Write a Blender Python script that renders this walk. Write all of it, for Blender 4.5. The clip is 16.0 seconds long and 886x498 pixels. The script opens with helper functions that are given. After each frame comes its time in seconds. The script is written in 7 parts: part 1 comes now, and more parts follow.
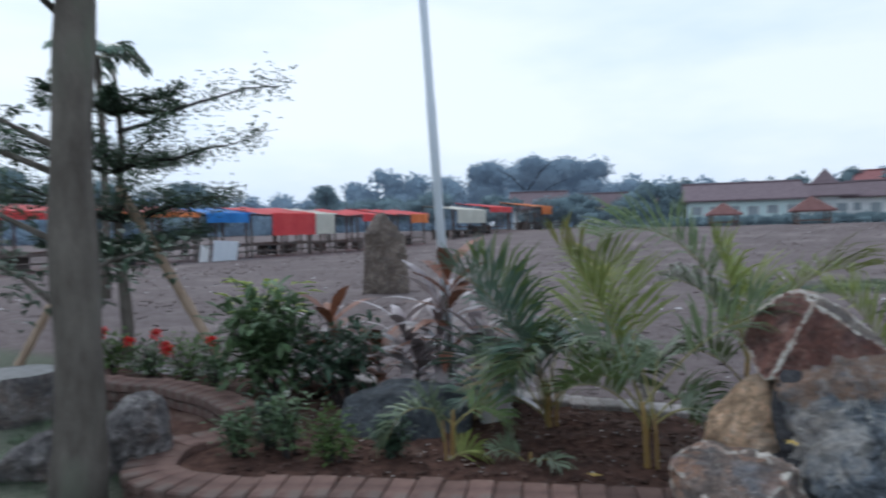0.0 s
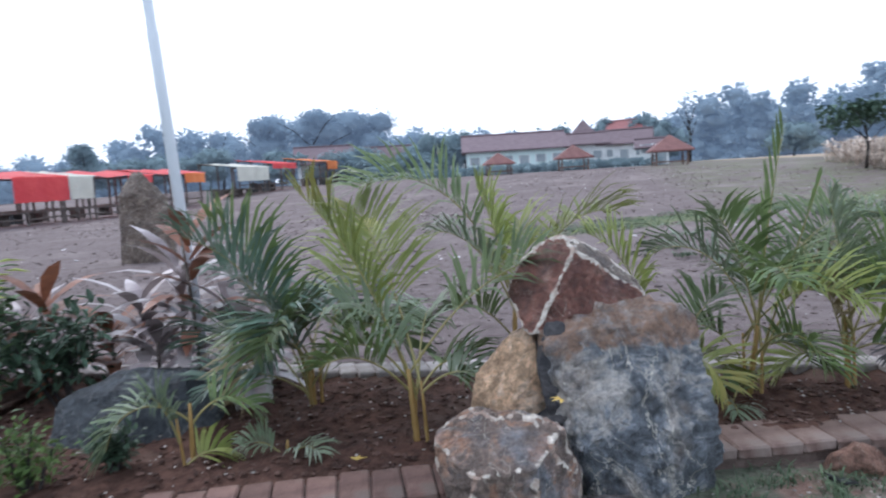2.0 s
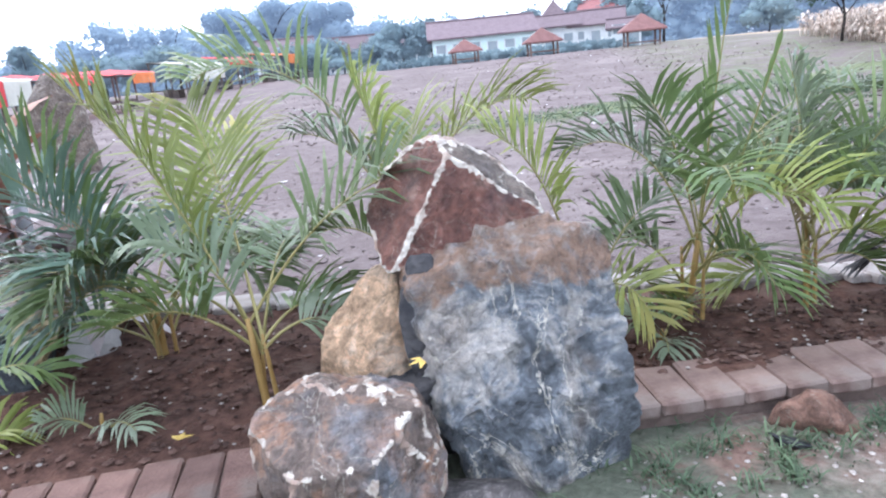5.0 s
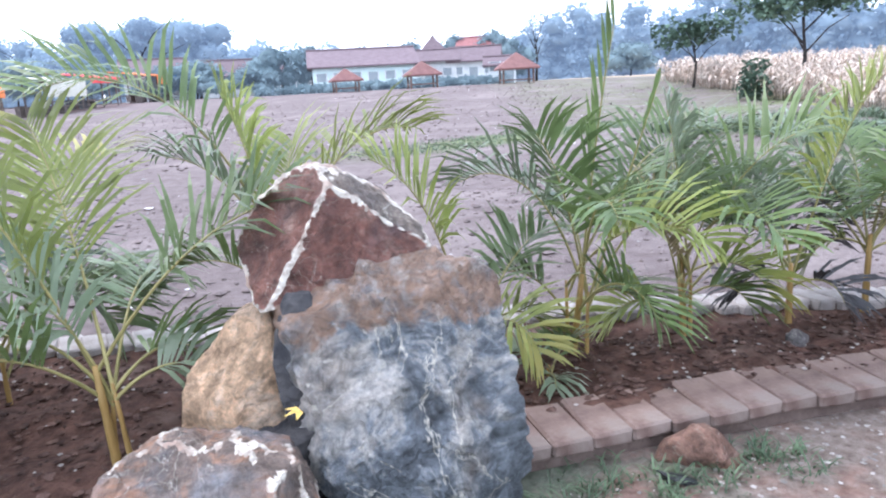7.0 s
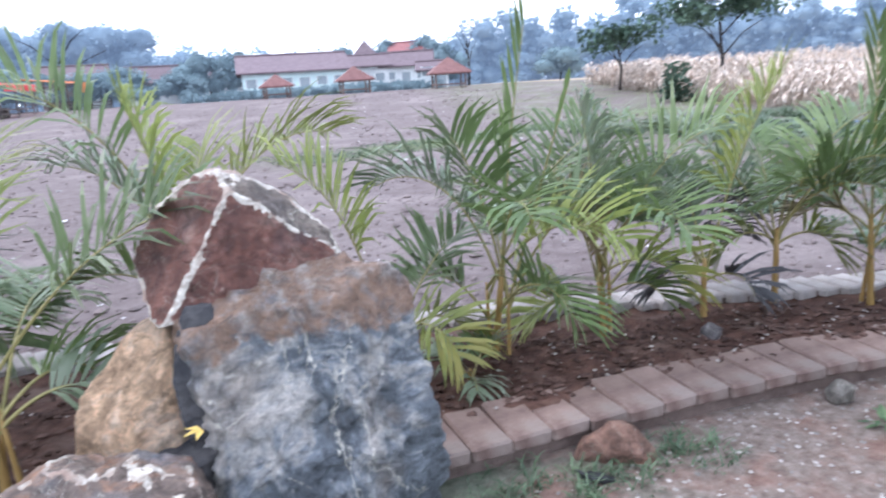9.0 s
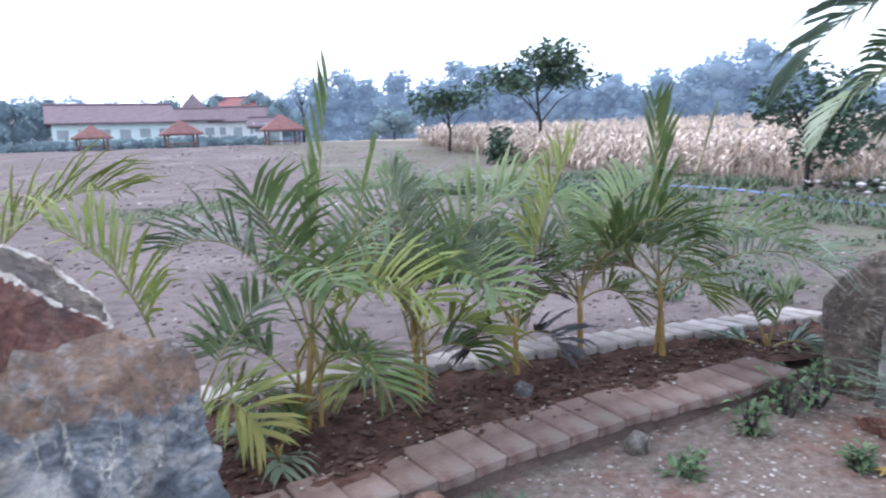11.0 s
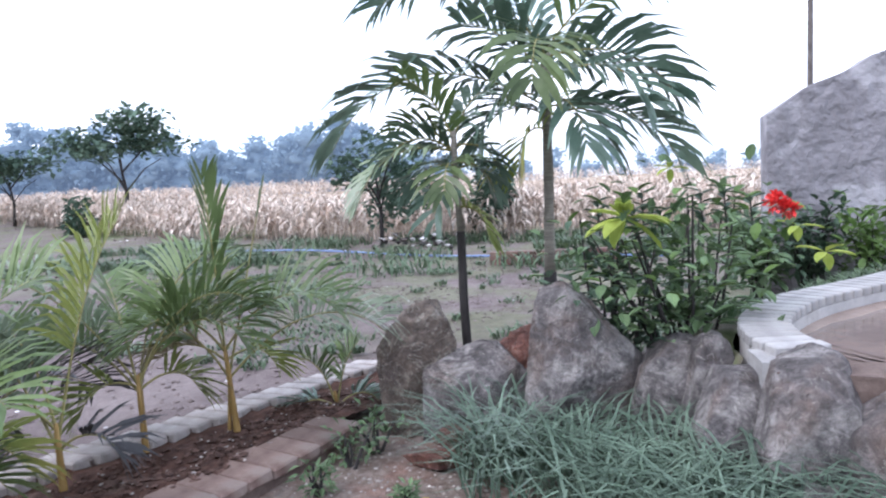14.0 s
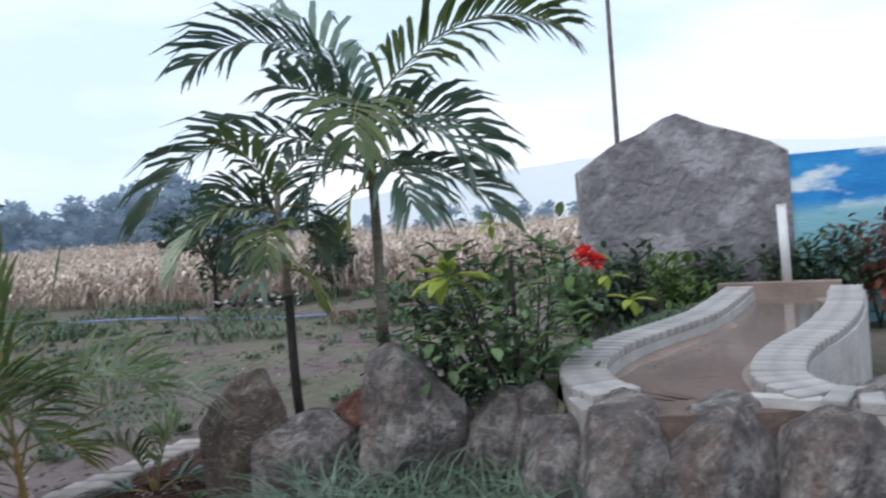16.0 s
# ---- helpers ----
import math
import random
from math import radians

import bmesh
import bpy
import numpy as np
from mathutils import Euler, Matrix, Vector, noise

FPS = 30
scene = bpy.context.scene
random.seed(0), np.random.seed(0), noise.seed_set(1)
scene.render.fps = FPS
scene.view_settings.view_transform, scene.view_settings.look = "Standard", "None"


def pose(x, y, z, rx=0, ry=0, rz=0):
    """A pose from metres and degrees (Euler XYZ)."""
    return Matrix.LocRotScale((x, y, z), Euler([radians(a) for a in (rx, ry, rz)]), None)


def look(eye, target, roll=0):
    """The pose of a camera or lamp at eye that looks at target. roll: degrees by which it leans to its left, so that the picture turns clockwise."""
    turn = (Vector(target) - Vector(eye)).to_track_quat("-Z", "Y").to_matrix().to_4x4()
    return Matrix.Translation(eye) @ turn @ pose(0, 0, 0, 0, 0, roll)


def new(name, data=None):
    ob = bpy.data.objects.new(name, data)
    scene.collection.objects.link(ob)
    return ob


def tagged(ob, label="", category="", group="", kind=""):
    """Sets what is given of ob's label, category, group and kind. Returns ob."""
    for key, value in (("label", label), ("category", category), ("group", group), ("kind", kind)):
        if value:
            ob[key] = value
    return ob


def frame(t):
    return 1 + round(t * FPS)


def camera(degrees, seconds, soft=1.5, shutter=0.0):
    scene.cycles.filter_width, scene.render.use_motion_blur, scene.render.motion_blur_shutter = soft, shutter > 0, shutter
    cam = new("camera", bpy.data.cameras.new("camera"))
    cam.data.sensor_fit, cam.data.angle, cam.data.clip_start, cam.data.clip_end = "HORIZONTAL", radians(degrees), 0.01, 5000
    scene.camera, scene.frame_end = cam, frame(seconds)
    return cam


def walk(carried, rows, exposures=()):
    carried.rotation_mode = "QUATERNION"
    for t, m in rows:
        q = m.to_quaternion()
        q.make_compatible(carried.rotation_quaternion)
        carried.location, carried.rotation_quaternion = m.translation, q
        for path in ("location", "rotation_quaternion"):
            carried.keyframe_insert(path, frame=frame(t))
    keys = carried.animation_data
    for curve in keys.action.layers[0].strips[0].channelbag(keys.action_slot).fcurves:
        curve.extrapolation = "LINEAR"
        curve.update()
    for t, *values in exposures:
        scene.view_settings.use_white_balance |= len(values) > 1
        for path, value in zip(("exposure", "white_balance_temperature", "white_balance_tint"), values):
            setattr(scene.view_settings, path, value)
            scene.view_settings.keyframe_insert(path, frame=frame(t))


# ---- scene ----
cam = camera(65.8, 16.0, 2.1, 0.5)
PATH = [
    (0, (0.139, 0.111, 1.405), (-0.068, 2.099, 1.346), -1.4),
    (0.5, (0.24, 0.152, 1.391), (0.255, 2.151, 1.321), 0.4),
    (1, (0.356, 0.223, 1.371), (0.373, 2.217, 1.215), 1.0),
    (1.5, (0.388, 0.389, 1.375), (0.513, 2.364, 1.087), -4.8),
    (2, (0.376, 0.636, 1.376), (0.764, 2.586, 1.161), -3.5),
    (2.5, (0.389, 0.772, 1.335), (0.873, 2.663, 0.899), -5.0),
    (3, (0.588, 0.897, 1.322), (1.008, 2.803, 0.882), -6.9),
    (3.5, (0.832, 0.961, 1.353), (1.245, 2.877, 0.959), -6.8),
    (5.8, (1.029, 1.435, 1.278), (1.494, 3.292, 0.698), -4.0),
    (6, (1.032, 1.439, 1.277), (1.556, 3.281, 0.698), -3.9),
    (6.5, (1.058, 1.468, 1.282), (1.791, 3.254, 0.761), -3.1),
    (7, (1.053, 1.465, 1.284), (1.812, 3.255, 0.817), -3.1),
    (7.5, (1.055, 1.459, 1.275), (1.727, 3.278, 0.784), -3.6),
    (8, (1.08, 1.466, 1.271), (1.826, 3.262, 0.807), -3.1),
    (8.5, (1.094, 1.463, 1.264), (1.882, 3.244, 0.811), -2.5),
    (9, (1.152, 1.468, 1.267), (2.073, 3.182, 0.803), -3.6),
    (9.2, (1.161, 1.489, 1.275), (2.144, 3.174, 0.836), -2.3),
    (11.3, (1.305, 1.459, 1.275), (2.693, 2.868, 0.982), -1.6),
    (11.5, (1.307, 1.444, 1.272), (2.744, 2.809, 1.004), -1.2),
    (12, (1.344, 1.403, 1.271), (2.919, 2.603, 0.989), -2.0),
    (12.5, (1.382, 1.374, 1.262), (3.062, 2.413, 0.949), -2.7),
    (13, (1.413, 1.361, 1.263), (3.185, 2.243, 0.979), -2.9),
    (13.5, (1.459, 1.317, 1.283), (3.32, 1.994, 1.004), -4.4),
    (14, (1.481, 1.292, 1.3), (3.399, 1.826, 1.113), -3.2),
    (14.5, (1.519, 1.283, 1.322), (3.452, 1.764, 1.144), -5.5),
    (15, (1.522, 1.262, 1.335), (3.49, 1.594, 1.205), -6.2),
    (15.5, (1.533, 1.239, 1.336), (3.517, 1.467, 1.218), -6.5),
    (16, (1.539, 1.211, 1.325), (3.537, 1.293, 1.265), -4.9),
]
EXPOSURES = [(0, -0.10, 5850, 9), (0.5, -0.08, 5800, 8), (1.0, -0.12, 5830, 8), (1.5, 0.41, 5900, 12), (2.0, 0.63, 5900, 14), (2.5, 0.87, 5950, 13), (3.5, 1.24, 5900, 14), (6.0, 1.83, 5900, 17), (6.5, 1.93, 5900, 17), (7.0, 1.63, 5900, 17),
             (9.0, 1.43, 5850, 17), (11.5, 1.10, 5800, 17), (12.5, 1.17, 5850, 18), (13.5, 1.17, 5900, 18), (14.5, 1.12, 5950, 19), (15.0, 0.75, 6050, 18), (15.5, 0.51, 6150, 17), (16.0, 0.25, 6170, 12)]
walk(cam, [(t, look(eye, target, roll)) for t, eye, target, roll in PATH], EXPOSURES)

R3 = random.Random(7)


def lerp(a, b, k):
    return a + (b - a) * k


def sstep(a, b, v):
    k = min(1.0, max(0.0, (v - a) / (b - a)))
    return k * k * (3 - 2 * k)


# ---------------------------------------------------------------- world and light
SUN_EL, SUN_AZ = 48, -35
world = bpy.data.worlds.new("sky")
scene.world = world
world.use_nodes = True
wn, wl = world.node_tree.nodes, world.node_tree.links
wn.clear()
w_out, w_bg = wn.new("ShaderNodeOutputWorld"), wn.new("ShaderNodeBackground")
w_sky = wn.new("ShaderNodeTexSky")
w_sky.sky_type, w_sky.sun_disc = "NISHITA", False
w_sky.sun_elevation, w_sky.sun_rotation = radians(SUN_EL), radians(SUN_AZ)
w_sky.air_density, w_sky.dust_density = 1.2, 4.0
# overcast: high cloud over the clear sky, thinner in pale blue gaps
w_co, w_map, w_noise, w_ramp = (wn.new("ShaderNodeTexCoord"), wn.new("ShaderNodeMapping"),
                                wn.new("ShaderNodeTexNoise"), wn.new("ShaderNodeValToRGB"))
w_map.inputs["Scale"].default_value = (1.0, 1.0, 3.2)
w_noise.inputs["Scale"].default_value, w_noise.inputs["Detail"].default_value = 1.7, 5
w_ramp.color_ramp.elements[0].position, w_ramp.color_ramp.elements[0].color = 0.36, (7.0, 8.5, 10.3, 1)
w_ramp.color_ramp.elements[1].position, w_ramp.color_ramp.elements[1].color = 0.62, (10.3, 10.8, 11.3, 1)
w_mix = wn.new("ShaderNodeMix")
w_mix.data_type = "RGBA"
w_mix.inputs["Factor"].default_value = 0.86
wl.new(w_co.outputs["Generated"], w_map.inputs["Vector"])
wl.new(w_map.outputs["Vector"], w_noise.inputs["Vector"])
wl.new(w_noise.outputs["Fac"], w_ramp.inputs["Fac"])
wl.new(w_sky.outputs["Color"], w_mix.inputs[6])
wl.new(w_ramp.outputs["Color"], w_mix.inputs[7])
wl.new(w_mix.outputs[2], w_bg.inputs["Color"])
w_bg.inputs["Strength"].default_value = 0.105
wl.new(w_bg.outputs["Background"], w_out.inputs["Surface"])

sun = new("sun", bpy.data.lights.new("sun", "SUN"))
sun.data.energy, sun.data.angle, sun.data.color = 0.9, radians(25), (1.0, 0.97, 0.93)
sun.matrix_world = look((0, 0, 20), (20 * math.sin(radians(-SUN_AZ)) * math.cos(radians(SUN_EL)),
                                     -20 * math.cos(radians(SUN_AZ)) * math.cos(radians(SUN_EL)),
                                     20 - 20 * math.sin(radians(SUN_EL))))


# ---------------------------------------------------------------- materials
def mat(name, dark, light, scale=6.0, rough=0.85, bump=0.3, bscale=60.0, spots=None, spot_scale=2.0, spot_at=0.55,
        vary=0.0, island=0.0, metal=0.0, leaf=0.0, gloss=0.35, detail=6.0, stretch=None):
    """Two tones mixed by grain, a third in larger patches, relief, and a shift of tone from piece to piece."""
    m = bpy.data.materials.new(name)
    m.use_nodes = True
    n, l = m.node_tree.nodes, m.node_tree.links
    bs = n["Principled BSDF"]
    co = n.new("ShaderNodeTexCoord")
    src = co.outputs["Object"]
    if stretch:
        mp = n.new("ShaderNodeMapping")
        mp.inputs["Scale"].default_value = stretch
        l.new(src, mp.inputs["Vector"])
        src = mp.outputs["Vector"]
    na = n.new("ShaderNodeTexNoise")
    na.inputs["Scale"].default_value, na.inputs["Detail"].default_value = scale, detail
    na.inputs["Roughness"].default_value = 0.65
    l.new(src, na.inputs["Vector"])
    ra = n.new("ShaderNodeValToRGB")
    ra.color_ramp.elements[0].position, ra.color_ramp.elements[0].color = 0.33, (*dark, 1)
    ra.color_ramp.elements[1].position, ra.color_ramp.elements[1].color = 0.68, (*light, 1)
    l.new(na.outputs["Fac"], ra.inputs["Fac"])
    colour = ra.outputs["Color"]
    if spots:
        nb = n.new("ShaderNodeTexNoise")
        nb.inputs["Scale"].default_value, nb.inputs["Detail"].default_value = spot_scale, 4
        l.new(src, nb.inputs["Vector"])
        rb = n.new("ShaderNodeValToRGB")
        rb.color_ramp.elements[0].position = spot_at
        rb.color_ramp.elements[1].position = min(1.0, spot_at + 0.12)
        l.new(nb.outputs["Fac"], rb.inputs["Fac"])
        mx = n.new("ShaderNodeMix")
        mx.data_type = "RGBA"
        l.new(rb.outputs["Color"], mx.inputs["Factor"])
        l.new(colour, mx.inputs[6])
        mx.inputs[7].default_value = (*spots, 1)
        colour = mx.outputs[2]
    if vary or island:
        if vary:
            rnd = n.new("ShaderNodeObjectInfo").outputs["Random"]
        else:
            rnd = n.new("ShaderNodeNewGeometry").outputs["Random Per Island"]
        mr = n.new("ShaderNodeMapRange")
        amount = vary or island
        mr.inputs["To Min"].default_value, mr.inputs["To Max"].default_value = 1 - amount, 1 + amount
        l.new(rnd, mr.inputs["Value"])
        hs = n.new("ShaderNodeHueSaturation")
        l.new(mr.outputs["Result"], hs.inputs["Value"])
        l.new(colour, hs.inputs["Color"])
        colour = hs.outputs["Color"]
    l.new(colour, bs.inputs["Base Color"])
    bs.inputs["Roughness"].default_value, bs.inputs["Metallic"].default_value = rough, metal
    bs.inputs["Specular IOR Level"].default_value = gloss
    if bump:
        nc = n.new("ShaderNodeTexNoise")
        nc.inputs["Scale"].default_value, nc.inputs["Detail"].default_value = bscale, 8
        l.new(src, nc.inputs["Vector"])
        bp = n.new("ShaderNodeBump")
        bp.inputs["Strength"].default_value, bp.inputs["Distance"].default_value = bump, 0.6 / bscale
        l.new(nc.outputs["Fac"], bp.inputs["Height"])
        l.new(bp.outputs["Normal"], bs.inputs["Normal"])
    if leaf:
        tr, mix = n.new("ShaderNodeBsdfTranslucent"), n.new("ShaderNodeMixShader")
        l.new(colour, tr.inputs["Color"])
        mix.inputs["Fac"].default_value = leaf
        l.new(bs.outputs["BSDF"], mix.inputs[1])
        l.new(tr.outputs["BSDF"], mix.inputs[2])
        l.new(mix.outputs["Shader"], n["Material Output"].inputs["Surface"])
    return m


def stone(name, base, patch, stain, vein, scale=3.0, vein_scale=2.2, vein_width=0.012, patch_at=0.55, stain_at=0.58, rough=0.55, bump=1.0, crust=None):
    """Rough rock: tones that run into each other from stain through base to pale patches, thin mineral veins, cracks, relief at two sizes."""
    m = bpy.data.materials.new(name)
    m.use_nodes = True
    n, l = m.node_tree.nodes, m.node_tree.links
    bs = n["Principled BSDF"]
    co = n.new("ShaderNodeTexCoord").outputs["Object"]

    def noise_node(sc, detail, roughness=0.68, distortion=0.0):
        nz = n.new("ShaderNodeTexNoise")
        nz.inputs["Scale"].default_value, nz.inputs["Detail"].default_value = sc, detail
        nz.inputs["Roughness"].default_value, nz.inputs["Distortion"].default_value = roughness, distortion
        l.new(co, nz.inputs["Vector"])
        return nz.outputs["Fac"]

    def mixed(f, a, b):
        mx = n.new("ShaderNodeMix")
        mx.data_type = "RGBA"
        l.new(f, mx.inputs["Factor"])
        l.new(a, mx.inputs[6])
        if isinstance(b, tuple):
            mx.inputs[7].default_value = b
        else:
            l.new(b, mx.inputs[7])
        return mx.outputs[2]

    def spread(v, lo, hi):
        mr = n.new("ShaderNodeMapRange")
        mr.inputs["From Min"].default_value, mr.inputs["From Max"].default_value = lo, hi
        l.new(v, mr.inputs["Value"])
        return mr.outputs["Result"]

    ramp = n.new("ShaderNodeValToRGB")
    cr = ramp.color_ramp
    cr.elements[0].position, cr.elements[0].color = 0.36, (*[c * 0.5 for c in base], 1)
    cr.elements[1].position, cr.elements[1].color = patch_at + 0.13, (*patch, 1)
    for at, tone in ((0.44, [c * 0.75 for c in base]), (patch_at, base), (patch_at + 0.05, [(a + b) / 2 for a, b in zip(base, patch)])):
        e = cr.elements.new(at)
        e.color = (*tone, 1)
    l.new(noise_node(scale, 12, 0.7, 0.8), ramp.inputs["Fac"])
    colour = mixed(spread(noise_node(scale * 0.7, 9, 0.6, 0.3), stain_at - 0.05, stain_at + 0.16), ramp.outputs["Color"], (*stain, 1))
    sub, ab = n.new("ShaderNodeMath"), n.new("ShaderNodeMath")
    sub.operation, ab.operation = "SUBTRACT", "ABSOLUTE"
    sub.inputs[1].default_value = 0.5
    l.new(noise_node(vein_scale, 6, 0.55, 1.2), sub.inputs[0])
    l.new(sub.outputs[0], ab.inputs[0])
    colour = mixed(spread(ab.outputs[0], vein_width, vein_width * 0.2), colour, (*vein, 1))
    if crust:
        # a crust of another mineral over the top of the boulder, with a ragged edge
        sep, up = n.new("ShaderNodeSeparateXYZ"), n.new("ShaderNodeMath")
        up.operation = "MULTIPLY_ADD"
        l.new(co, sep.inputs[0])
        l.new(noise_node(7, 8, 0.7, 0.5), up.inputs[0])
        up.inputs[1].default_value = 0.3
        l.new(sep.outputs[2], up.inputs[2])
        colour = mixed(spread(up.outputs[0], crust[0], crust[0] + 0.03), colour, mixed(spread(noise_node(14, 8), 0.3, 0.55), colour, (*crust[1], 1)))
    grain = n.new("ShaderNodeMix")
    grain.data_type, grain.blend_type = "RGBA", "MULTIPLY"
    grain.inputs["Factor"].default_value = 1.0
    speck = n.new("ShaderNodeValToRGB")
    speck.color_ramp.elements[0].position, speck.color_ramp.elements[0].color = 0.36, (0.42, 0.42, 0.42, 1)
    speck.color_ramp.elements[1].position, speck.color_ramp.elements[1].color = 0.62, (1.22, 1.22, 1.22, 1)
    l.new(noise_node(scale * 4.5, 12, 0.78, 0.6), speck.inputs["Fac"])
    l.new(colour, grain.inputs[6])
    l.new(speck.outputs["Color"], grain.inputs[7])
    colour = grain.outputs[2]
    crack = n.new("ShaderNodeTexVoronoi")
    crack.feature = "DISTANCE_TO_EDGE"
    crack.inputs["Scale"].default_value = scale * 1.6
    l.new(co, crack.inputs["Vector"])
    l.new(colour, bs.inputs["Base Color"])
    bs.inputs["Roughness"].default_value, bs.inputs["Specular IOR Level"].default_value = rough, 0.4
    fine, coarse = n.new("ShaderNodeBump"), n.new("ShaderNodeBump")
    coarse.inputs["Strength"].default_value, coarse.inputs["Distance"].default_value = bump, 0.09
    fine.inputs["Strength"].default_value, fine.inputs["Distance"].default_value = bump, 0.012
    add = n.new("ShaderNodeMath")
    add.operation = "MULTIPLY_ADD"
    l.new(spread(crack.outputs["Distance"], 0.0, 0.05), add.inputs[0])
    add.inputs[1].default_value = 0.05
    l.new(noise_node(scale * 2.4, 10, 0.68, 1.0), add.inputs[2])
    l.new(add.outputs[0], coarse.inputs["Height"])
    l.new(noise_node(38, 10), fine.inputs["Height"])
    l.new(coarse.outputs["Normal"], fine.inputs["Normal"])
    l.new(fine.outputs["Normal"], bs.inputs["Normal"])
    return m


M = {}
M["bank"] = mat("bank_earth", (0.09, 0.085, 0.06), (0.19, 0.17, 0.125), 8, 0.95, 0.9, 40.0, (0.13, 0.15, 0.075), 2.4, 0.5, gloss=0.15)
M["bedsoil"] = mat("bed_soil", (0.045, 0.024, 0.018), (0.13, 0.070, 0.053), 14, 0.95, 1.0, 45.0, (0.15, 0.10, 0.08), 3.0, 0.6, gloss=0.15)
M["clod"] = mat("soil_clod", (0.05, 0.03, 0.025), (0.14, 0.085, 0.068), 20, 0.95, 0.6, 80.0, island=0.35, gloss=0.15)
M["fieldclod"] = mat("field_clod", (0.12, 0.093, 0.088), (0.22, 0.18, 0.172), 9, 0.95, 0.6, 40.0, island=0.3, gloss=0.15)
M["pebble"] = mat("pebble", (0.24, 0.21, 0.19), (0.42, 0.38, 0.34), 12, 0.8, 0.4, 80.0, island=0.45)
M["brick"] = mat("red_brick", (0.105, 0.06, 0.05), (0.20, 0.12, 0.096), 9, 0.88, 0.7, 70.0, (0.155, 0.118, 0.10), 5.0, 0.55, vary=0.18)
M["paver"] = mat("dusty_brick", (0.135, 0.088, 0.073), (0.235, 0.165, 0.138), 8, 0.9, 0.6, 60.0, (0.215, 0.17, 0.147), 4.0, 0.55, vary=0.18)
M["palebrick"] = mat("pale_brick", (0.25, 0.222, 0.207), (0.40, 0.365, 0.345), 9, 0.9, 0.7, 60.0, (0.28, 0.235, 0.217), 5.0, 0.58, vary=0.2)
M["mortar"] = mat("mortar", (0.10, 0.07, 0.06), (0.17, 0.125, 0.105), 14, 0.95, 0.8, 50.0)
M["rock_blue"] = stone("blue_grey_rock", (0.24, 0.265, 0.295), (0.66, 0.61, 0.555), (0.36, 0.27, 0.20), (0.72, 0.67, 0.58), 4.0, 2.6, 0.008, 0.47, 0.55, 0.42, 1.0, (0.74, (0.34, 0.215, 0.15)))
M["rock_red"] = stone("red_brown_rock", (0.27, 0.115, 0.085), (0.40, 0.24, 0.19), (0.13, 0.085, 0.085), (0.45, 0.35, 0.29), 5.2, 4.0, 0.003, 0.56, 0.56)
M["rock_orange"] = stone("ochre_rock", (0.80, 0.53, 0.33), (0.84, 0.64, 0.47), (0.58, 0.34, 0.19), (0.46, 0.35, 0.25), 5.0, 5.0, 0.003, 0.5, 0.66, 0.8)
M["rock_vein"] = stone("veined_rock", (0.31, 0.23, 0.19), (0.52, 0.27, 0.16), (0.27, 0.31, 0.36), (0.66, 0.60, 0.52), 5.0, 3.6, 0.0045, 0.5, 0.52)
M["rock_grey"] = stone("grey_rock", (0.235, 0.21, 0.205), (0.52, 0.475, 0.45), (0.225, 0.155, 0.125), (0.56, 0.52, 0.47), 5.0, 4.0, 0.003, 0.50, 0.53, 0.75)
M["rock_dark"] = stone("dark_boulder", (0.10, 0.115, 0.13), (0.19, 0.20, 0.21), (0.12, 0.085, 0.07), (0.28, 0.28, 0.28), 3.0, 2.4, 0.006, 0.56, 0.6, 0.7)
M["rock_pale"] = stone("pale_weathered_rock", (0.35, 0.31, 0.265), (0.52, 0.47, 0.41), (0.22, 0.15, 0.12), (0.48, 0.44, 0.38), 6.0, 5.0, 0.006, 0.5, 0.6)
M["rock_brown"] = stone("brown_streaked_rock", (0.22, 0.165, 0.13), (0.36, 0.30, 0.24), (0.17, 0.13, 0.115), (0.50, 0.45, 0.38), 6.0, 5.0, 0.008, 0.52, 0.56)
M["rock_pink"] = stone("orange_pink_rock", (0.42, 0.235, 0.17), (0.48, 0.32, 0.25), (0.30, 0.16, 0.11), (0.50, 0.40, 0.33), 6.0, 5.0, 0.004, 0.54, 0.6, 0.8)
M["seam"] = mat("mineral_seam", (0.22, 0.175, 0.145), (0.62, 0.57, 0.49), 34, 0.55, 1.0, 60.0, (0.27, 0.19, 0.15), 9.0, 0.5)
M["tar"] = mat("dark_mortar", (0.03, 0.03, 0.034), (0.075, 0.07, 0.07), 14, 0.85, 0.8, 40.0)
M["palm"] = mat("palm_leaf", (0.075, 0.115, 0.042), (0.165, 0.225, 0.085), 3, 0.38, 0.0, 50, (0.21, 0.25, 0.115), 1.6, 0.58, vary=0.3, leaf=0.3)
M["palm_y"] = mat("yellow_palm_leaf", (0.15, 0.19, 0.045), (0.30, 0.33, 0.095), 3, 0.45, 0.0, 50, (0.38, 0.34, 0.11), 1.6, 0.55, vary=0.25, leaf=0.35)
M["palm_g"] = mat("silvery_palm_leaf", (0.125, 0.17, 0.095), (0.25, 0.305, 0.195), 3, 0.38, 0.0, 50, (0.33, 0.37, 0.28), 1.6, 0.55, vary=0.25, leaf=0.25)
M["palm_dry"] = mat("dry_palm_leaf", (0.20, 0.155, 0.08), (0.36, 0.30, 0.17), 3, 0.7, 0.0, 50, vary=0.2, leaf=0.2)
M["palm_black"] = mat("withered_palm_leaf", (0.03, 0.03, 0.034), (0.075, 0.072, 0.075), 3, 0.6, 0.0, 50, vary=0.2, leaf=0.05)
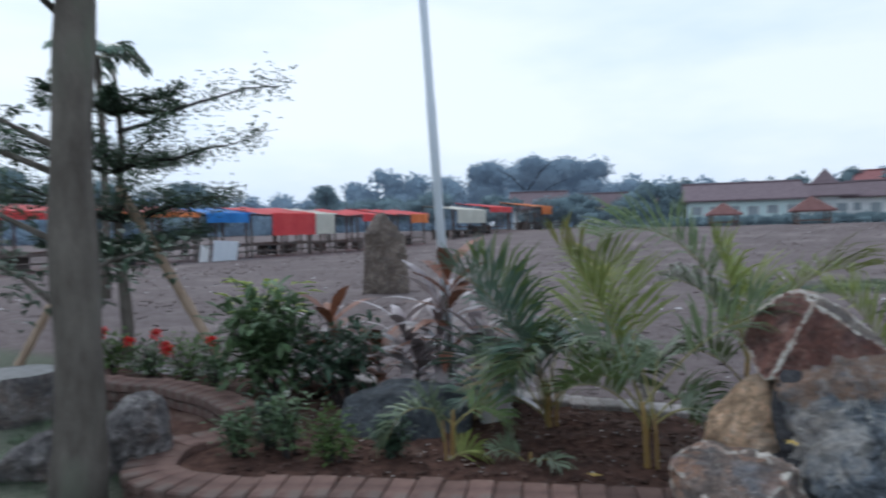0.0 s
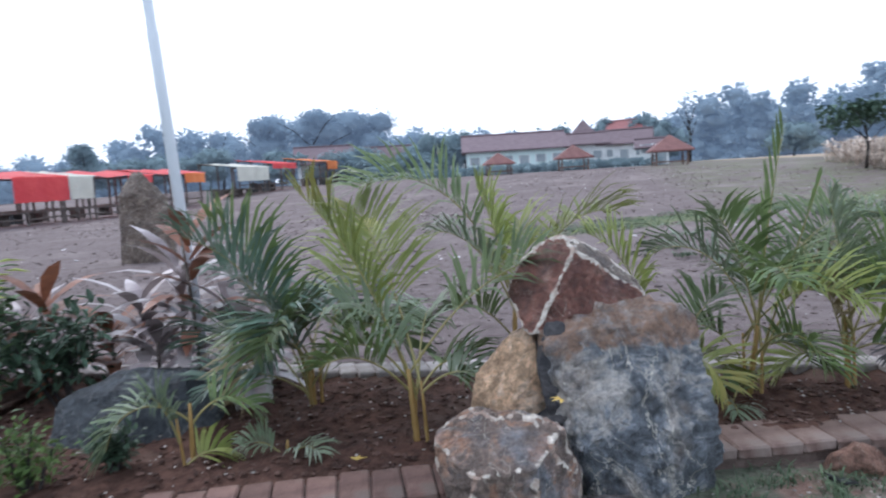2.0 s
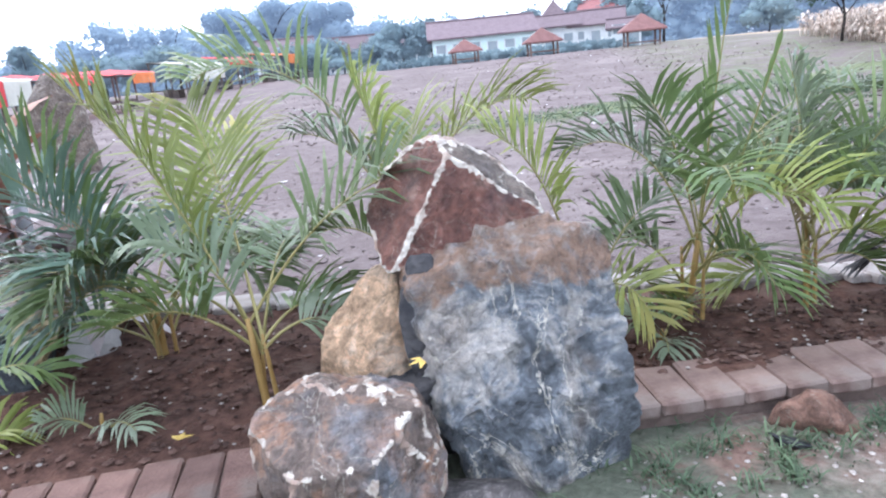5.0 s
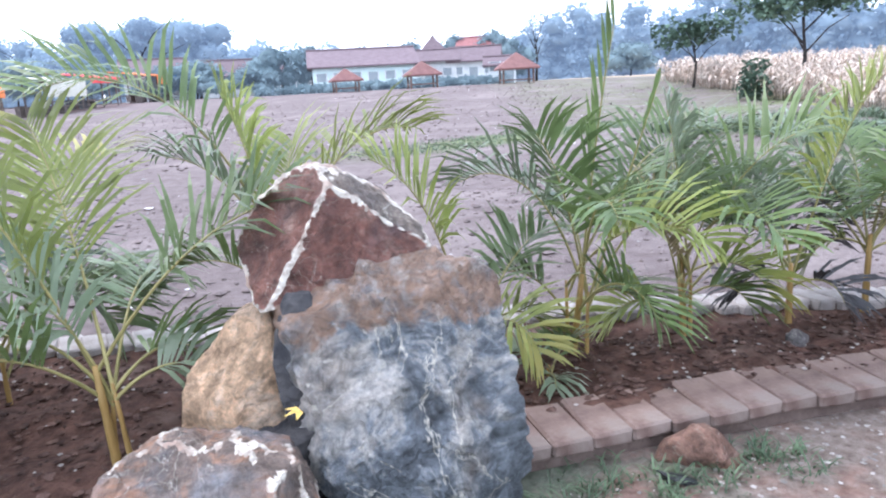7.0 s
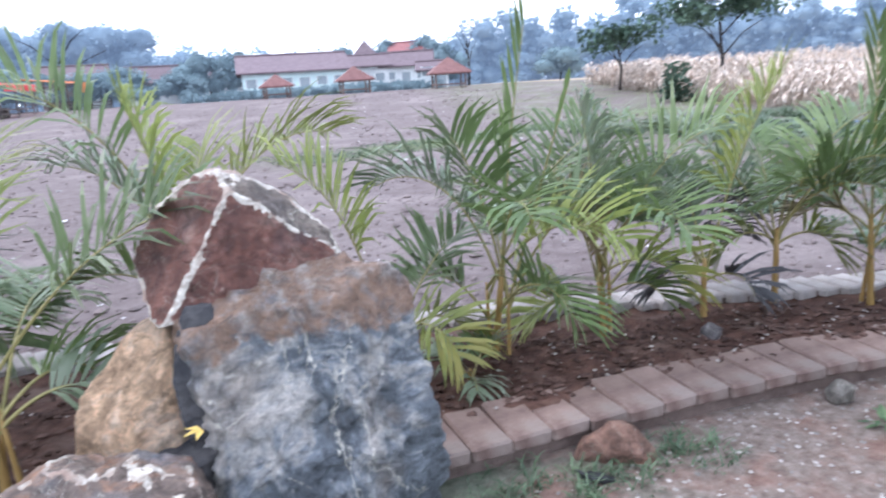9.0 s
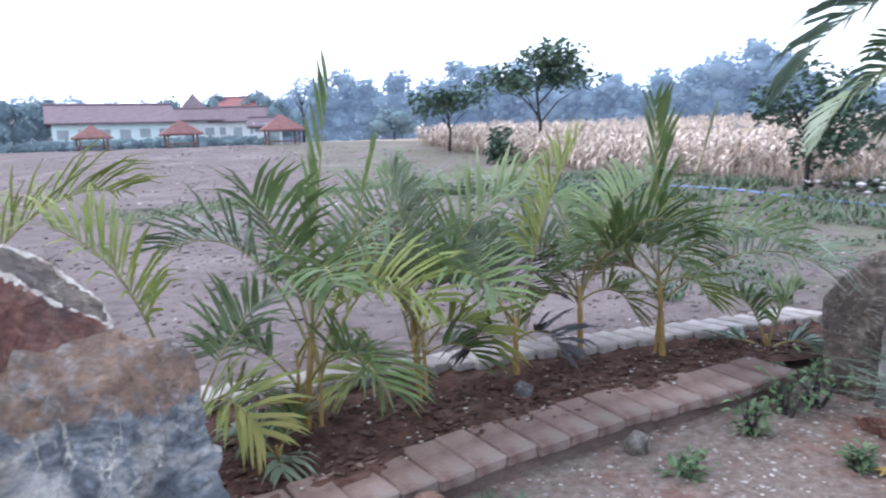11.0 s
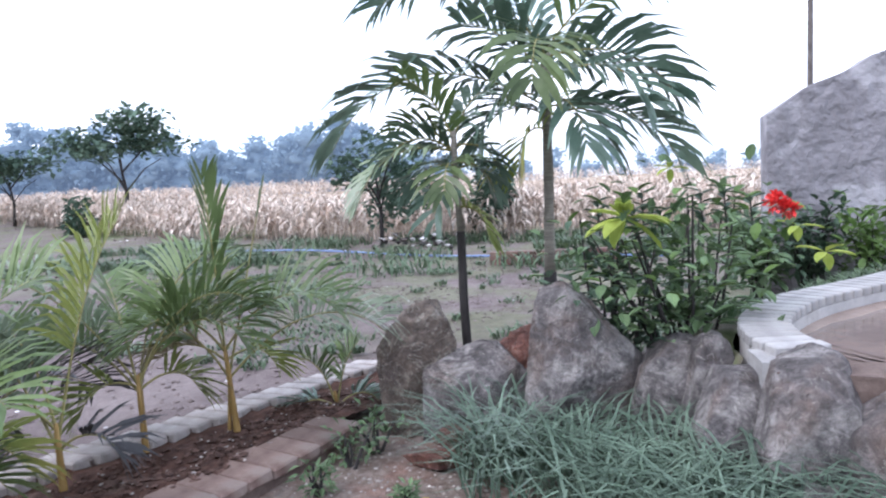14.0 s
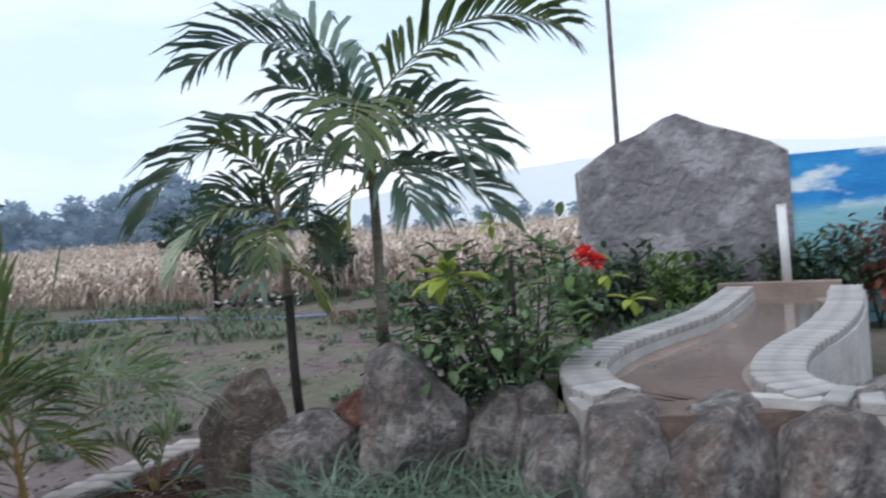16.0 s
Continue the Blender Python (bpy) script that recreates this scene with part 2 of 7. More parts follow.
M["palm_dark"] = mat("dark_palm_leaf", (0.075, 0.13, 0.095), (0.175, 0.245, 0.18), 3, 0.28, 0.0, 50, (0.17, 0.24, 0.16), 1.6, 0.6, vary=0.25, leaf=0.2)
M["stem_y"] = mat("yellow_palm_stem", (0.23, 0.14, 0.04), (0.38, 0.245, 0.085), 9, 0.55, 0.3, 40, (0.20, 0.17, 0.07), 5, 0.55, stretch=(1, 1, 0.3))
M["rachis"] = mat("palm_leaf_stalk", (0.19, 0.17, 0.06), (0.32, 0.275, 0.11), 8, 0.5, 0.0, 40)
M["bark"] = mat("tree_bark", (0.085, 0.07, 0.058), (0.19, 0.165, 0.14), 7, 0.9, 0.8, 30, (0.16, 0.165, 0.125), 3, 0.56, stretch=(1, 1, 0.35))
M["bark_dark"] = mat("dark_bark", (0.022, 0.019, 0.018), (0.055, 0.048, 0.045), 12, 0.85, 0.6, 40, stretch=(1, 1, 0.4))
M["bark_palm"] = mat("ringed_palm_bark", (0.17, 0.145, 0.12), (0.31, 0.28, 0.23), 18, 0.85, 0.6, 30, stretch=(0.2, 0.2, 2.2))
M["bamboo"] = mat("bamboo_pole", (0.26, 0.18, 0.12), (0.42, 0.31, 0.22), 10, 0.7, 0.4, 40, stretch=(1, 1, 0.3))
M["bamboo_dark"] = mat("weathered_bamboo", (0.075, 0.062, 0.056), (0.17, 0.145, 0.13), 6, 0.9, 0.4, 30)
M["leaf"] = mat("broad_leaf", (0.065, 0.115, 0.055), (0.155, 0.225, 0.105), 6, 0.45, 0.0, 50, island=0.4, leaf=0.22)
M["leaf_dark"] = mat("dark_leaf", (0.04, 0.075, 0.048), (0.10, 0.15, 0.095), 6, 0.5, 0.0, 50, island=0.4, leaf=0.18)
M["leaf_lime"] = mat("lime_leaf", (0.23, 0.30, 0.045), (0.42, 0.48, 0.11), 6, 0.5, 0.0, 50, island=0.25, leaf=0.35)
M["leaf_mid"] = mat("fresh_and_sunlit_leaf", (0.06, 0.11, 0.028), (0.14, 0.22, 0.06), 6, 0.5, 0.0, 50, island=0.35, leaf=0.28)
M["leaf_red"] = mat("bronze_leaf", (0.14, 0.055, 0.035), (0.27, 0.115, 0.065), 6, 0.5, 0.0, 50, island=0.35, leaf=0.2)
M["leaf_plum"] = mat("plum_leaf", (0.19, 0.145, 0.15), (0.50, 0.44, 0.43), 3, 0.3, 0.0, 50, island=0.45, leaf=0.12)
M["flower"] = mat("red_petals", (0.62, 0.03, 0.035), (0.85, 0.075, 0.06), 12, 0.55, 0.0, 50, island=0.25, leaf=0.2)
M["flower_w"] = mat("white_petals", (0.6, 0.6, 0.52), (0.75, 0.75, 0.68), 12, 0.55, 0.0, 50)
M["grass"] = mat("grass_blade", (0.05, 0.085, 0.045), (0.13, 0.18, 0.10), 4, 0.5, 0.0, 50, island=0.4, leaf=0.2)
M["grass_blue"] = mat("blue_green_grass", (0.07, 0.11, 0.075), (0.175, 0.24, 0.175), 4, 0.45, 0.0, 50, island=0.4, leaf=0.2)
M["straw"] = mat("dry_maize", (0.30, 0.205, 0.15), (0.80, 0.72, 0.63), 3, 0.8, 0.0, 50, island=0.4, leaf=0.15)
# Far foliage: distance haze is painted into both blue-grey base colours.
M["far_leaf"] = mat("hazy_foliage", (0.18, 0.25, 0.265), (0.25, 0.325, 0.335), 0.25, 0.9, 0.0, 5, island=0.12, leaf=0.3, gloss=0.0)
M["farther_leaf"] = mat("haze_blue_foliage", (0.225, 0.30, 0.355), (0.28, 0.36, 0.415), 0.12, 0.9, 0.0, 5, island=0.07, leaf=0.4, gloss=0.0)
# A faint blue emission adds more of the haze; the leaves are no lamps.
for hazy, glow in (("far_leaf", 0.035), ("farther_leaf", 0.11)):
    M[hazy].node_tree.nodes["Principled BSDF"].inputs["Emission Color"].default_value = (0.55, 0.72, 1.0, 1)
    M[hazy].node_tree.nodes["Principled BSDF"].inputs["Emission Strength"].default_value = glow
M["mid_leaf"] = mat("tree_foliage", (0.07, 0.115, 0.085), (0.14, 0.20, 0.145), 0.4, 0.8, 0.0, 5, island=0.3, leaf=0.15, gloss=0.1)
# The near-sky blue of the range is haze put into its base colour.
M["mountain"] = mat("haze_pale_mountain", (0.74, 0.83, 0.90), (0.78, 0.86, 0.92), 0.004, 1.0, 0.0, 5, gloss=0.0)
M["steel"] = mat("galvanised_pole", (0.62, 0.67, 0.72), (0.74, 0.78, 0.82), 4, 0.4, 0.1, 60, metal=0.0, stretch=(1, 1, 0.1))
M["white"] = mat("white_paint", (0.66, 0.66, 0.66), (0.78, 0.78, 0.77), 8, 0.6, 0.2, 60, (0.58, 0.57, 0.55), 4, 0.62)
M["plaster"] = mat("rough_grey_plaster", (0.165, 0.155, 0.165), (0.27, 0.255, 0.27), 4, 0.95, 1.0, 9.0, (0.36, 0.345, 0.36), 2.2, 0.5)
M["concrete"] = mat("pale_concrete", (0.36, 0.345, 0.335), (0.52, 0.50, 0.48), 6, 0.8, 0.5, 50, (0.30, 0.275, 0.25), 2.2, 0.58)
M["slab"] = mat("pale_rim_brick", (0.25, 0.24, 0.235), (0.40, 0.385, 0.37), 8, 0.8, 0.5, 60, (0.34, 0.30, 0.27), 4, 0.62, vary=0.12)
M["mud"] = mat("silted_floor", (0.19, 0.14, 0.115), (0.31, 0.24, 0.20), 3, 0.6, 0.4, 30, (0.24, 0.15, 0.115), 1.4, 0.56)
M["roof"] = mat("clay_roof_tile", (0.13, 0.095, 0.105), (0.18, 0.135, 0.145), 2.2, 0.9, 0.5, 4, vary=0.12)
M["roof_red"] = mat("red_roof_tile", (0.20, 0.08, 0.08), (0.27, 0.115, 0.11), 2.2, 0.9, 0.5, 4, vary=0.12)
M["roof_brown"] = mat("brown_red_tile", (0.15, 0.075, 0.07), (0.22, 0.11, 0.10), 2.2, 0.9, 0.5, 4, vary=0.12)
M["house_white"] = mat("whitewashed_wall", (0.60, 0.62, 0.62), (0.74, 0.76, 0.75), 1.2, 0.9, 0.2, 8, (0.52, 0.54, 0.54), 0.5, 0.6)
M["house_mint"] = mat("mint_wall", (0.55, 0.68, 0.67), (0.66, 0.78, 0.76), 1.2, 0.9, 0.2, 8)
M["house_brown"] = mat("brown_timber_wall", (0.13, 0.085, 0.07), (0.22, 0.15, 0.12), 2, 0.9, 0.2, 8)
M["dark"] = mat("dark_opening", (0.03, 0.033, 0.036), (0.06, 0.065, 0.07), 2, 0.4, 0.0, 8)
M["pane"] = mat("dusty_window", (0.24, 0.28, 0.30), (0.34, 0.38, 0.40), 1.0, 0.3, 0.0, 8)
M["tarp_red"] = mat("red_tarpaulin", (0.68, 0.07, 0.08), (0.82, 0.12, 0.12), 0.8, 0.6, 0.5, 3, leaf=0.35)
M["tarp_pink"] = mat("faded_red_tarpaulin", (0.62, 0.17, 0.14), (0.78, 0.30, 0.25), 0.8, 0.6, 0.5, 3, (0.80, 0.50, 0.44), 0.5, 0.6, leaf=0.35)
M["tarp_blue"] = mat("blue_tarpaulin", (0.03, 0.19, 0.55), (0.07, 0.30, 0.72), 0.8, 0.55, 0.5, 3, leaf=0.3)
M["tarp_orange"] = mat("orange_tarpaulin", (0.72, 0.20, 0.06), (0.85, 0.32, 0.12), 0.8, 0.6, 0.5, 3, leaf=0.35)
M["tarp_white"] = mat("cream_sheet", (0.58, 0.57, 0.49), (0.74, 0.73, 0.64), 0.8, 0.7, 0.5, 3, leaf=0.25)
M["plastic_blue"] = mat("blue_hose", (0.14, 0.20, 0.40), (0.22, 0.30, 0.52), 5, 0.45, 0.0, 20)
M["litter"] = mat("litter", (0.34, 0.31, 0.30), (0.72, 0.70, 0.70), 3, 0.7, 0.0, 20, island=0.5)
M["black_plastic"] = mat("black_plastic_bag", (0.012, 0.012, 0.014), (0.03, 0.03, 0.034), 20, 0.4, 0.5, 60)
M["dry_leaf"] = mat("fallen_leaf", (0.42, 0.27, 0.06), (0.60, 0.44, 0.13), 20, 0.7, 0.0, 50)
M["log"] = mat("sawn_stone_top", (0.20, 0.19, 0.18), (0.32, 0.31, 0.295), 10, 0.9, 0.6, 50)


def ground_material():
    """One ground: dry pale dirt with grass patches by the garden, dark tilled soil beyond, greener strips in the field."""
    m = bpy.data.materials.new("garden_and_field_ground")
    m.use_nodes = True
    n, l = m.node_tree.nodes, m.node_tree.links
    bs = n["Principled BSDF"]
    pos = n.new("ShaderNodeNewGeometry").outputs["Position"]
    sep = n.new("ShaderNodeSeparateXYZ")
    l.new(pos, sep.inputs[0])

    def math_node(op, a, b=None):
        nd = n.new("ShaderNodeMath")
        nd.operation = op
        for i, v in enumerate((a, b)):
            if v is None:
                continue
            if isinstance(v, (int, float)):
                nd.inputs[i].default_value = v
            else:
                l.new(v, nd.inputs[i])
        return nd.outputs[0]

    def noise_node(sc, det=6):
        nd = n.new("ShaderNodeTexNoise")
        nd.inputs["Scale"].default_value, nd.inputs["Detail"].default_value, nd.inputs["Roughness"].default_value = sc, det, 0.65
        l.new(pos, nd.inputs["Vector"])
        return nd.outputs["Fac"]

    def ramp(v, lo, hi, a, b):
        r = n.new("ShaderNodeValToRGB")
        r.color_ramp.elements[0].position, r.color_ramp.elements[0].color = lo, (*a, 1)
        r.color_ramp.elements[1].position, r.color_ramp.elements[1].color = hi, (*b, 1)
        l.new(v, r.inputs["Fac"])
        return r.outputs["Color"]

    def rng(v, lo, hi):
        r = n.new("ShaderNodeMapRange")
        r.inputs["From Min"].default_value, r.inputs["From Max"].default_value = lo, hi
        l.new(v, r.inputs["Value"])
        return r.outputs["Result"]

    def mixc(f, a, b):
        mx = n.new("ShaderNodeMix")
        mx.data_type = "RGBA"
        l.new(f, mx.inputs["Factor"])
        l.new(a, mx.inputs[6])
        l.new(b, mx.inputs[7])
        return mx.outputs[2]

    x, y = sep.outputs[0], sep.outputs[1]
    fine, mid, wide = noise_node(22, 10), noise_node(3.2), noise_node(0.35)
    dirt = ramp(fine, 0.32, 0.7, (0.135, 0.098, 0.08), (0.31, 0.255, 0.22))
    reddish = ramp(fine, 0.32, 0.7, (0.15, 0.09, 0.07), (0.29, 0.19, 0.155))
    dirt = mixc(rng(mid, 0.5, 0.62), dirt, reddish)
    turf = ramp(fine, 0.3, 0.7, (0.075, 0.085, 0.06), (0.17, 0.18, 0.135))
    soil = ramp(noise_node(5, 10), 0.3, 0.72, (0.11, 0.085, 0.082), (0.21, 0.172, 0.165))
    soil = mixc(rng(wide, 0.5, 0.66), soil, ramp(fine, 0.3, 0.7, (0.18, 0.145, 0.137), (0.275, 0.232, 0.22)))
    green = ramp(noise_node(7, 8), 0.3, 0.7, (0.085, 0.105, 0.05), (0.19, 0.205, 0.115))
    # lawn lies in front of the rock and along the brick edging
    lawn = math_node("SUBTRACT", 2.35, math_node("ADD", x, math_node("MULTIPLY", math_node("SUBTRACT", mid, 0.5), 2.6)))
    near = mixc(rng(lawn, -0.35, 0.35), dirt, turf)
    # the field starts behind the far row of bricks
    line = math_node("ADD", y, math_node("MULTIPLY", x, 0.42))
    is_field = rng(line, 5.3, 5.7)
    east = rng(math_node("ADD", x, math_node("MULTIPLY", mid, 0.6)), 5.4, 6.2)
    is_field = math_node("MAXIMUM", is_field, east)
    # greener ground: margin of the maize and a strip across the field
    strip = math_node("ABSOLUTE", math_node("SUBTRACT", math_node("SUBTRACT", y, math_node("MULTIPLY", x, 0.28)), 13.2))
    strip = rng(math_node("ADD", strip, math_node("MULTIPLY", math_node("SUBTRACT", wide, 0.5), 5.0)), 1.5, 0.6)
    strip = math_node("MULTIPLY", strip, rng(x, 4.0, 7.0))
    margin = math_node("MULTIPLY", rng(math_node("ADD", math_node("SUBTRACT", x, math_node("MULTIPLY", y, 0.42)), math_node("MULTIPLY", mid, 3.0)), 5.6, 8.0), rng(noise_node(0.9, 4), 0.40, 0.56))
    far = mixc(math_node("MAXIMUM", strip, math_node("MULTIPLY", margin, 0.55)), soil, green)
    tan_ = ramp(fine, 0.3, 0.7, (0.30, 0.23, 0.165), (0.44, 0.36, 0.27))
    far = mixc(rng(math_node("SUBTRACT", x, math_node("MULTIPLY", math_node("MAXIMUM", math_node("SUBTRACT", y, 8.0), 0.0), 0.46)), 19.0, 22.0), far, tan_)
    l.new(mixc(is_field, near, far), bs.inputs["Base Color"])
    bs.inputs["Roughness"].default_value, bs.inputs["Specular IOR Level"].default_value = 0.95, 0.15
    bp = n.new("ShaderNodeBump")
    bp.inputs["Strength"].default_value, bp.inputs["Distance"].default_value = 0.9, 0.03
    l.new(noise_node(28, 10), bp.inputs["Height"])
    l.new(bp.outputs["Normal"], bs.inputs["Normal"])
    return m


def mural_material():
    """A wall painting: sky of two blues with brushed white clouds over a pale band."""
    m = mat("sky_mural_paint", (0.02, 0.20, 0.55), (0.05, 0.34, 0.72), 1.6, 0.75, 0.3, 20, (0.72, 0.82, 0.88), 2.0, 0.53, stretch=(1, 0.8, 2.4))
    n, l = m.node_tree.nodes, m.node_tree.links
    bs = n["Principled BSDF"]
    colour = bs.inputs["Base Color"].links[0].from_socket
    sep, mr, mx = n.new("ShaderNodeSeparateXYZ"), n.new("ShaderNodeMapRange"), n.new("ShaderNodeMix")
    l.new(n.new("ShaderNodeNewGeometry").outputs["Position"], sep.inputs[0])
    mr.inputs["From Min"].default_value, mr.inputs["From Max"].default_value = 1.28, 1.14
    l.new(sep.outputs[2], mr.inputs["Value"])
    mx.data_type = "RGBA"
    l.new(mr.outputs["Result"], mx.inputs["Factor"])
    l.new(colour, mx.inputs[6])
    mx.inputs[7].default_value = (0.26, 0.52, 0.60, 1)
    l.new(mx.outputs[2], bs.inputs["Base Color"])
    return m


def water_material():
    m = mat("muddy_water", (0.16, 0.115, 0.095), (0.22, 0.165, 0.14), 1.5, 0.06, 0.04, 12, gloss=0.5)
    return m


M["ground"], M["mural"], M["water"] = ground_material(), mural_material(), water_material()


# ---------------------------------------------------------------- mesh helpers
class Geo:
    """Vertices and faces of one mesh in the making."""

    def __init__(self):
        self.v, self.f = [], []

    def add(self, verts, faces):
        o = len(self.v)
        self.v.extend(verts)
        self.f.extend([tuple(i + o for i in f) for f in faces])

    def tube(self, pts, radii, n=8, caps=True):
        pts = [Vector(p) for p in pts]
        rings, verts = len(pts), []
        ref = Vector((0.3, 0.2, 1)).normalized()
        for i, p in enumerate(pts):
            d = (pts[min(i + 1, rings - 1)] - pts[max(i - 1, 0)]).normalized()
            a = d.cross(ref if abs(d.dot(ref)) < 0.95 else Vector((1, 0, 0))).normalized()
            b = d.cross(a)
            r = radii[i] if isinstance(radii, (list, tuple)) else radii
            verts += [p + (a * math.cos(2 * math.pi * k / n) + b * math.sin(2 * math.pi * k / n)) * r for k in range(n)]
        faces = [(i * n + k, i * n + (k + 1) % n, (i + 1) * n + (k + 1) % n, (i + 1) * n + k) for i in range(rings - 1) for k in range(n)]
        if caps:
            faces += [tuple(range(n - 1, -1, -1)), tuple(range((rings - 1) * n, rings * n))]
        self.add(verts, faces)

    def strip(self, pts, widths, sides, fold=0.0):
        verts, faces = [], []
        for p, w, s in zip(pts, widths, sides):
            verts += [p - s * w, p + s * w]
        for i in range(len(pts) - 1):
            faces.append((2 * i, 2 * i + 1, 2 * i + 3, 2 * i + 2))
        self.add(verts, faces)

    def leaf(self, base, way, up, length, width):
        side = way.cross(up)
        if side.length < 1e-4:
            side = Vector((1, 0, 0))
        side.normalize()
        nrm = side.cross(way).normalized()
        a, b = base + way * length * 0.42, base + way * length
        self.add([base, a + side * width * 0.5 + nrm * width * 0.15, a - nrm * width * 0.06, a - side * width * 0.5 + nrm * width * 0.15, b - nrm * length * 0.14],
                 [(0, 1, 2), (0, 2, 3), (1, 4, 2), (2, 4, 3)])

    def blade(self, base, way, up, length, width):
        """A rounded leaf, folded along its midrib and drooping at the tip."""
        side = way.cross(up)
        side = side.normalized() if side.length > 1e-4 else Vector((1, 0, 0))
        nrm = side.cross(way).normalized()
        verts = [base]
        for k, w, dip in ((0.3, 0.43, 0.0), (0.62, 0.47, 0.05), (0.86, 0.27, 0.13)):
            m = base + way * length * k - nrm * length * dip
            verts += [m + side * width * w + nrm * width * 0.14, m - nrm * width * 0.05, m - side * width * w + nrm * width * 0.14]
        verts.append(base + way * length - nrm * length * 0.2)
        self.add(verts, [(0, 1, 2), (0, 2, 3), (1, 4, 5, 2), (2, 5, 6, 3), (4, 7, 8, 5), (5, 8, 9, 6), (7, 10, 8), (8, 10, 9)])

    def box(self, c, s, m=None):
        x, y, z = s[0] / 2, s[1] / 2, s[2] / 2
        verts = [Vector((a * x, b * y, d * z)) for d in (-1, 1) for a, b in ((-1, -1), (1, -1), (1, 1), (-1, 1))]
        if m:
            verts = [m @ v for v in verts]
        self.add([v + Vector(c) for v in verts], [(3, 2, 1, 0), (4, 5, 6, 7), (0, 1, 5, 4), (1, 2, 6, 5), (2, 3, 7, 6), (3, 0, 4, 7)])

    def lump(self, c, r, rnd, squash=0.7):
        base = [(0, 0, 1), (0.9, 0, 0.4), (0.28, 0.85, 0.4), (-0.72, 0.53, 0.4), (-0.72, -0.53, 0.4), (0.28, -0.85, 0.4), (0, 0, -0.6)]
        turn = rnd.uniform(0, 6.28)
        ca, sa = math.cos(turn), math.sin(turn)
        verts = []
        for x, y, z in base:
            k = r * rnd.uniform(0.7, 1.25)
            verts.append(Vector(c) + Vector((x * ca - y * sa, x * sa + y * ca, z * squash)) * k)
        self.add(verts, [(0, 1, 2), (0, 2, 3), (0, 3, 4), (0, 4, 5), (0, 5, 1), (6, 2, 1), (6, 3, 2), (6, 4, 3), (6, 5, 4), (6, 1, 5)])

    def mesh(self, name, material, smooth=False):
        me = bpy.data.meshes.new(name)
        me.from_pydata([tuple(v) for v in self.v], [], self.f)
        me.materials.append(material)
        if smooth:
            me.polygons.foreach_set("use_smooth", [True] * len(me.polygons))
        me.update()
        return me


def part(name, geo, material, parent=None, label="", smooth=False):
    """Links a Geo, bmesh or mesh as one object, under a thing or a part if one is given. Its points are in world metres or, under a thing, in the thing's own."""
    if isinstance(geo, Geo):
        me = geo.mesh(name, material, smooth)
    elif isinstance(geo, bmesh.types.BMesh):
        me = bpy.data.meshes.new(name)
        geo.to_mesh(me)
        geo.free()
        me.materials.append(material)
        if smooth:
            me.polygons.foreach_set("use_smooth", [True] * len(me.polygons))
    else:
        me = geo
    ob = new(name, me)
    if parent:
        ob.parent = parent
    if label:
        tagged(ob, label=label)
    return ob


def thing(name, label, category, m=None, group="", kind=""):
    ob = new(name)
    ob.empty_display_size = 0.1
    if m is not None:
        ob.matrix_world = m
    return tagged(ob, label, category, group, kind)


def bevel_box(sx, sy, sz, r=0.008):
    bm = bmesh.new()
    bmesh.ops.create_cube(bm, size=1)
    bmesh.ops.scale(bm, vec=(sx, sy, sz), verts=bm.verts)
    bmesh.ops.bevel(bm, geom=bm.edges[:], offset=r, segments=1, affect="EDGES")
    return bm


def path_points(pts, step):
    """Even steps along a smooth curve through a few plan points: (x, y, direction)."""
    p = [Vector((a, b)) for a, b in pts]
    p = [p[0] * 2 - p[1]] + p + [p[-1] * 2 - p[-2]]
    fine = []
    for i in range(1, len(p) - 2):
        for k in range(40):
            t = k / 40
            fine.append(0.5 * ((2 * p[i]) + (p[i + 1] - p[i - 1]) * t + (2 * p[i - 1] - 5 * p[i] + 4 * p[i + 1] - p[i + 2]) * t * t
                               + (3 * p[i] - p[i - 1] - 3 * p[i + 1] + p[i + 2]) * t ** 3))
    fine.append(p[-2])
    out, gone = [], 0.0
    for a, b in zip(fine, fine[1:]):
        d = (b - a).length
        while gone <= d and d > 0:
            q = a + (b - a) * (gone / d)
            out.append((q.x, q.y, math.atan2(b.y - a.y, b.x - a.x)))
            gone += step
        gone -= d
    return out


def height(x, y):
    """Lie of the land: level garden, field rising gently to the north-east, tilled unevenness."""
    z = 1.1 * sstep(35, 75, x + y)
    out = sstep(5.6, 7.5, y + 0.42 * x) if x < 5.5 else 1.0
    if out > 0:
        z += out * (0.05 * noise.noise((x * 0.5, y * 0.5, 0)) + 0.03 * noise.noise((x * 1.7, y * 1.7, 5)) - 0.02)
    if math.hypot(x, y) < 12:
        z += 0.012 * noise.noise((x * 2.5, y * 2.5, 9))
    return z


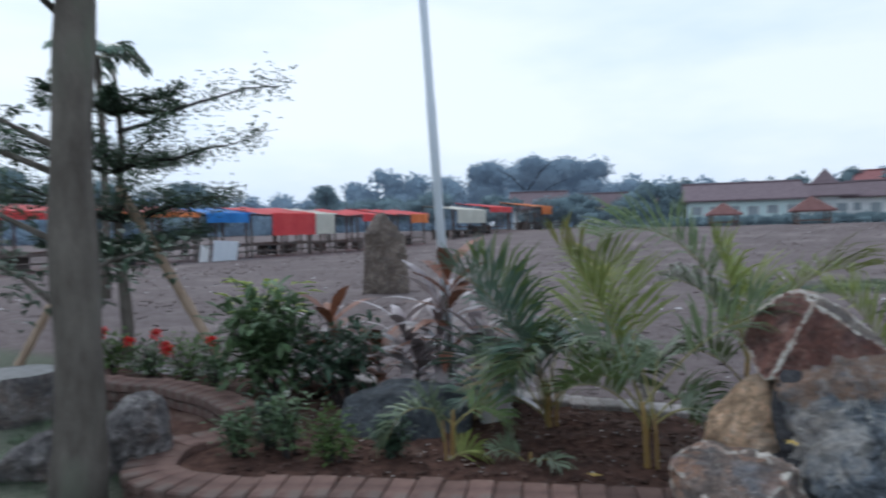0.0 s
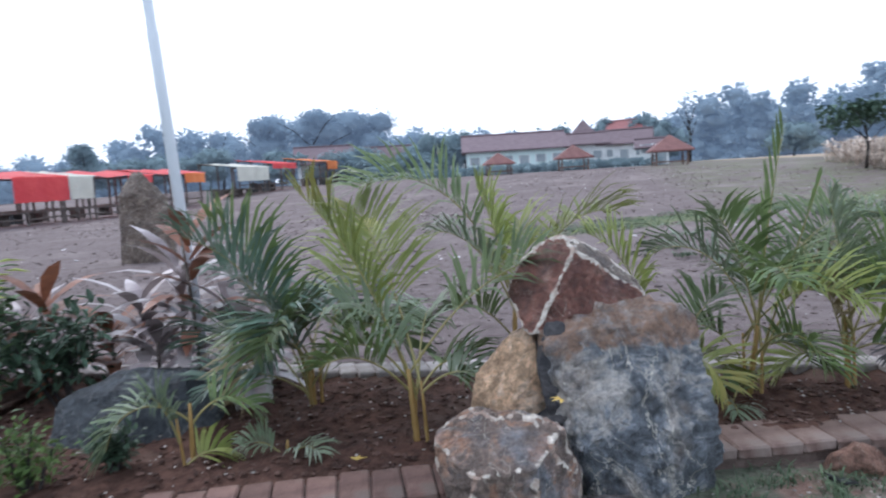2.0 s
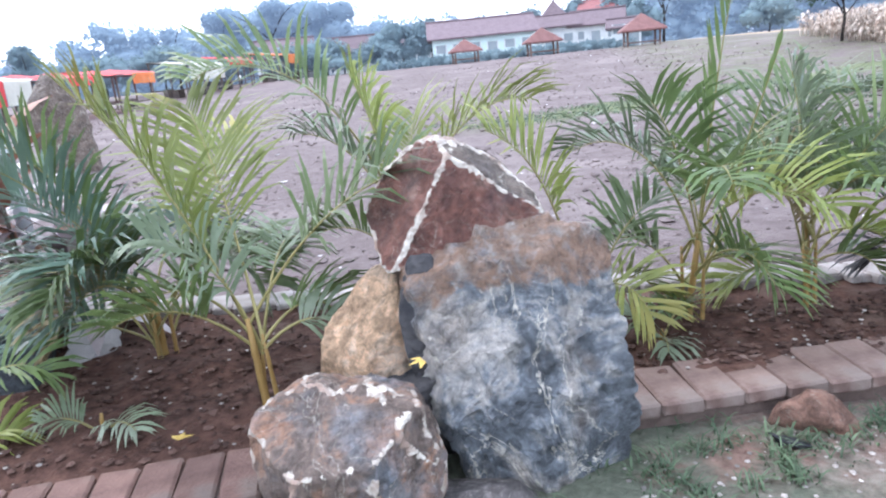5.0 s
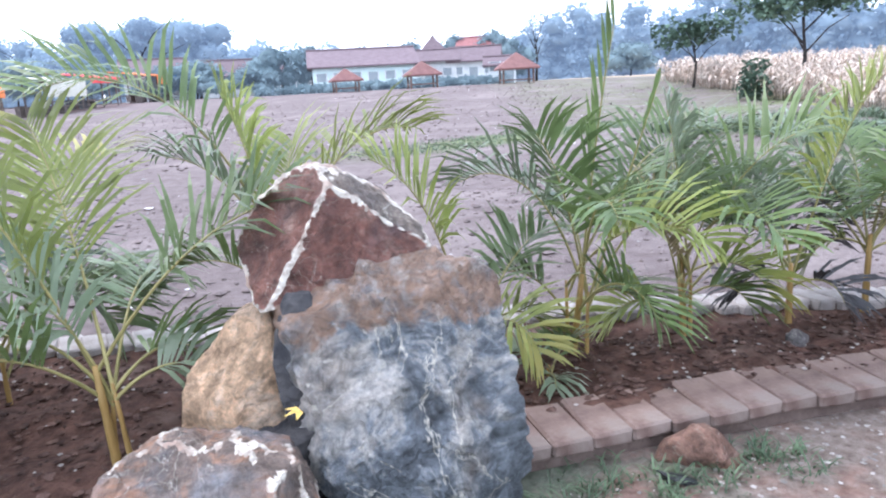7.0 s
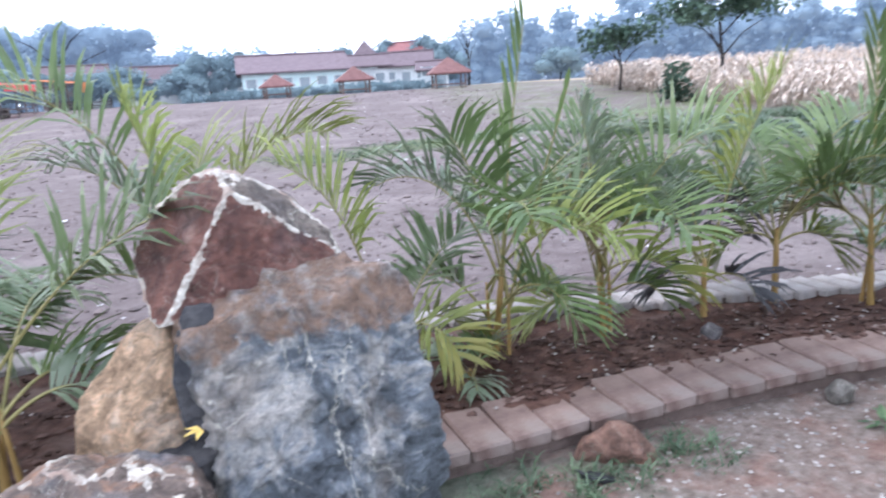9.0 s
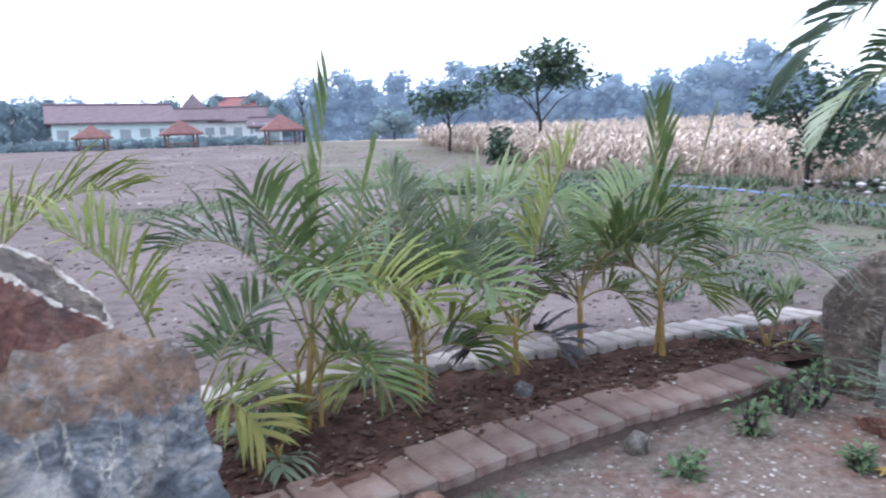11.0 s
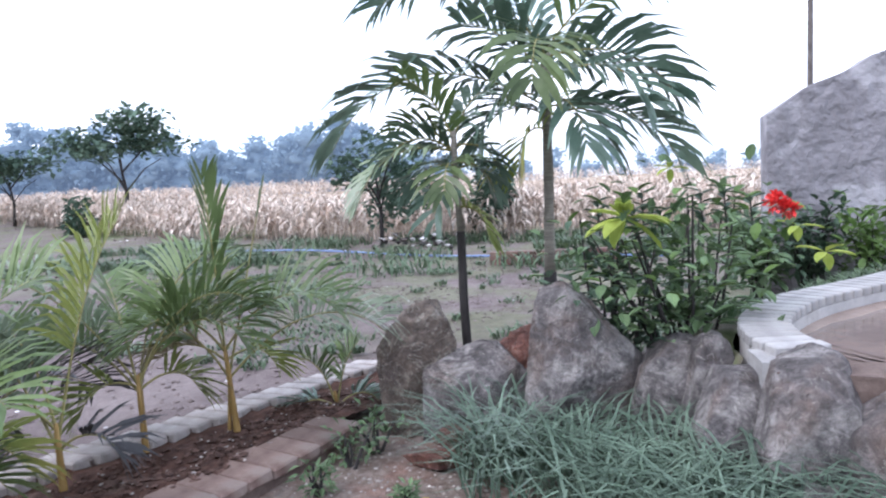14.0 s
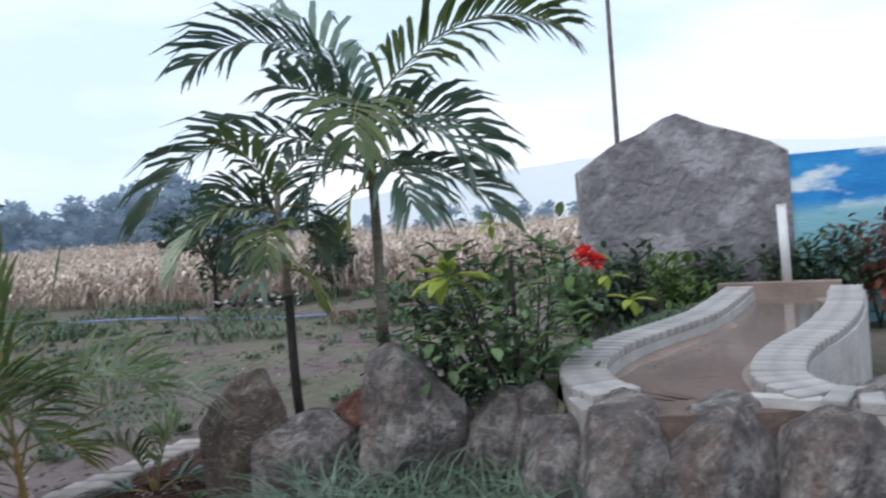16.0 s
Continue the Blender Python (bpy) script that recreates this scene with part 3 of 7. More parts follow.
# ---------------------------------------------------------------- ground and beds
def build_ground():
    near = [i * 0.12 for i in range(-60, 80)]
    axis_x = sorted(set([-3000, -1500, -700, -350, -180, -120, -80, -60, -45, -35, -28, -22, -18, -15, -12.5, -10.5, -9, -8]
                        + near + [10, 10.6, 11.2, 12, 13, 14, 15, 16, 17, 18, 20, 22, 25, 28, 32, 37, 43, 50, 60, 75, 100, 140, 200, 350, 700, 1500, 3000]))
    axis_y = sorted(set([-3000, -1500, -700, -350, -180, -120, -80, -60, -45, -35, -28, -22, -18, -15, -12.5, -10.5, -9, -8]
                        + near + [10, 10.6, 11.2, 12, 13, 14, 15, 16, 17, 18, 20, 22, 25, 28, 32, 37, 43, 50, 60, 75, 100, 140, 200, 350, 700, 1500, 3000]))
    g = Geo()
    g.v = [Vector((x, y, height(x, y))) for y in axis_y for x in axis_x]
    w = len(axis_x)
    g.f = [(j * w + i, j * w + i + 1, (j + 1) * w + i + 1, (j + 1) * w + i) for j in range(len(axis_y) - 1) for i in range(w - 1)]
    return tagged(part("ground", g, M["ground"], smooth=True), "pale trodden dirt and turf giving way to dark tilled soil", "ground", kind="structure")


build_ground()

FRONT = [(-1.72, 4.32), (-1.95, 4.05), (-1.86, 3.62), (-1.45, 3.42), (-0.7, 3.42), (0.0, 3.38), (0.95, 3.33)]
FRONT_R = [(1.95, 3.40), (2.5, 3.32), (3.2, 3.2), (3.8, 3.06), (4.35, 2.9), (4.75, 2.78)]
REAR = [(-3.4, 6.3), (-2.2, 6.1), (-1.3, 5.95), (-0.1, 5.5), (0.5, 5.24), (1.1, 5.03), (2.0, 4.68), (2.7, 4.43), (3.25, 4.22), (4.05, 3.86), (4.6, 3.58), (5.2, 3.3), (5.8, 3.02)]
UPPER = [(-3.9, 5.55), (-3.3, 5.45), (-2.66, 5.28), (-2.15, 4.98), (-1.75, 4.6)]


def build_soil(name, front, rear, z, label):
    """A sheet of dug soil between two curves."""
    g, n, k = Geo(), 90, 34
    a, b = path_points(front, 0.02), path_points(rear, 0.02)
    for i in range(n + 1):
        p, q = a[int(i * (len(a) - 1) / n)], b[int(i * (len(b) - 1) / n)]
        for j in range(k + 1):
            x, y = lerp(p[0], q[0], j / k), lerp(p[1], q[1], j / k)
            dz = 0.035 * noise.noise((x * 4, y * 4, 1)) + 0.02 * noise.noise((x * 13, y * 13, 4))
            g.v.append(Vector((x, y, z + dz)))
    g.f = [(i * (k + 1) + j, (i + 1) * (k + 1) + j, (i + 1) * (k + 1) + j + 1, i * (k + 1) + j + 1) for i in range(n) for j in range(k)]
    return tagged(part(name, g, M["bedsoil"], smooth=True), label, "soil", kind="structure")


build_soil("planting_bed", [(-1.86, 3.9), (-1.4, 3.45), (0.0, 3.4), (1.0, 3.4), (2.0, 3.4), (3.2, 3.2), (4.35, 2.95), (5.2, 2.6)],
           [(-3.2, 6.2), (-1.3, 5.9), (0.5, 5.2), (2.0, 4.65), (3.25, 4.2), (4.6, 3.55), (5.2, 3.28), (5.8, 3.0)], 0.085, "dark red-brown dug soil of a planting bed")
build_soil("upper_bed", [(-3.9, 5.6), (-2.66, 5.32), (-2.15, 5.0), (-1.72, 4.4)], [(-4.2, 6.6), (-3.2, 6.3), (-2.2, 6.1), (-1.3, 5.9)], 0.12, "dark soil of a raised corner bed")


# ---------------------------------------------------------------- rocks
def rock_mesh(outline, front, back, lean, rough, seed, sub=5, chips=5, faces=(), seam=0.0, bevel=1.0, crumple=0.0, facets=0):
    """A boulder: flat broken faces round an outline (across, up), bulging to the front and back, leaning back as it rises.
    faces: broken faces of the front given by hand (normal, distance). seam: width of the pale mineral seams along the front edges."""
    rnd = random.Random(seed)
    cu = sum(p[0] for p in outline) / len(outline)
    cw = sum(p[1] for p in outline) / len(outline)
    planes = []
    for (u0, w0), (u1, w1) in zip(outline, outline[1:] + outline[:1]):
        n = Vector((w1 - w0, 0, -(u1 - u0)))
        if n.length < 1e-6:
            continue
        n.normalize()
        d = n.x * (u0 - cu) + n.z * (w0 - cw)
        if d < 0:
            n, d = -n, -d
        for tilt in (bevel * rnd.uniform(-0.45, -0.1), rnd.uniform(0.1, 0.45)):
            m = Vector((n.x, tilt, n.z)).normalized()
            planes.append((m, d * rnd.uniform(0.98, 1.04) / math.sqrt(1 + tilt * tilt) * 1.05))
    tones = {}
    for nn, dist, *tone in faces:
        if tone:
            tones[len(planes)] = tone[0]
        planes.append((Vector(nn).normalized(), dist))
    for k in range(chips):
        if not faces:
            planes.append((Vector((rnd.uniform(-0.85, 0.85), -1, rnd.uniform(-0.5, 0.75))).normalized(), front * rnd.uniform(0.8, 1.1)))
        planes.append((Vector((rnd.uniform(-0.5, 0.5), 1, rnd.uniform(-0.3, 0.5))).normalized(), back * rnd.uniform(0.85, 1.15)))
    for k in range(facets):
        # splits and breaks that cut the edges off the block
        n = Vector((rnd.uniform(-1, 1), rnd.uniform(-1.0, 0.1), rnd.uniform(-0.35, 1.0))).normalized()
        reach = max(n.x * (u - cu) + n.z * (w - cw) for u, w in outline) + abs(n.y) * front
        planes.append((n, reach * rnd.uniform(0.74, 0.9)))
    bm = bmesh.new()
    bmesh.ops.create_icosphere(bm, subdivisions=sub, radius=1)
    o = Vector((seed * 3.1, seed * 1.7, 0))
    edge, face_of, depth = {}, {}, {}
    for v in bm.verts:
        d = v.co.normalized()
        near = sorted((dist / nn.dot(d), i) for i, (nn, dist) in enumerate(planes) if nn.dot(d) > 0.02)
        p = d * near[0][0]
        gap = near[1][0] - near[0][0]
        face_of[v.index] = near[0][1]
        edge[v.index] = gap + 0.012 * noise.noise(p * 9 + o) + 0.013 * noise.noise(p * 38 + o) + 0.009 * noise.noise(p * 95 + o)
        k = noise.noise(p * 4 + o) * 0.6 + noise.noise(p * 9 + o) * 0.4 + noise.noise(p * 21 + o) * 0.34 + noise.noise(p * 47 + o) * 0.26
        crag = max(0.0, 0.22 - abs(noise.noise(p * 6 + o * 2))) * 2.2 - max(0.0, 0.1 - abs(noise.noise(p * 11 + o * 3))) * 3.0
        step = math.floor(noise.noise(p * 3.3 + o) * 5) / 5
        p += d * rough * (k + 0.7 * crag + 0.7 * step)
        if crumple:
            q = p + 0.1 * noise.noise_vector(p * 3 + o)
            p += d * crumple * (noise.ridged_multi_fractal(q * 3.2 + o, 0.8, 2.2, 6, 1.0, 2.0) - 1.1)
        depth[v.index] = p.y
        v.co = Vector((p.x + cu, p.y + lean * (p.z + cw), p.z + cw))
    if seam or tones:
        for f in bm.faces:
            f.material_index = tones.get(face_of[f.verts[0].index], 0)
            if depth[f.verts[0].index] < back * 0.5 and sum(edge[v.index] for v in f.verts) / 3 < seam:
                f.material_index = 1
    return bm


def rock(name, label, at, turn, outline, front, back, lean, material, rough=0.02, seed=1, sub=5, category="rock", group="", chips=5, faces=(), seam=0.0, bevel=0.6, crumple=0.0, facets=0):
    ob = part(name, rock_mesh(outline, front, back, lean, rough, seed, sub, chips, faces, seam, bevel, crumple, facets), M[material])
    me = ob.data
    for extra in ("seam", "rock_pale", "rock_brown"):
        me.materials.append(M[extra])
    me.polygons.foreach_set("use_smooth", [material == "rock_dark"] * len(me.polygons))
    ob.matrix_world = pose(*at, 0, 0, turn)
    return tagged(ob, label, category, group)


TURN = -23
rock("standing_boulder", "tall blue-grey boulder with cream mineral patches, leaning", (1.72, 3.15, 0), TURN,
     [(-0.45, 0.69), (-0.35, 0.75), (-0.02, 0.745), (0.165, 0.69), (0.255, 0.14), (0.22, -0.04), (0.1, -0.13), (-0.08, -0.11), (-0.27, 0.03), (-0.4, 0.3), (-0.45, 0.55)],
     0.17, 0.2, 0.4, "rock_blue", 0.018, 3, 7, "boulder", bevel=0.45, seam=0.0, crumple=0.042,
     faces=[((-0.75, -0.62, -0.25), 0.265), ((0.1, -1, 0.05), 0.17), ((0.55, -0.83, 0.1), 0.225), ((0.0, -0.72, 0.69), 0.35), ((0.05, -0.85, -0.5), 0.26), ((0.6, -0.75, -0.3), 0.24)])
rock("capping_boulder", "red-brown faceted stone with pale forked ridges, set on the boulder", (1.72, 3.15, 0), TURN,
     [(-0.60, 0.83), (-0.55, 0.95), (-0.48, 1.02), (-0.35, 1.045), (-0.22, 1.01), (-0.11, 0.92), (-0.03, 0.83), (0.0, 0.75), (-0.04, 0.70), (-0.3, 0.68), (-0.46, 0.65), (-0.54, 0.69), (-0.59, 0.77)],
     0.13, 0.2, 0.4, "rock_red", 0.012, 8, 7, "boulder", chips=3, bevel=0.2, seam=0.012, crumple=0.016, faces=[((-0.515, -0.769, 0.377), 0.128), ((0.25, -0.95, 0.0), 0.103), ((0.593, -0.219, 0.775), 0.168, 3)])
rock("ochre_boulder", "ochre sandstone block wedged beside the tall boulder", (1.42, 3.35, 0), TURN,
     [(-0.43, 0.2), (-0.40, 0.47), (-0.33, 0.56), (-0.2, 0.64), (-0.14, 0.63), (-0.07, 0.42), (-0.04, 0.2)], 0.15, 0.16, 0.3, "rock_orange", 0.02, 5, 5, "boulder", crumple=0.012)
rock("veined_boulder", "low brown boulder crossed by white veins", (1.0, 3.12, 0), TURN,
     [(-0.19, 0.33), (-0.09, 0.405), (0.13, 0.42), (0.27, 0.36), (0.34, 0.23), (0.32, 0.10), (0.12, -0.02), (-0.05, -0.07), (-0.12, 0.05), (-0.18, 0.19)], 0.2, 0.25, 0.3, "rock_vein", 0.02, 11, 6, "boulder", seam=0.0055, crumple=0.02,
     faces=[((-0.1, -0.6, 0.8), 0.172), ((-0.6, -0.8, 0.0), 0.22), ((0.1, -1, -0.2), 0.185), ((0.6, -0.78, -0.1), 0.22)])
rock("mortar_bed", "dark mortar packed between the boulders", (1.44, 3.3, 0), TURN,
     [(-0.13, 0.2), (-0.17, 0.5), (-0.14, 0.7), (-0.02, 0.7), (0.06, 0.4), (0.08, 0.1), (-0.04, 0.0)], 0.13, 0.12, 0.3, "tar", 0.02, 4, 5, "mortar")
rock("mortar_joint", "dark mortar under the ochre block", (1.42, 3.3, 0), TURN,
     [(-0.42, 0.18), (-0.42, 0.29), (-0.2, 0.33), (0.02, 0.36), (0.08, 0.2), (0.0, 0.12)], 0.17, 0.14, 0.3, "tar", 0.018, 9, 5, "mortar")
rock("base_stone", "flat grey stone under the boulders", (1.42, 3.02, 0), TURN,
     [(-0.25, -0.03), (-0.15, 0.07), (0.12, 0.08), (0.25, -0.03)], 0.16, 0.2, 0, "rock_grey", 0.015, 6, 4)
rock("bed_boulder", "broad dark blue-grey boulder lying in the bed", (-0.5, 4.55, 0), 0,
     [(-0.52, 0.05), (-0.49, 0.28), (-0.25, 0.36), (0.18, 0.33), (0.33, 0.2), (0.3, 0.0)], 0.3, 0.3, 0.5, "rock_dark", 0.03, 13, 5, "boulder")
rock("slab_stone", "pale flat stone leaning on the bed boulder", (0.02, 4.75, 0), 30,
     [(-0.2, 0.05), (-0.2, 0.2), (0.2, 0.3), (0.24, 0.1)], 0.05, 0.06, 0.3, "concrete", 0.012, 14, 4)
ROW = -74
rock("notched_rock", "brown-grey upright rock with a notched top", (4.95, 2.36, 0), ROW,
     [(-0.3, -0.05), (-0.29, 0.42), (-0.16, 0.65), (0.05, 0.67), (0.13, 0.45), (0.12, -0.05)], 0.15, 0.18, 0.1, "rock_brown", 0.008, 21, 6, crumple=0.010, facets=9, chips=3, faces=[((-0.5, -0.85, 0.1), 0.14), ((0.35, -0.93, 0.05), 0.13), ((0.1, -0.7, 0.7), 0.28)], group="row of garden rocks")
rock("sloping_rock", "low grey rock with a sloping pale top", (4.88, 2.02, 0), ROW,
     [(-0.36, -0.05), (-0.34, 0.33), (-0.05, 0.48), (0.16, 0.42), (0.22, 0.2), (0.2, -0.05)], 0.2, 0.22, 0.2, "rock_grey", 0.008, 22, 6, crumple=0.010, facets=9, chips=3, faces=[((-0.1, -0.45, 0.89), 0.16), ((-0.4, -0.9, 0.0), 0.2), ((0.5, -0.85, 0.1), 0.19)], group="row of garden rocks")
rock("peaked_rock", "tall grey rock with a peaked top and white streaks", (4.65, 1.6, 0), ROW,
     [(-0.22, -0.05), (-0.15, 0.6), (-0.11, 0.77), (0.0, 0.80), (0.12, 0.75), (0.34, 0.46), (0.38, -0.05)], 0.14, 0.2, 0.1, "rock_grey", 0.008, 23, 6, crumple=0.010, facets=9, chips=3, faces=[((-0.5, -0.85, 0.1), 0.15), ((0.08, -0.98, 0.12), 0.15), ((0.2, -0.6, 0.75), 0.36), ((0.1, -0.95, -0.3), 0.17)], group="row of garden rocks")
rock("dark_gap_rock", "dark brown rock behind the row", (5.15, 1.82, 0), ROW,
     [(-0.2, -0.05), (-0.2, 0.45), (0.0, 0.58), (0.2, 0.5), (0.2, -0.05)], 0.1, 0.12, 0.1, "rock_red", 0.03, 24, 4, group="row of garden rocks")

# retaining wall of field stones under the water channel
RET = [(0.06, 1.14, 0.3, 0.58), (-0.08, 0.98, 0.28, 0.62), (-0.36, 0.88, 0.34, 0.5), (-0.5, 0.62, 0.46, 0.64), (-0.58, 0.3, 0.52, 0.62), (-0.66, -0.02, 0.44, 0.6), (-0.68, -0.33, 0.5, 0.64), (-0.72, -0.66, 0.46, 0.62), (-0.7, -0.98, 0.44, 0.6)]
for i, (dx, yy, wd, hh) in enumerate(RET):
    wd = wd * (1.0 if i % 2 else 1.14)
    rock("wall_stone", "rough grey field stone of the retaining wall", (4.55 + dx + 0.08 + R3.uniform(-0.04, 0.04), yy, 0), ROW + R3.uniform(-20, 20),
         [(-wd / 2, -0.05), (-wd * 0.52, hh * R3.uniform(0.4, 0.6)), (-wd * 0.3, hh * R3.uniform(0.85, 1.0)), (wd * 0.25, hh), (wd * 0.5, hh * R3.uniform(0.5, 0.8)), (wd / 2, -0.05)],
         R3.uniform(0.14, 0.24), 0.26, R3.uniform(0.0, 0.25), "rock_grey", 0.006, 30 + i, 6 if yy > -0.2 else 5, "wall stone", "stones of the retaining wall", chips=3, crumple=0.008, facets=15)
for i, (xx, yy, wd, hh) in enumerate([(3.88, 0.7, 0.24, 0.24), (3.74, 0.4, 0.28, 0.26), (3.7, 0.1, 0.3, 0.24), (3.68, -0.25, 0.26, 0.28)]):
    rock("wall_stone", "rough grey field stone of the retaining wall", (xx, yy, 0), ROW + R3.uniform(-20, 20),
         [(-wd / 2, -0.04), (-wd * 0.5, hh * 0.5), (-wd * 0.2, hh), (wd * 0.3, hh * 0.9), (wd * 0.5, hh * 0.4), (wd / 2, -0.04)],
         0.1, 0.1, 0.1, "rock_grey", 0.03, 50 + i, 4, "wall stone", "stones of the retaining wall")
rock("edge_stone", "orange-pink broken stone lying in the grass", (2.63, 3.07, 0), -30, [(-0.13, -0.02), (-0.11, 0.05), (-0.02, 0.12), (0.06, 0.11), (0.12, 0.03), (0.12, -0.02)], 0.07, 0.07, 0, "rock_pink", 0.02, 61, 4, "stone")
rock("flat_stone", "flat reddish stone on the dirt", (4.42, 2.2, 0), ROW, [(-0.2, 0.0), (-0.19, 0.06), (0.1, 0.09), (0.2, 0.05), (0.2, 0.0)], 0.09, 0.1, 0, "rock_red", 0.01, 62, 4, "stone")
rock("brick_fragment", "broken red brick leaning against the rocks", (4.62, 2.12, 0), ROW - 10, [(-0.16, 0.03), (-0.15, 0.16), (0.12, 0.1), (0.14, 0.02)], 0.05, 0.05, 0, "brick", 0.006, 63, 4, "brick")
rock("round_stone", "small pale round stone on dirt", (3.6, 2.88, 0), 0, [(-0.05, 0.0), (-0.05, 0.05), (0.0, 0.085), (0.05, 0.05), (0.05, 0.0)], 0.05, 0.05, 0, "rock_pale", 0.005, 64, 4, "stone")
rock("soil_stone", "small grey stone on the soil", (3.6, 3.49, 0.06), 0, [(-0.045, 0.0), (-0.04, 0.05), (0.0, 0.085), (0.045, 0.05), (0.04, 0.0)], 0.04, 0.04, 0, "rock_grey", 0.005, 65, 4, "stone")
rock("monolith", "tall grey standing stone in the field", (-2.8, 15.5, -0.05), 0,
     [(-0.53, 0.0), (-0.46, 0.9), (-0.38, 1.5), (-0.2, 2.05), (0.04, 2.14), (0.2, 1.95), (0.45, 1.25), (0.56, 0.0)], 0.25, 0.3, 0, "rock_brown", 0.05, 66, 5, "standing stone")
rock("corner_rock", "grey rock by the young tree", (-2.15, 3.95, 0), 0, [(-0.2, -0.03), (-0.16, 0.3), (-0.02, 0.46), (0.12, 0.42), (0.22, 0.2), (0.26, -0.03)], 0.18, 0.2, 0, "rock_grey", 0.03, 67, 5)
rock("corner_rock_low", "low grey rock half sunk in grass", (-2.62, 3.9, 0), 0, [(-0.32, -0.03), (-0.26, 0.14), (0.05, 0.3), (0.25, 0.2), (0.3, -0.03)], 0.2, 0.25, 0, "rock_grey", 0.03, 68, 4)


def build_stump():
    t = thing("stone_planter", "round grey stone block with a flat top", "stone block", pose(-3.75, 5.05, 0))
    g = Geo()
    ring = [Vector((0.32 * (1 + 0.08 * noise.noise((math.cos(a) * 2, math.sin(a) * 2, 3))) * math.cos(a), 0.32 * math.sin(a), 0)) for a in [k * math.pi / 14 for k in range(28)]]
    for z, k in ((-0.03, 0.94), (0.1, 1.02), (0.22, 1.0), (0.34, 0.98), (0.37, 0.94)):
        g.v += [Vector((p.x * k, p.y * k, z)) for p in ring]
    g.f = [(j * 28 + i, j * 28 + (i + 1) % 28, (j + 1) * 28 + (i + 1) % 28, (j + 1) * 28 + i) for j in range(4) for i in range(28)]
    part("body", g, M["rock_grey"], t)
    g = Geo()
    g.v = [Vector((p.x * 0.935, p.y * 0.935, 0.37 + 0.01 * noise.noise(p * 6))) for p in ring] + [Vector((0, 0, 0.375))]
    g.f = [(i, (i + 1) % 28, 28) for i in range(28)]
    part("top", g, M["log"], t, "pale worn top face")


build_stump()


# ---------------------------------------------------------------- palms
def frond(palm, base, az, el, length, droop, rnd, leaf_mat, leaflet=0.26, width=0.011, pairs=26, petiole=0.28, lift=0.35, hang=0.5, gap=0.1, sway=0.55, tip=None, forward=None, bend=0.35):
    """One feather leaf: an arching stalk with two rows of leaflets."""
    n = 16
    d = Vector((math.cos(az) * math.cos(el), math.sin(az) * math.cos(el), math.sin(el)))
    p, pts, ways = Vector(base), [Vector(base)], [d.copy()]
    twist, bank = rnd.uniform(-bend, bend), (rnd.uniform(-sway, sway) if tip is None else tip)
    for i in range(n):
        d = (d + Vector((0, 0, -droop * (0.35 + 1.3 * i / n) / n)) + Vector((-math.sin(az), math.cos(az), 0)) * twist / n).normalized()
        p = p + d * length / n
        pts.append(p.copy())
        ways.append(d.copy())
    stalk = Geo()
    stalk.tube(pts, [lerp(0.0075, 0.0018, i / n) for i in range(n + 1)], 5, False)
    g = Geo()
    for k in range(pairs):
        s = petiole + (1 - petiole) * (k + rnd.uniform(-0.2, 0.2)) / (pairs - 1)
        s = min(0.995, max(petiole, s))
        i = min(n - 1, int(s * n))
        q, way = pts[i].lerp(pts[i + 1], s * n - i), ways[i]
        flat = way.cross(Vector((0, 0, 1)))
        flat = flat.normalized() if flat.length > 1e-3 else Vector((1, 0, 0))
        over = flat.cross(way).normalized()
        flat, over = flat * math.cos(bank) + over * math.sin(bank), over * math.cos(bank) - flat * math.sin(bank)
        rel = (s - petiole) / (1 - petiole)
        ln = leaflet * (0.55 + 1.0 * math.sin(math.pi * min(1, 0.18 + rel * 0.78)) ** 0.8) * 0.72 * rnd.uniform(0.85, 1.12)
        fwd = 0.55 + 0.85 * rel if forward is None else forward
        for side in (-1, 1):
            if rnd.random() < gap:
                continue
            a = (flat * side + way * fwd * rnd.uniform(0.75, 1.25) + over * lift * rnd.uniform(0.2, 1.6)).normalized()
            q1 = q + a * ln * 0.35
            a2 = (a + Vector((0, 0, -hang * 0.55 * rnd.uniform(0.5, 1.3)))).normalized()
            q2 = q1 + a2 * ln * 0.35
            a3 = (a2 + Vector((0, 0, -hang * rnd.uniform(0.5, 1.4)))).normalized()
            q3 = q2 + a3 * ln * 0.32
            broad = a.cross(over)
            broad = broad.normalized() if broad.length > 1e-3 else way
            broad = (broad + over * side * 0.35).normalized()
            g.strip([q, q1, q2, q3], [width * 0.35, width, width * 0.85, width * 0.06], [broad] * 4)
    f = part("frond", g, M[leaf_mat], palm)
    part("leaf_stalk", stalk, M["rachis"], f, "yellow-green leaf stalk", smooth=True)
    return f


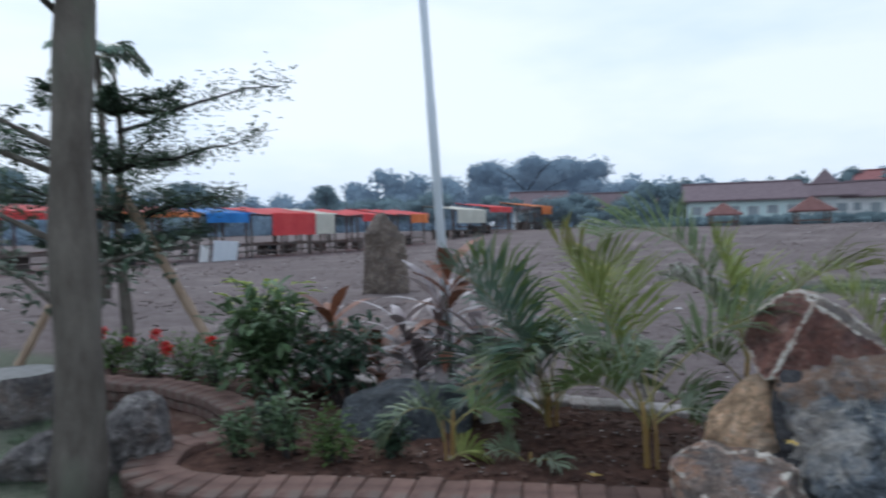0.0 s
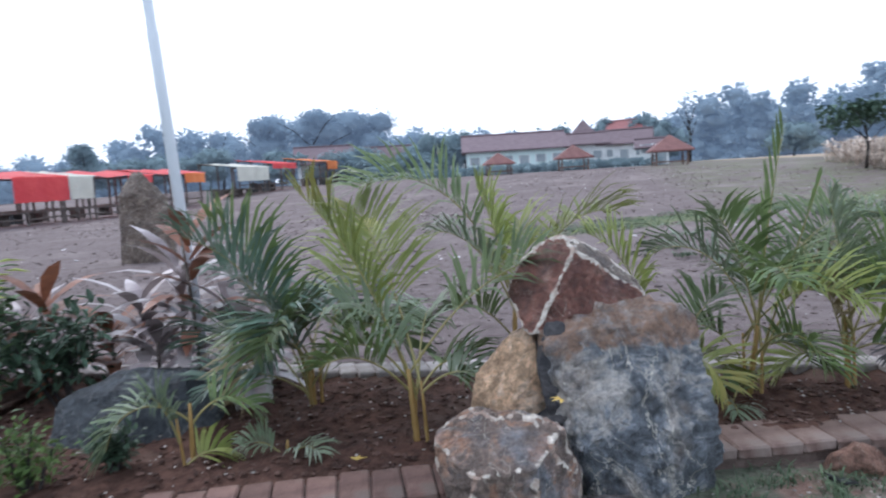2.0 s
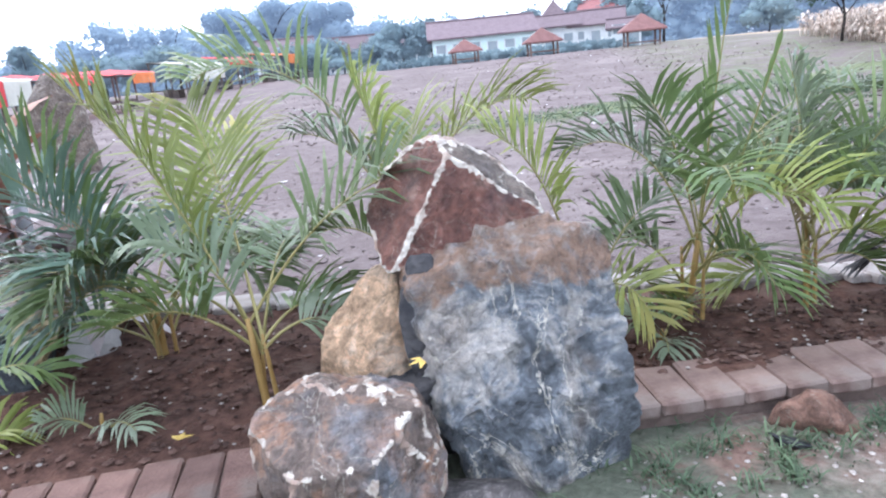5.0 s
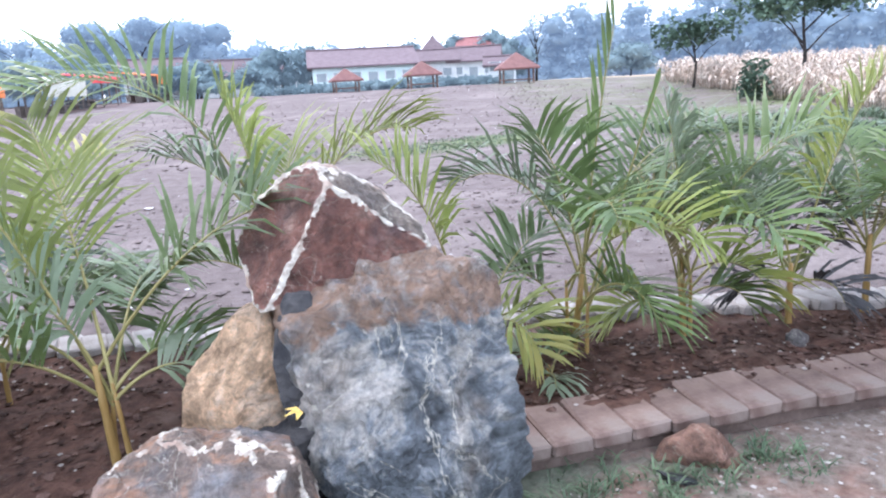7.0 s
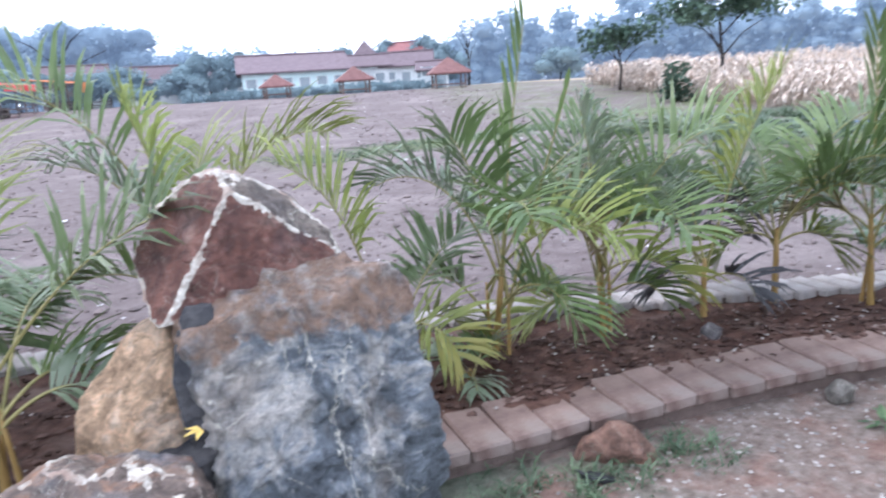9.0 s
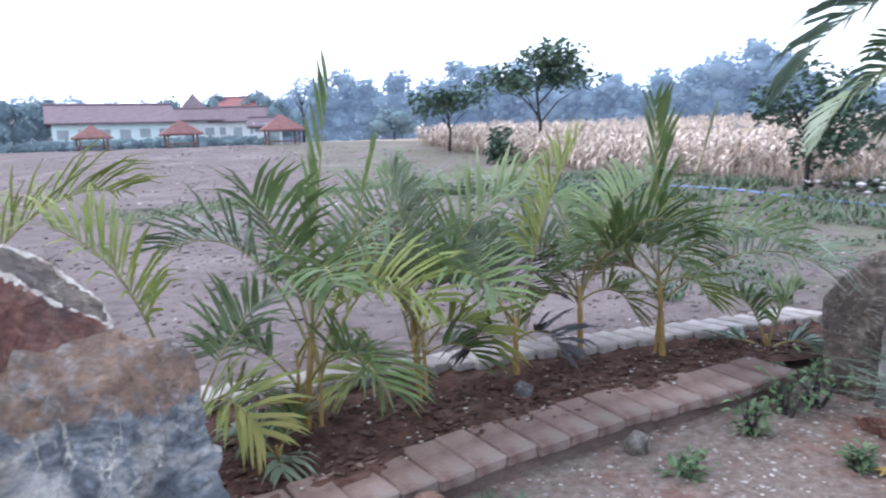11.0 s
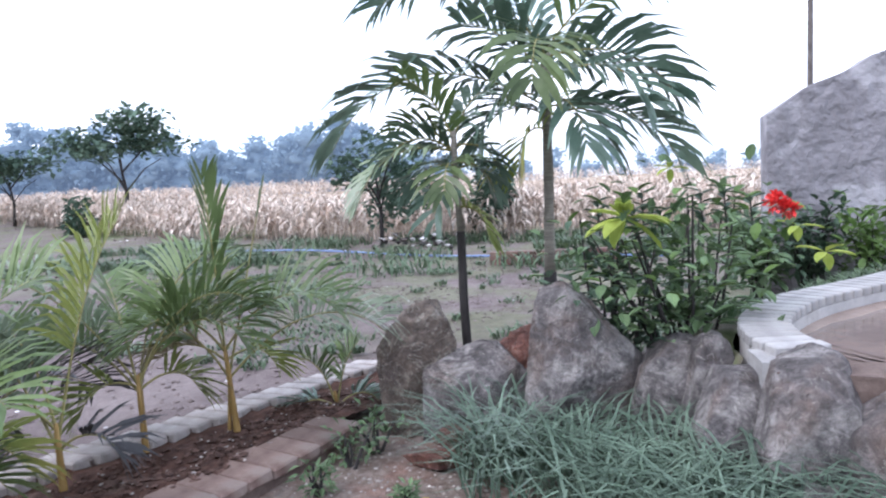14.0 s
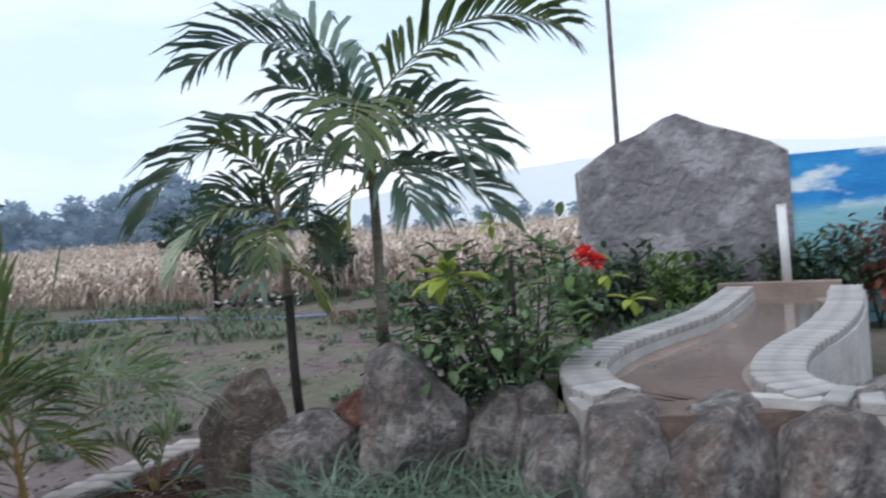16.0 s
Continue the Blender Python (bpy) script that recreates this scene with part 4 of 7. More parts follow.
def areca(x, y, fronds, seed, stems=3, stem_h=0.34, label="young areca palm with slim yellow stems", size=1.0, z=0.07, extra=0, tones=("palm", "palm_g", "palm_y")):
    """A clump of ringed stems; each leaf has its base height, bearing, rise, length, droop and tone."""
    rnd = random.Random(seed)
    t = thing("areca_palm", label, "palm", pose(x, y, z), "areca palms in the bed")
    tops = []
    for k in range(stems):
        a, r = rnd.uniform(0, 6.28), (0 if k == 0 else rnd.uniform(0.03, 0.075))
        b = Vector((r * math.cos(a), r * math.sin(a), -0.03))
        h = stem_h * (1 if k == 0 else rnd.uniform(0.7, 1.0))
        lean = Vector((rnd.uniform(-0.09, 0.09), rnd.uniform(-0.09, 0.09), 1)) * h
        g = Geo()
        rr = (0.0155 if k == 0 else 0.009) * size
        g.tube([b, b + lean * 0.1, b + lean * 0.3, b + lean * 0.33, b + lean * 0.62, b + lean * 0.65, b + lean], [rr * 1.3, rr * 1.2, rr, rr * 1.12, rr * 0.85, rr * 0.95, rr * 0.6], 9)
        part("stem", g, M["stem_y"], t, "yellow-orange ringed stem", smooth=True)
        tops.append((b, lean))
    more = [(stem_h + z, rnd.uniform(0, 360), rnd.uniform(52, 72), rnd.uniform(0.6, 0.95) * size, rnd.uniform(1.7, 2.6), rnd.choice(tones)) for k in range(extra)]
    for i, (zb, az, el, ln, dr, tone) in enumerate(list(fronds) + more):
        b, lean = tops[i % len(tops)]
        base = b + lean * min(1.0, max(0.25, (zb - z) / stem_h)) - Vector((0, 0, 0.03))
        if tone == "spear":
            frond(t, base, radians(az), radians(el), ln, dr, rnd, "palm", 0.26 * size, 0.013, 13, 0.42, 0.25, 0.1, 0.05, 0.3, None, 2.4, 0.05)
        elif tone == "bare":
            frond(t, base, radians(az), radians(el), ln, dr, rnd, "palm", 0.1 * size, 0.008, 6, 0.8, 0.2, 0.1, 0.0, 0.3, None, 3.0, 0.03)
        else:
            frond(t, base, radians(az), radians(el), ln, dr, rnd, tone, (0.19 + 0.16 * min(ln, 1.2)) * size, 0.0092 * size, int(12 + 19 * ln), 0.4, 0.55, 0.42 + 0.25 * (tone == "palm_g"), 0.04, 0.5, None, None, 0.12)
    return t


areca(0.83, 3.82, [(0.56, 353, 55, 0.95, 1.18, "palm"), (0.47, 100, 58, 1.2, 0.75, "palm_y"), (0.53, 176, 76, 0.6, 1.9, "palm_g"), (0.45, 183, 62, 0.5, 2.4, "palm"), (0.49, 36, 39, 0.42, 2.0, "palm"),
                   (0.45, 165, 74, 1.15, 1.0, "palm_y"), (0.4, 201, 52, 0.55, 1.4, "palm"), (0.45, 5, 41, 0.4, 2.3, "palm_g")], 101, 3, 0.42, "yellow-stemmed areca palm with tall arching fronds", z=0.06, extra=1)
areca(0.34, 4.62, [(0.32, 195, 70, 1.1, 1.3, "palm_dark"), (0.21, 160, 66, 0.85, 2.3, "palm_dark"), (0.26, 54, 52, 0.9, 2.2, "palm"), (0.27, 190, 42, 0.6, 1.4, "palm_dark"), (0.4, 225, 55, 0.6, 3.0, "palm_dry"), (0.32, 180, 78, 1.1, 1.5, "palm"),
                   (0.32, 48, 65, 1.2, 1.4, "palm_y"), (0.27, 205, 76, 0.9, 1.5, "palm_dark"), (0.3, 250, 60, 0.7, 2.0, "palm_dark"), (0.3, 350, 58, 0.8, 1.8, "palm")], 102, 4, 0.34, "bushy dark green areca palm", size=1.1, extra=5, tones=("palm_dark", "palm", "palm"))
areca(1.5, 4.4, [(0.66, 177, 72, 1.3, 2.3, "palm"), (0.76, 19, 57, 0.95, 1.43, "palm_y"), (0.63, 150, 80, 0.75, 1.0, "palm_y"), (0.66, 165, 70, 0.7, 1.6, "palm_g"), (0.45, 185, 57, 0.5, 1.6, "palm"), (0.5, 60, 70, 0.8, 1.2, "palm_y")], 104, 2, 0.66,
      "yellowing areca palm behind the boulders")
areca(2.2, 3.95, [(0.39, 167, 79, 0.8, 1.85, "palm_y"), (0.34, 353, 40, 0.4, 2.6, "palm_y"), (0.29, 158, 66, 0.3, 2.4, "palm_y"), (0.34, 6, 63, 0.55, 1.2, "palm"), (0.26, 293, 57, 0.48, 2.6, "palm_y")], 105, 2, 0.33, "small yellowing areca palm by the boulder", size=0.9)
areca(2.66, 3.86, [(0.34, 324, 85, 1.21, 0.7, "spear"), (0.5, 305, 73, 0.98, 0.04, "bare"), (0.46, 15, 58, 1.35, 1.5, "palm"), (0.48, 130, 73, 0.8, 2.4, "palm_g"), (0.46, 339, 69, 0.9, 2.5, "palm_g"), (0.36, 147, 62, 0.45, 2.1, "palm"),
                   (0.36, 270, 50, 0.6, 1.9, "palm"), (0.5, 159, 81, 0.8, 1.3, "palm"), (0.36, 350, 45, 0.45, 2.4, "palm")], 106, 3, 0.46, "areca palm with tall silvery fronds and a spear leaf", extra=3)
areca(2.46, 3.72, [(0.14, 120, 55, 0.22, 1.6, "palm_g"), (0.14, 250, 45, 0.2, 1.6, "palm_g"), (0.14, 20, 60, 0.22, 1.4, "palm")], 114, 1, 0.1, "tiny areca seedling between palms", size=0.7)
areca(3.24, 3.8, [(0.28, 133, 80, 0.6, 1.27, "palm_dry"), (0.39, 305, 75, 0.95, 1.6, "palm"), (0.42, 7, 35, 1.1, 1.5, "palm_black"), (0.42, 313, 42, 0.45, 2.5, "palm_y"), (0.34, 151, 36, 0.4, 2.4, "palm_y"), (0.44, 134, 83, 0.8, 0.5, "palm_g"),
                  (0.31, 320, 45, 0.35, 2.4, "palm"), (0.4, 60, 70, 0.8, 1.4, "palm")], 107, 3, 0.42, "areca palm with one withered black frond", extra=4)
areca(3.75, 3.66, [(0.35, 323, 78, 1.0, 1.1, "palm_y"), (0.35, 147, 40, 0.3, 2.8, "palm_black"), (0.32, 118, 72, 0.6, 1.0, "palm_g"), (0.32, 293, 45, 0.3, 2.8, "palm_black")], 108, 1, 0.34, "thin areca palm with hanging dead leaves", extra=2)
areca(4.17, 3.58, [(0.45, 350, 71, 0.95, 1.9, "palm"), (0.42, 110, 60, 0.75, 2.3, "palm"), (0.48, 301, 69, 0.8, 2.4, "palm"), (0.46, 144, 40, 0.35, 2.7, "palm_y"), (0.46, 321, 40, 0.35, 2.6, "palm_y"), (0.46, 127, 63, 0.84, 1.12, "palm_g"), (0.45, 60, 66, 0.8, 1.5, "palm")],
      109, 2, 0.44, "bright green areca palm", extra=3, tones=("palm", "palm", "palm_y"))
areca(4.52, 3.3, [(0.49, 140, 88, 0.97, 1.0, "spear"), (0.52, 304, 48, 1.1, 2.3, "palm_g"), (0.52, 119, 47, 0.36, 1.9, "palm_dry"), (0.55, 294, 76, 1.0, 0.0, "bare"), (0.52, 319, 34, 0.32, 2.5, "palm_y"), (0.52, 117, 65, 0.68, 2.4, "palm")],
      110, 2, 0.5, "tall-stemmed areca palm at the end of the bed", extra=3)
areca(5.0, 2.95, [(0.12, 126, 78, 0.45, 2.4, "palm"), (0.12, 296, 48, 0.3, 2.4, "palm_dark"), (0.12, 299, 80, 0.4, 1.6, "palm"), (0.12, 105, 40, 0.3, 2.4, "palm_dark")], 111, 1, 0.12, "small areca seedling by the rocks", size=0.85)
areca(-0.24, 3.98, [(0.34, 193, 50, 0.5, 3.2, "palm_g"), (0.14, 28, 39, 0.2, 1.6, "palm_y"), (0.32, 6, 55, 0.35, 2.4, "palm"), (0.29, 204, 77, 0.3, 1.5, "palm_g")], 112, 2, 0.33, "small yellow areca seedling", size=0.8)
areca(0.2, 3.95, [(0.1, 320, 50, 0.25, 1.6, "palm_g"), (0.1, 180, 55, 0.25, 1.6, "palm_g")], 113, 1, 0.1, "tiny areca palm seedling on the soil", size=0.6)


def tall_palm(x, y, lean, h, fronds, seed, dark_to, label, rad, leaflet, width, pairs):
    """A slim trunk, painted black below, with leaves of broad separate leaflets; leaves as for areca()."""
    rnd = random.Random(seed)
    t = thing("manila_palm", label, "palm", pose(x, y, 0), "ornamental palms")
    top = Vector((lean[0], lean[1], h))
    low, high = Geo(), Geo()
    n = 14
    pts = [top * (i / n) + Vector((0.015 * math.sin(i * 0.9), 0, 0)) for i in range(n + 1)]
    cut = int(n * dark_to)
    low.tube([p if i else p - Vector((0, 0, 0.05)) for i, p in enumerate(pts[:cut + 1])], [rad * (1.15 - 0.15 * i / n) for i in range(cut + 1)], 10)
    high.tube(pts[cut:], [rad * (1.0 - 0.3 * i / n) * (1.0 + 0.07 * (i % 2)) for i in range(cut, n + 1)], 10)
    part("lower_trunk", low, M["bark_dark"], t, "black painted lower trunk", smooth=True)
    part("upper_trunk", high, M["bark_palm"], t, "ringed grey-green upper trunk", smooth=True)
    for zb, az, el, ln, dr, tone in fronds:
        base = top * min(1.0, zb / h) - Vector((0, 0, 0.03))
        frond(t, base, radians(az), radians(el), ln, dr, rnd, tone, leaflet * min(1.0, 0.55 + 0.4 * ln), width, max(7, int(pairs * ln)), 0.12, 0.22, 0.6, 0.06, 0.45, None, None, 0.1)
    return t


# bearings: 90 = north, 0 = east, 180 = west
tall_palm(5.6, 1.79, (0.0, -0.04), 2.08, [(2.08, 92, 54, 1.2, 1.75, "palm_dark"), (2.08, 259, 49, 1.3, 1.6, "palm"), (2.04, 272, 12, 0.8, 1.5, "palm_dark"), (1.7, 274, 14, 0.85, 1.7, "palm_dark"), (1.75, 102, 35, 1.5, 2.1, "palm_dark"),
                                           (1.62, 150, 15, 0.4, 2.8, "palm_y"), (1.95, 119, 45, 0.6, 0.9, "palm_dark"), (1.75, 285, 13, 0.5, 2.6, "palm_dark"), (1.7, 91, 34, 0.5, 2.6, "palm_dark"), (2.0, 180, 35, 0.7, 2.6, "palm"), (2.0, 0, 45, 0.9, 1.8, "palm_dark"), (2.08, 80, 66, 0.9, 1.3, "palm_dark"), (1.9, 255, 25, 0.7, 2.0, "palm_dark"), (1.8, 220, 5, 0.5, 2.4, "palm_dark"), (1.8, 130, 20, 0.6, 2.4, "palm_dark")],
          201, 0.4, "young palm with a dark lower trunk and broad drooping leaflets", 0.036, 0.5, 0.019, 25)
tall_palm(5.24, 2.22, (0.0, 0.02), 1.6, [(1.51, 115, 18, 0.7, 2.2, "palm_g"), (1.57, 117, 69, 0.45, 1.25, "palm"), (1.54, 283, 15, 0.34, 2.6, "palm_dark"), (1.45, 297, 5, 0.32, 2.6, "palm_dark"), (1.51, 107, 40, 0.48, 2.5, "palm_dark"), (1.57, 301, 72, 0.4, 1.9, "palm_dark"),
                                          (1.3, 150, 10, 0.28, 2.9, "palm_dark"), (1.2, 250, 8, 0.3, 2.9, "palm_y"), (1.5, 90, 55, 0.4, 1.6, "palm"), (1.4, 60, 30, 0.4, 2.2, "palm_dark"), (1.4, 180, 30, 0.4, 2.4, "palm"), (1.4, 330, 30, 0.35, 2.4, "palm_dark")],
          202, 0.7, "slim young palm with a black trunk", 0.024, 0.34, 0.017, 30)


# ---------------------------------------------------------------- shrubs
def shrub(name, label, at, spread, tall, n, size, tone, seed, category="shrub", group="", stems=6, low=0.15, narrow=0.45):
    rnd = random.Random(seed)
    t = thing(name, label, category, pose(*at), group)
    g = Geo()
    tips = []
    for k in range(stems):
        a, r = rnd.uniform(0, 6.28), rnd.uniform(0.2, 0.9) * spread
        tip = Vector((math.cos(a) * r, math.sin(a) * r, tall * rnd.uniform(0.6, 0.95)))
        mid = tip * 0.5 + Vector((rnd.uniform(-1, 1), rnd.uniform(-1, 1), 0)) * spread * 0.12
        wood = Geo()
        wood.tube([Vector((rnd.uniform(-0.04, 0.04), rnd.uniform(-0.04, 0.04), -0.05)), mid, tip], [0.012, 0.008, 0.004], 5)
        part("stem", wood, M["bark_dark"], t)
        tips.append((mid, tip))
    for k in range(n):
        mid, tip = rnd.choice(tips)
        c = mid.lerp(tip, rnd.uniform(-0.3, 1.1))
        p = c + Vector((rnd.gauss(0, 1), rnd.gauss(0, 1), rnd.gauss(0, 0.7))) * spread * 0.26
        p.z = max(low * tall, min(tall * 1.08, p.z))
        w = Vector((rnd.uniform(-1, 1), rnd.uniform(-1, 1), rnd.uniform(-0.35, 0.8))) + (p - c) * 2 / max(spread, 0.1)
        s = size * rnd.uniform(0.6, 1.2)
        (g.blade if size > 0.055 else g.leaf)(p, w.normalized(), Vector((0, 0, 1)), s, s * narrow)
    part("foliage", g, M[tone], t)
    return t


def flower_head(parent, p, r, rnd, tone="flower"):
    g = Geo()
    for k in range(150):
        d = Vector((rnd.gauss(0, 1), rnd.gauss(0, 1), rnd.gauss(0.4, 0.8))).normalized()
        g.leaf(Vector(p) + d * r * rnd.uniform(0.1, 0.75), (d + Vector((rnd.gauss(0, 0.5), rnd.gauss(0, 0.5), 0.2))).normalized(), Vector((0.3, 0.2, 1)), r * 0.42, r * 0.34)
    return part("flower", g, M[tone], parent, "red flower cluster" if tone == "flower" else "small white flower")


rs = random.Random(77)
big = shrub("ixora_shrub", "leafy ixora shrub with lime young leaves and a red flower", (5.02, 1.05, 0.12), 0.54, 1.14, 720, 0.09, "leaf", 301, stems=18, low=0.4, narrow=0.52)
flower_head(big, (-0.4, -0.345, 1.02), 0.062, rs)
flower_head(big, (-0.41, -0.39, 1.0), 0.05, rs)
for p, n, ln in (((-0.36, 0.27, 0.985), 10, 0.2), ((-0.1, -0.6, 0.78), 5, 0.12), ((-0.05, -0.5, 0.9), 4, 0.1), ((0.1, 0.05, 1.2), 5, 0.09)):
    g = Geo()
    for k in range(n):
        a = k * 2.4 + rs.uniform(-0.3, 0.3)
        g.blade(Vector(p), Vector((math.cos(a) * 0.7 - 0.35, math.sin(a), -0.5 + 0.28 * (k % 5))).normalized(), Vector((0, 0, 1)), ln * rs.uniform(0.8, 1.1), ln * 0.42)
    part("young_leaves", g, M["leaf_lime"], big, "lime green young leaves")
# Scattered leaves in a lighter green: sunlight on the shrub, put into colour.
g = Geo()
for k in range(90):
    a, q = rs.uniform(0, 6.28), rs.random() ** 0.5
    p = Vector((0.45 * q * math.cos(a), 0.55 * q * math.sin(a), rs.uniform(0.6, 1.15)))
    g.blade(p, Vector((rs.uniform(-1, 1), rs.uniform(-1, 1), rs.uniform(-0.4, 0.5))).normalized(), Vector((0, 0, 1)), 0.1, 0.05)
part("sunlit_leaves", g, M["leaf_mid"], big, "leaves in a paler green, as if sunlit")
for k in range(7):
    a, q = rs.uniform(0, 6.28), rs.uniform(0.1, 0.45)
    foot, h = Vector((q * math.cos(a), 1.1 * q * math.sin(a), 0.86)), rs.uniform(0.12, 0.26)
    w, g = Geo(), Geo()
    w.tube([foot, foot + Vector((0.02, 0.01, h))], [0.006, 0.003], 5)
    shoot = part("shoot", w, M["bark_dark"], big)
    for i in range(12):
        b = i * 2.4
        g.blade(foot + Vector((0.02, 0.01, h)) * (0.2 + 0.07 * i), Vector((math.cos(b), math.sin(b), 0.5)).normalized(), Vector((0, 0, 1)), 0.085, 0.04)
    part("leaves", g, M["leaf_dark"], shoot)
shrub("ixora_shrub", "dark green shrub with lime young tips", (5.0, 1.45, 0.0), 0.34, 1.15, 330, 0.09, "leaf_dark", 302, stems=8, low=0.4)

for i, (x, y, s, h, tone) in enumerate([(-1.5, 3.95, 0.15, 0.34, "leaf"), (-1.22, 4.02, 0.16, 0.40, "leaf"), (-0.92, 3.9, 0.15, 0.30, "leaf_mid"), (-0.58, 4.0, 0.1, 0.24, "leaf_dark"), (-1.36, 4.15, 0.14, 0.36, "leaf_dark")]):
    sh = shrub("box_shrub", "low rounded garden shrub with small leaves", (x, y, 0.07), s, h, 420, 0.045, tone, 310 + i, group="low shrubs at the bed edge", stems=5, low=0.1, narrow=0.55)
    if i in (1, 3):
        flower_head(sh, (0.03, -0.08, h), 0.022, rs, "flower_w")
c1 = shrub("croton_shrub", "leafy garden shrub with lime top leaves", (-1.75, 5.35, 0.08), 0.42, 0.85, 900, 0.13, "leaf", 320, stems=9)
g = Geo()
for k in range(40):
    a, r = rs.uniform(0, 6.28), rs.uniform(0, 0.32)
    g.leaf(Vector((r * math.cos(a) - 0.08, r * math.sin(a), rs.uniform(0.7, 0.95))), Vector((math.cos(a), math.sin(a), rs.uniform(0, 0.5))).normalized(), Vector((0, 0, 1)), 0.16, 0.07)
part("young_leaves", g, M["leaf_lime"], c1, "lime green top leaves")
shrub("croton_shrub", "dark leafy shrub behind the bed boulder", (-1.2, 5.2, 0.08), 0.3, 0.6, 500, 0.1, "leaf_dark", 321, stems=6)
for i, (x, y) in enumerate([(-3.55, 6.0), (-3.1, 5.9), (-2.7, 5.75), (-2.35, 5.55)]):
    ix = shrub("flower_shrub", "low ixora bush with red flower heads", (x, y, 0.1), 0.22, 0.42, 330, 0.06, "leaf" if i % 2 else "leaf_mid", 330 + i, group="flowering bushes in the corner bed")
    for k in range((3, 2, 2, 1)[i]):
        flower_head(ix, (rs.uniform(-0.2, 0.2), rs.uniform(-0.25, 0), rs.uniform(0.3, 0.46)), 0.06, rs)


def cordyline(x, y, h, n, ln, tone, seed, label, tilt=0.5):
    rnd = random.Random(seed)
    t = thing("cordyline", label, "foliage plant", pose(x, y, 0.07), "strap-leaved plants")
    g = Geo()
    g.tube([Vector((0, 0, -0.03)), Vector((rnd.uniform(-0.03, 0.03), 0, h * 0.5)), Vector((rnd.uniform(-0.05, 0.05), 0, h))], [0.013, 0.011, 0.008], 6)
    part("stem", g, M["bark"], t, smooth=True)
    g = Geo()
    for k in range(n):
        a, s = k * 2.4 + rnd.uniform(-0.3, 0.3), k / n
        p = Vector((0, 0, h * lerp(0.3, 1.0, s)))
        d = Vector((math.cos(a), math.sin(a), lerp(0.1, 1.6, s) * tilt + rnd.uniform(-0.1, 0.3))).normalized()
        pts, q = [p], p.copy()
        for j in range(4):
            q = q + d * ln * rnd.uniform(0.9, 1.1) / 4
            d = (d + Vector((0, 0, -0.22 - 0.12 * (1 - s)))).normalized()
            pts.append(q.copy())
        side = Vector((-math.sin(a), math.cos(a), 0))
        g.strip(pts, [0.012, 0.040, 0.054, 0.036, 0.002], [side] * 5)
    part("leaves", g, M[tone], t)
    return t


for i, (x, y, h, n, ln, tone) in enumerate([(-1.35, 5.55, 0.6, 14, 0.42, "leaf_red"), (-1.0, 5.65, 0.35, 12, 0.4, "leaf_red"), (-0.75, 5.5, 0.55, 14, 0.42, "leaf_plum"), (-0.45, 5.35, 0.75, 18, 0.42, "leaf_plum"),
                                            (-0.35, 5.15, 0.95, 12, 0.45, "leaf_red"), (-0.15, 5.2, 0.5, 16, 0.42, "leaf_plum"), (-1.6, 5.75, 0.4, 12, 0.4, "leaf_plum"), (-0.6, 5.2, 0.35, 12, 0.36, "leaf_plum"), (0.0, 5.0, 0.4, 10, 0.36, "leaf_plum")]):
    cordyline(x, y, h * 1.1, n + 5, ln * 1.15, tone, 340 + i, "cordyline with bronze-red strap leaves" if tone == "leaf_red" else "cordyline with glossy grey-plum strap leaves", 0.7)


def grass_clump(name, label, spots, blades, ln, tone, seed, wide=0.004):
    rnd = random.Random(seed)
    g = Geo()
    for x, y, r, *z in spots:
        for k in range(blades):
            a, q = rnd.uniform(0, 6.28), r * math.sqrt(rnd.random())
            p = Vector((x + q * math.cos(a), y + q * math.sin(a), (z[0] if z else 0) - 0.01))
            b = rnd.uniform(0, 6.28)
            d = Vector((math.cos(b) * 0.45, math.sin(b) * 0.45, 1)).normalized()
            s = ln * rnd.uniform(0.5, 1.2)
            pts = [p]
            for j in range(3):
                p = p + d * s / 3
                d = (d + Vector((math.cos(b) * 0.4, math.sin(b) * 0.4, -0.42))).normalized()
                pts.append(p.copy())
            w = wide * rnd.uniform(0.7, 1.3)
            g.strip(pts, [w, w, w * 0.8, w * 0.1], [Vector((-math.sin(b), math.cos(b), 0))] * 4)
    return tagged(part(name, g, M[tone]), label, "grass", kind="stuff")


grass_clump("tall_grass", "arching blue-green grass in front of the rocks", [(4.3, 1.75, 0.3), (4.2, 1.4, 0.32), (4.1, 1.05, 0.3), (3.95, 0.75, 0.25), (4.45, 1.9, 0.2), (3.9, 1.35, 0.3), (3.8, 1.0, 0.25), (3.75, 0.3, 0.12), (3.75, -0.2, 0.12)], 190, 0.6, "grass_blue", 401, 0.0052)


# ---------------------------------------------------------------- water channel and walls
def band(name, inner, outer, z0, z1, material, parent=None, n=70):
    """A curved wall or rim between two plan curves."""
    a, b = path_points(inner, 0.01), path_points(outer, 0.01)
    g = Geo()
    for i in range(n + 1):
        p, q = a[int(i * (len(a) - 1) / n)], b[int(i * (len(b) - 1) / n)]
        g.v += [Vector((p[0], p[1], z0)), Vector((p[0], p[1], z1)), Vector((q[0], q[1], z1)), Vector((q[0], q[1], z0))]
    for i in range(n):
        for k in range(4):
            g.f.append((i * 4 + k, i * 4 + (k + 1) % 4, (i + 1) * 4 + (k + 1) % 4, (i + 1) * 4 + k))
    g.f += [(3, 2, 1, 0), (n * 4, n * 4 + 1, n * 4 + 2, n * 4 + 3)]
    return part(name, g, material, parent)


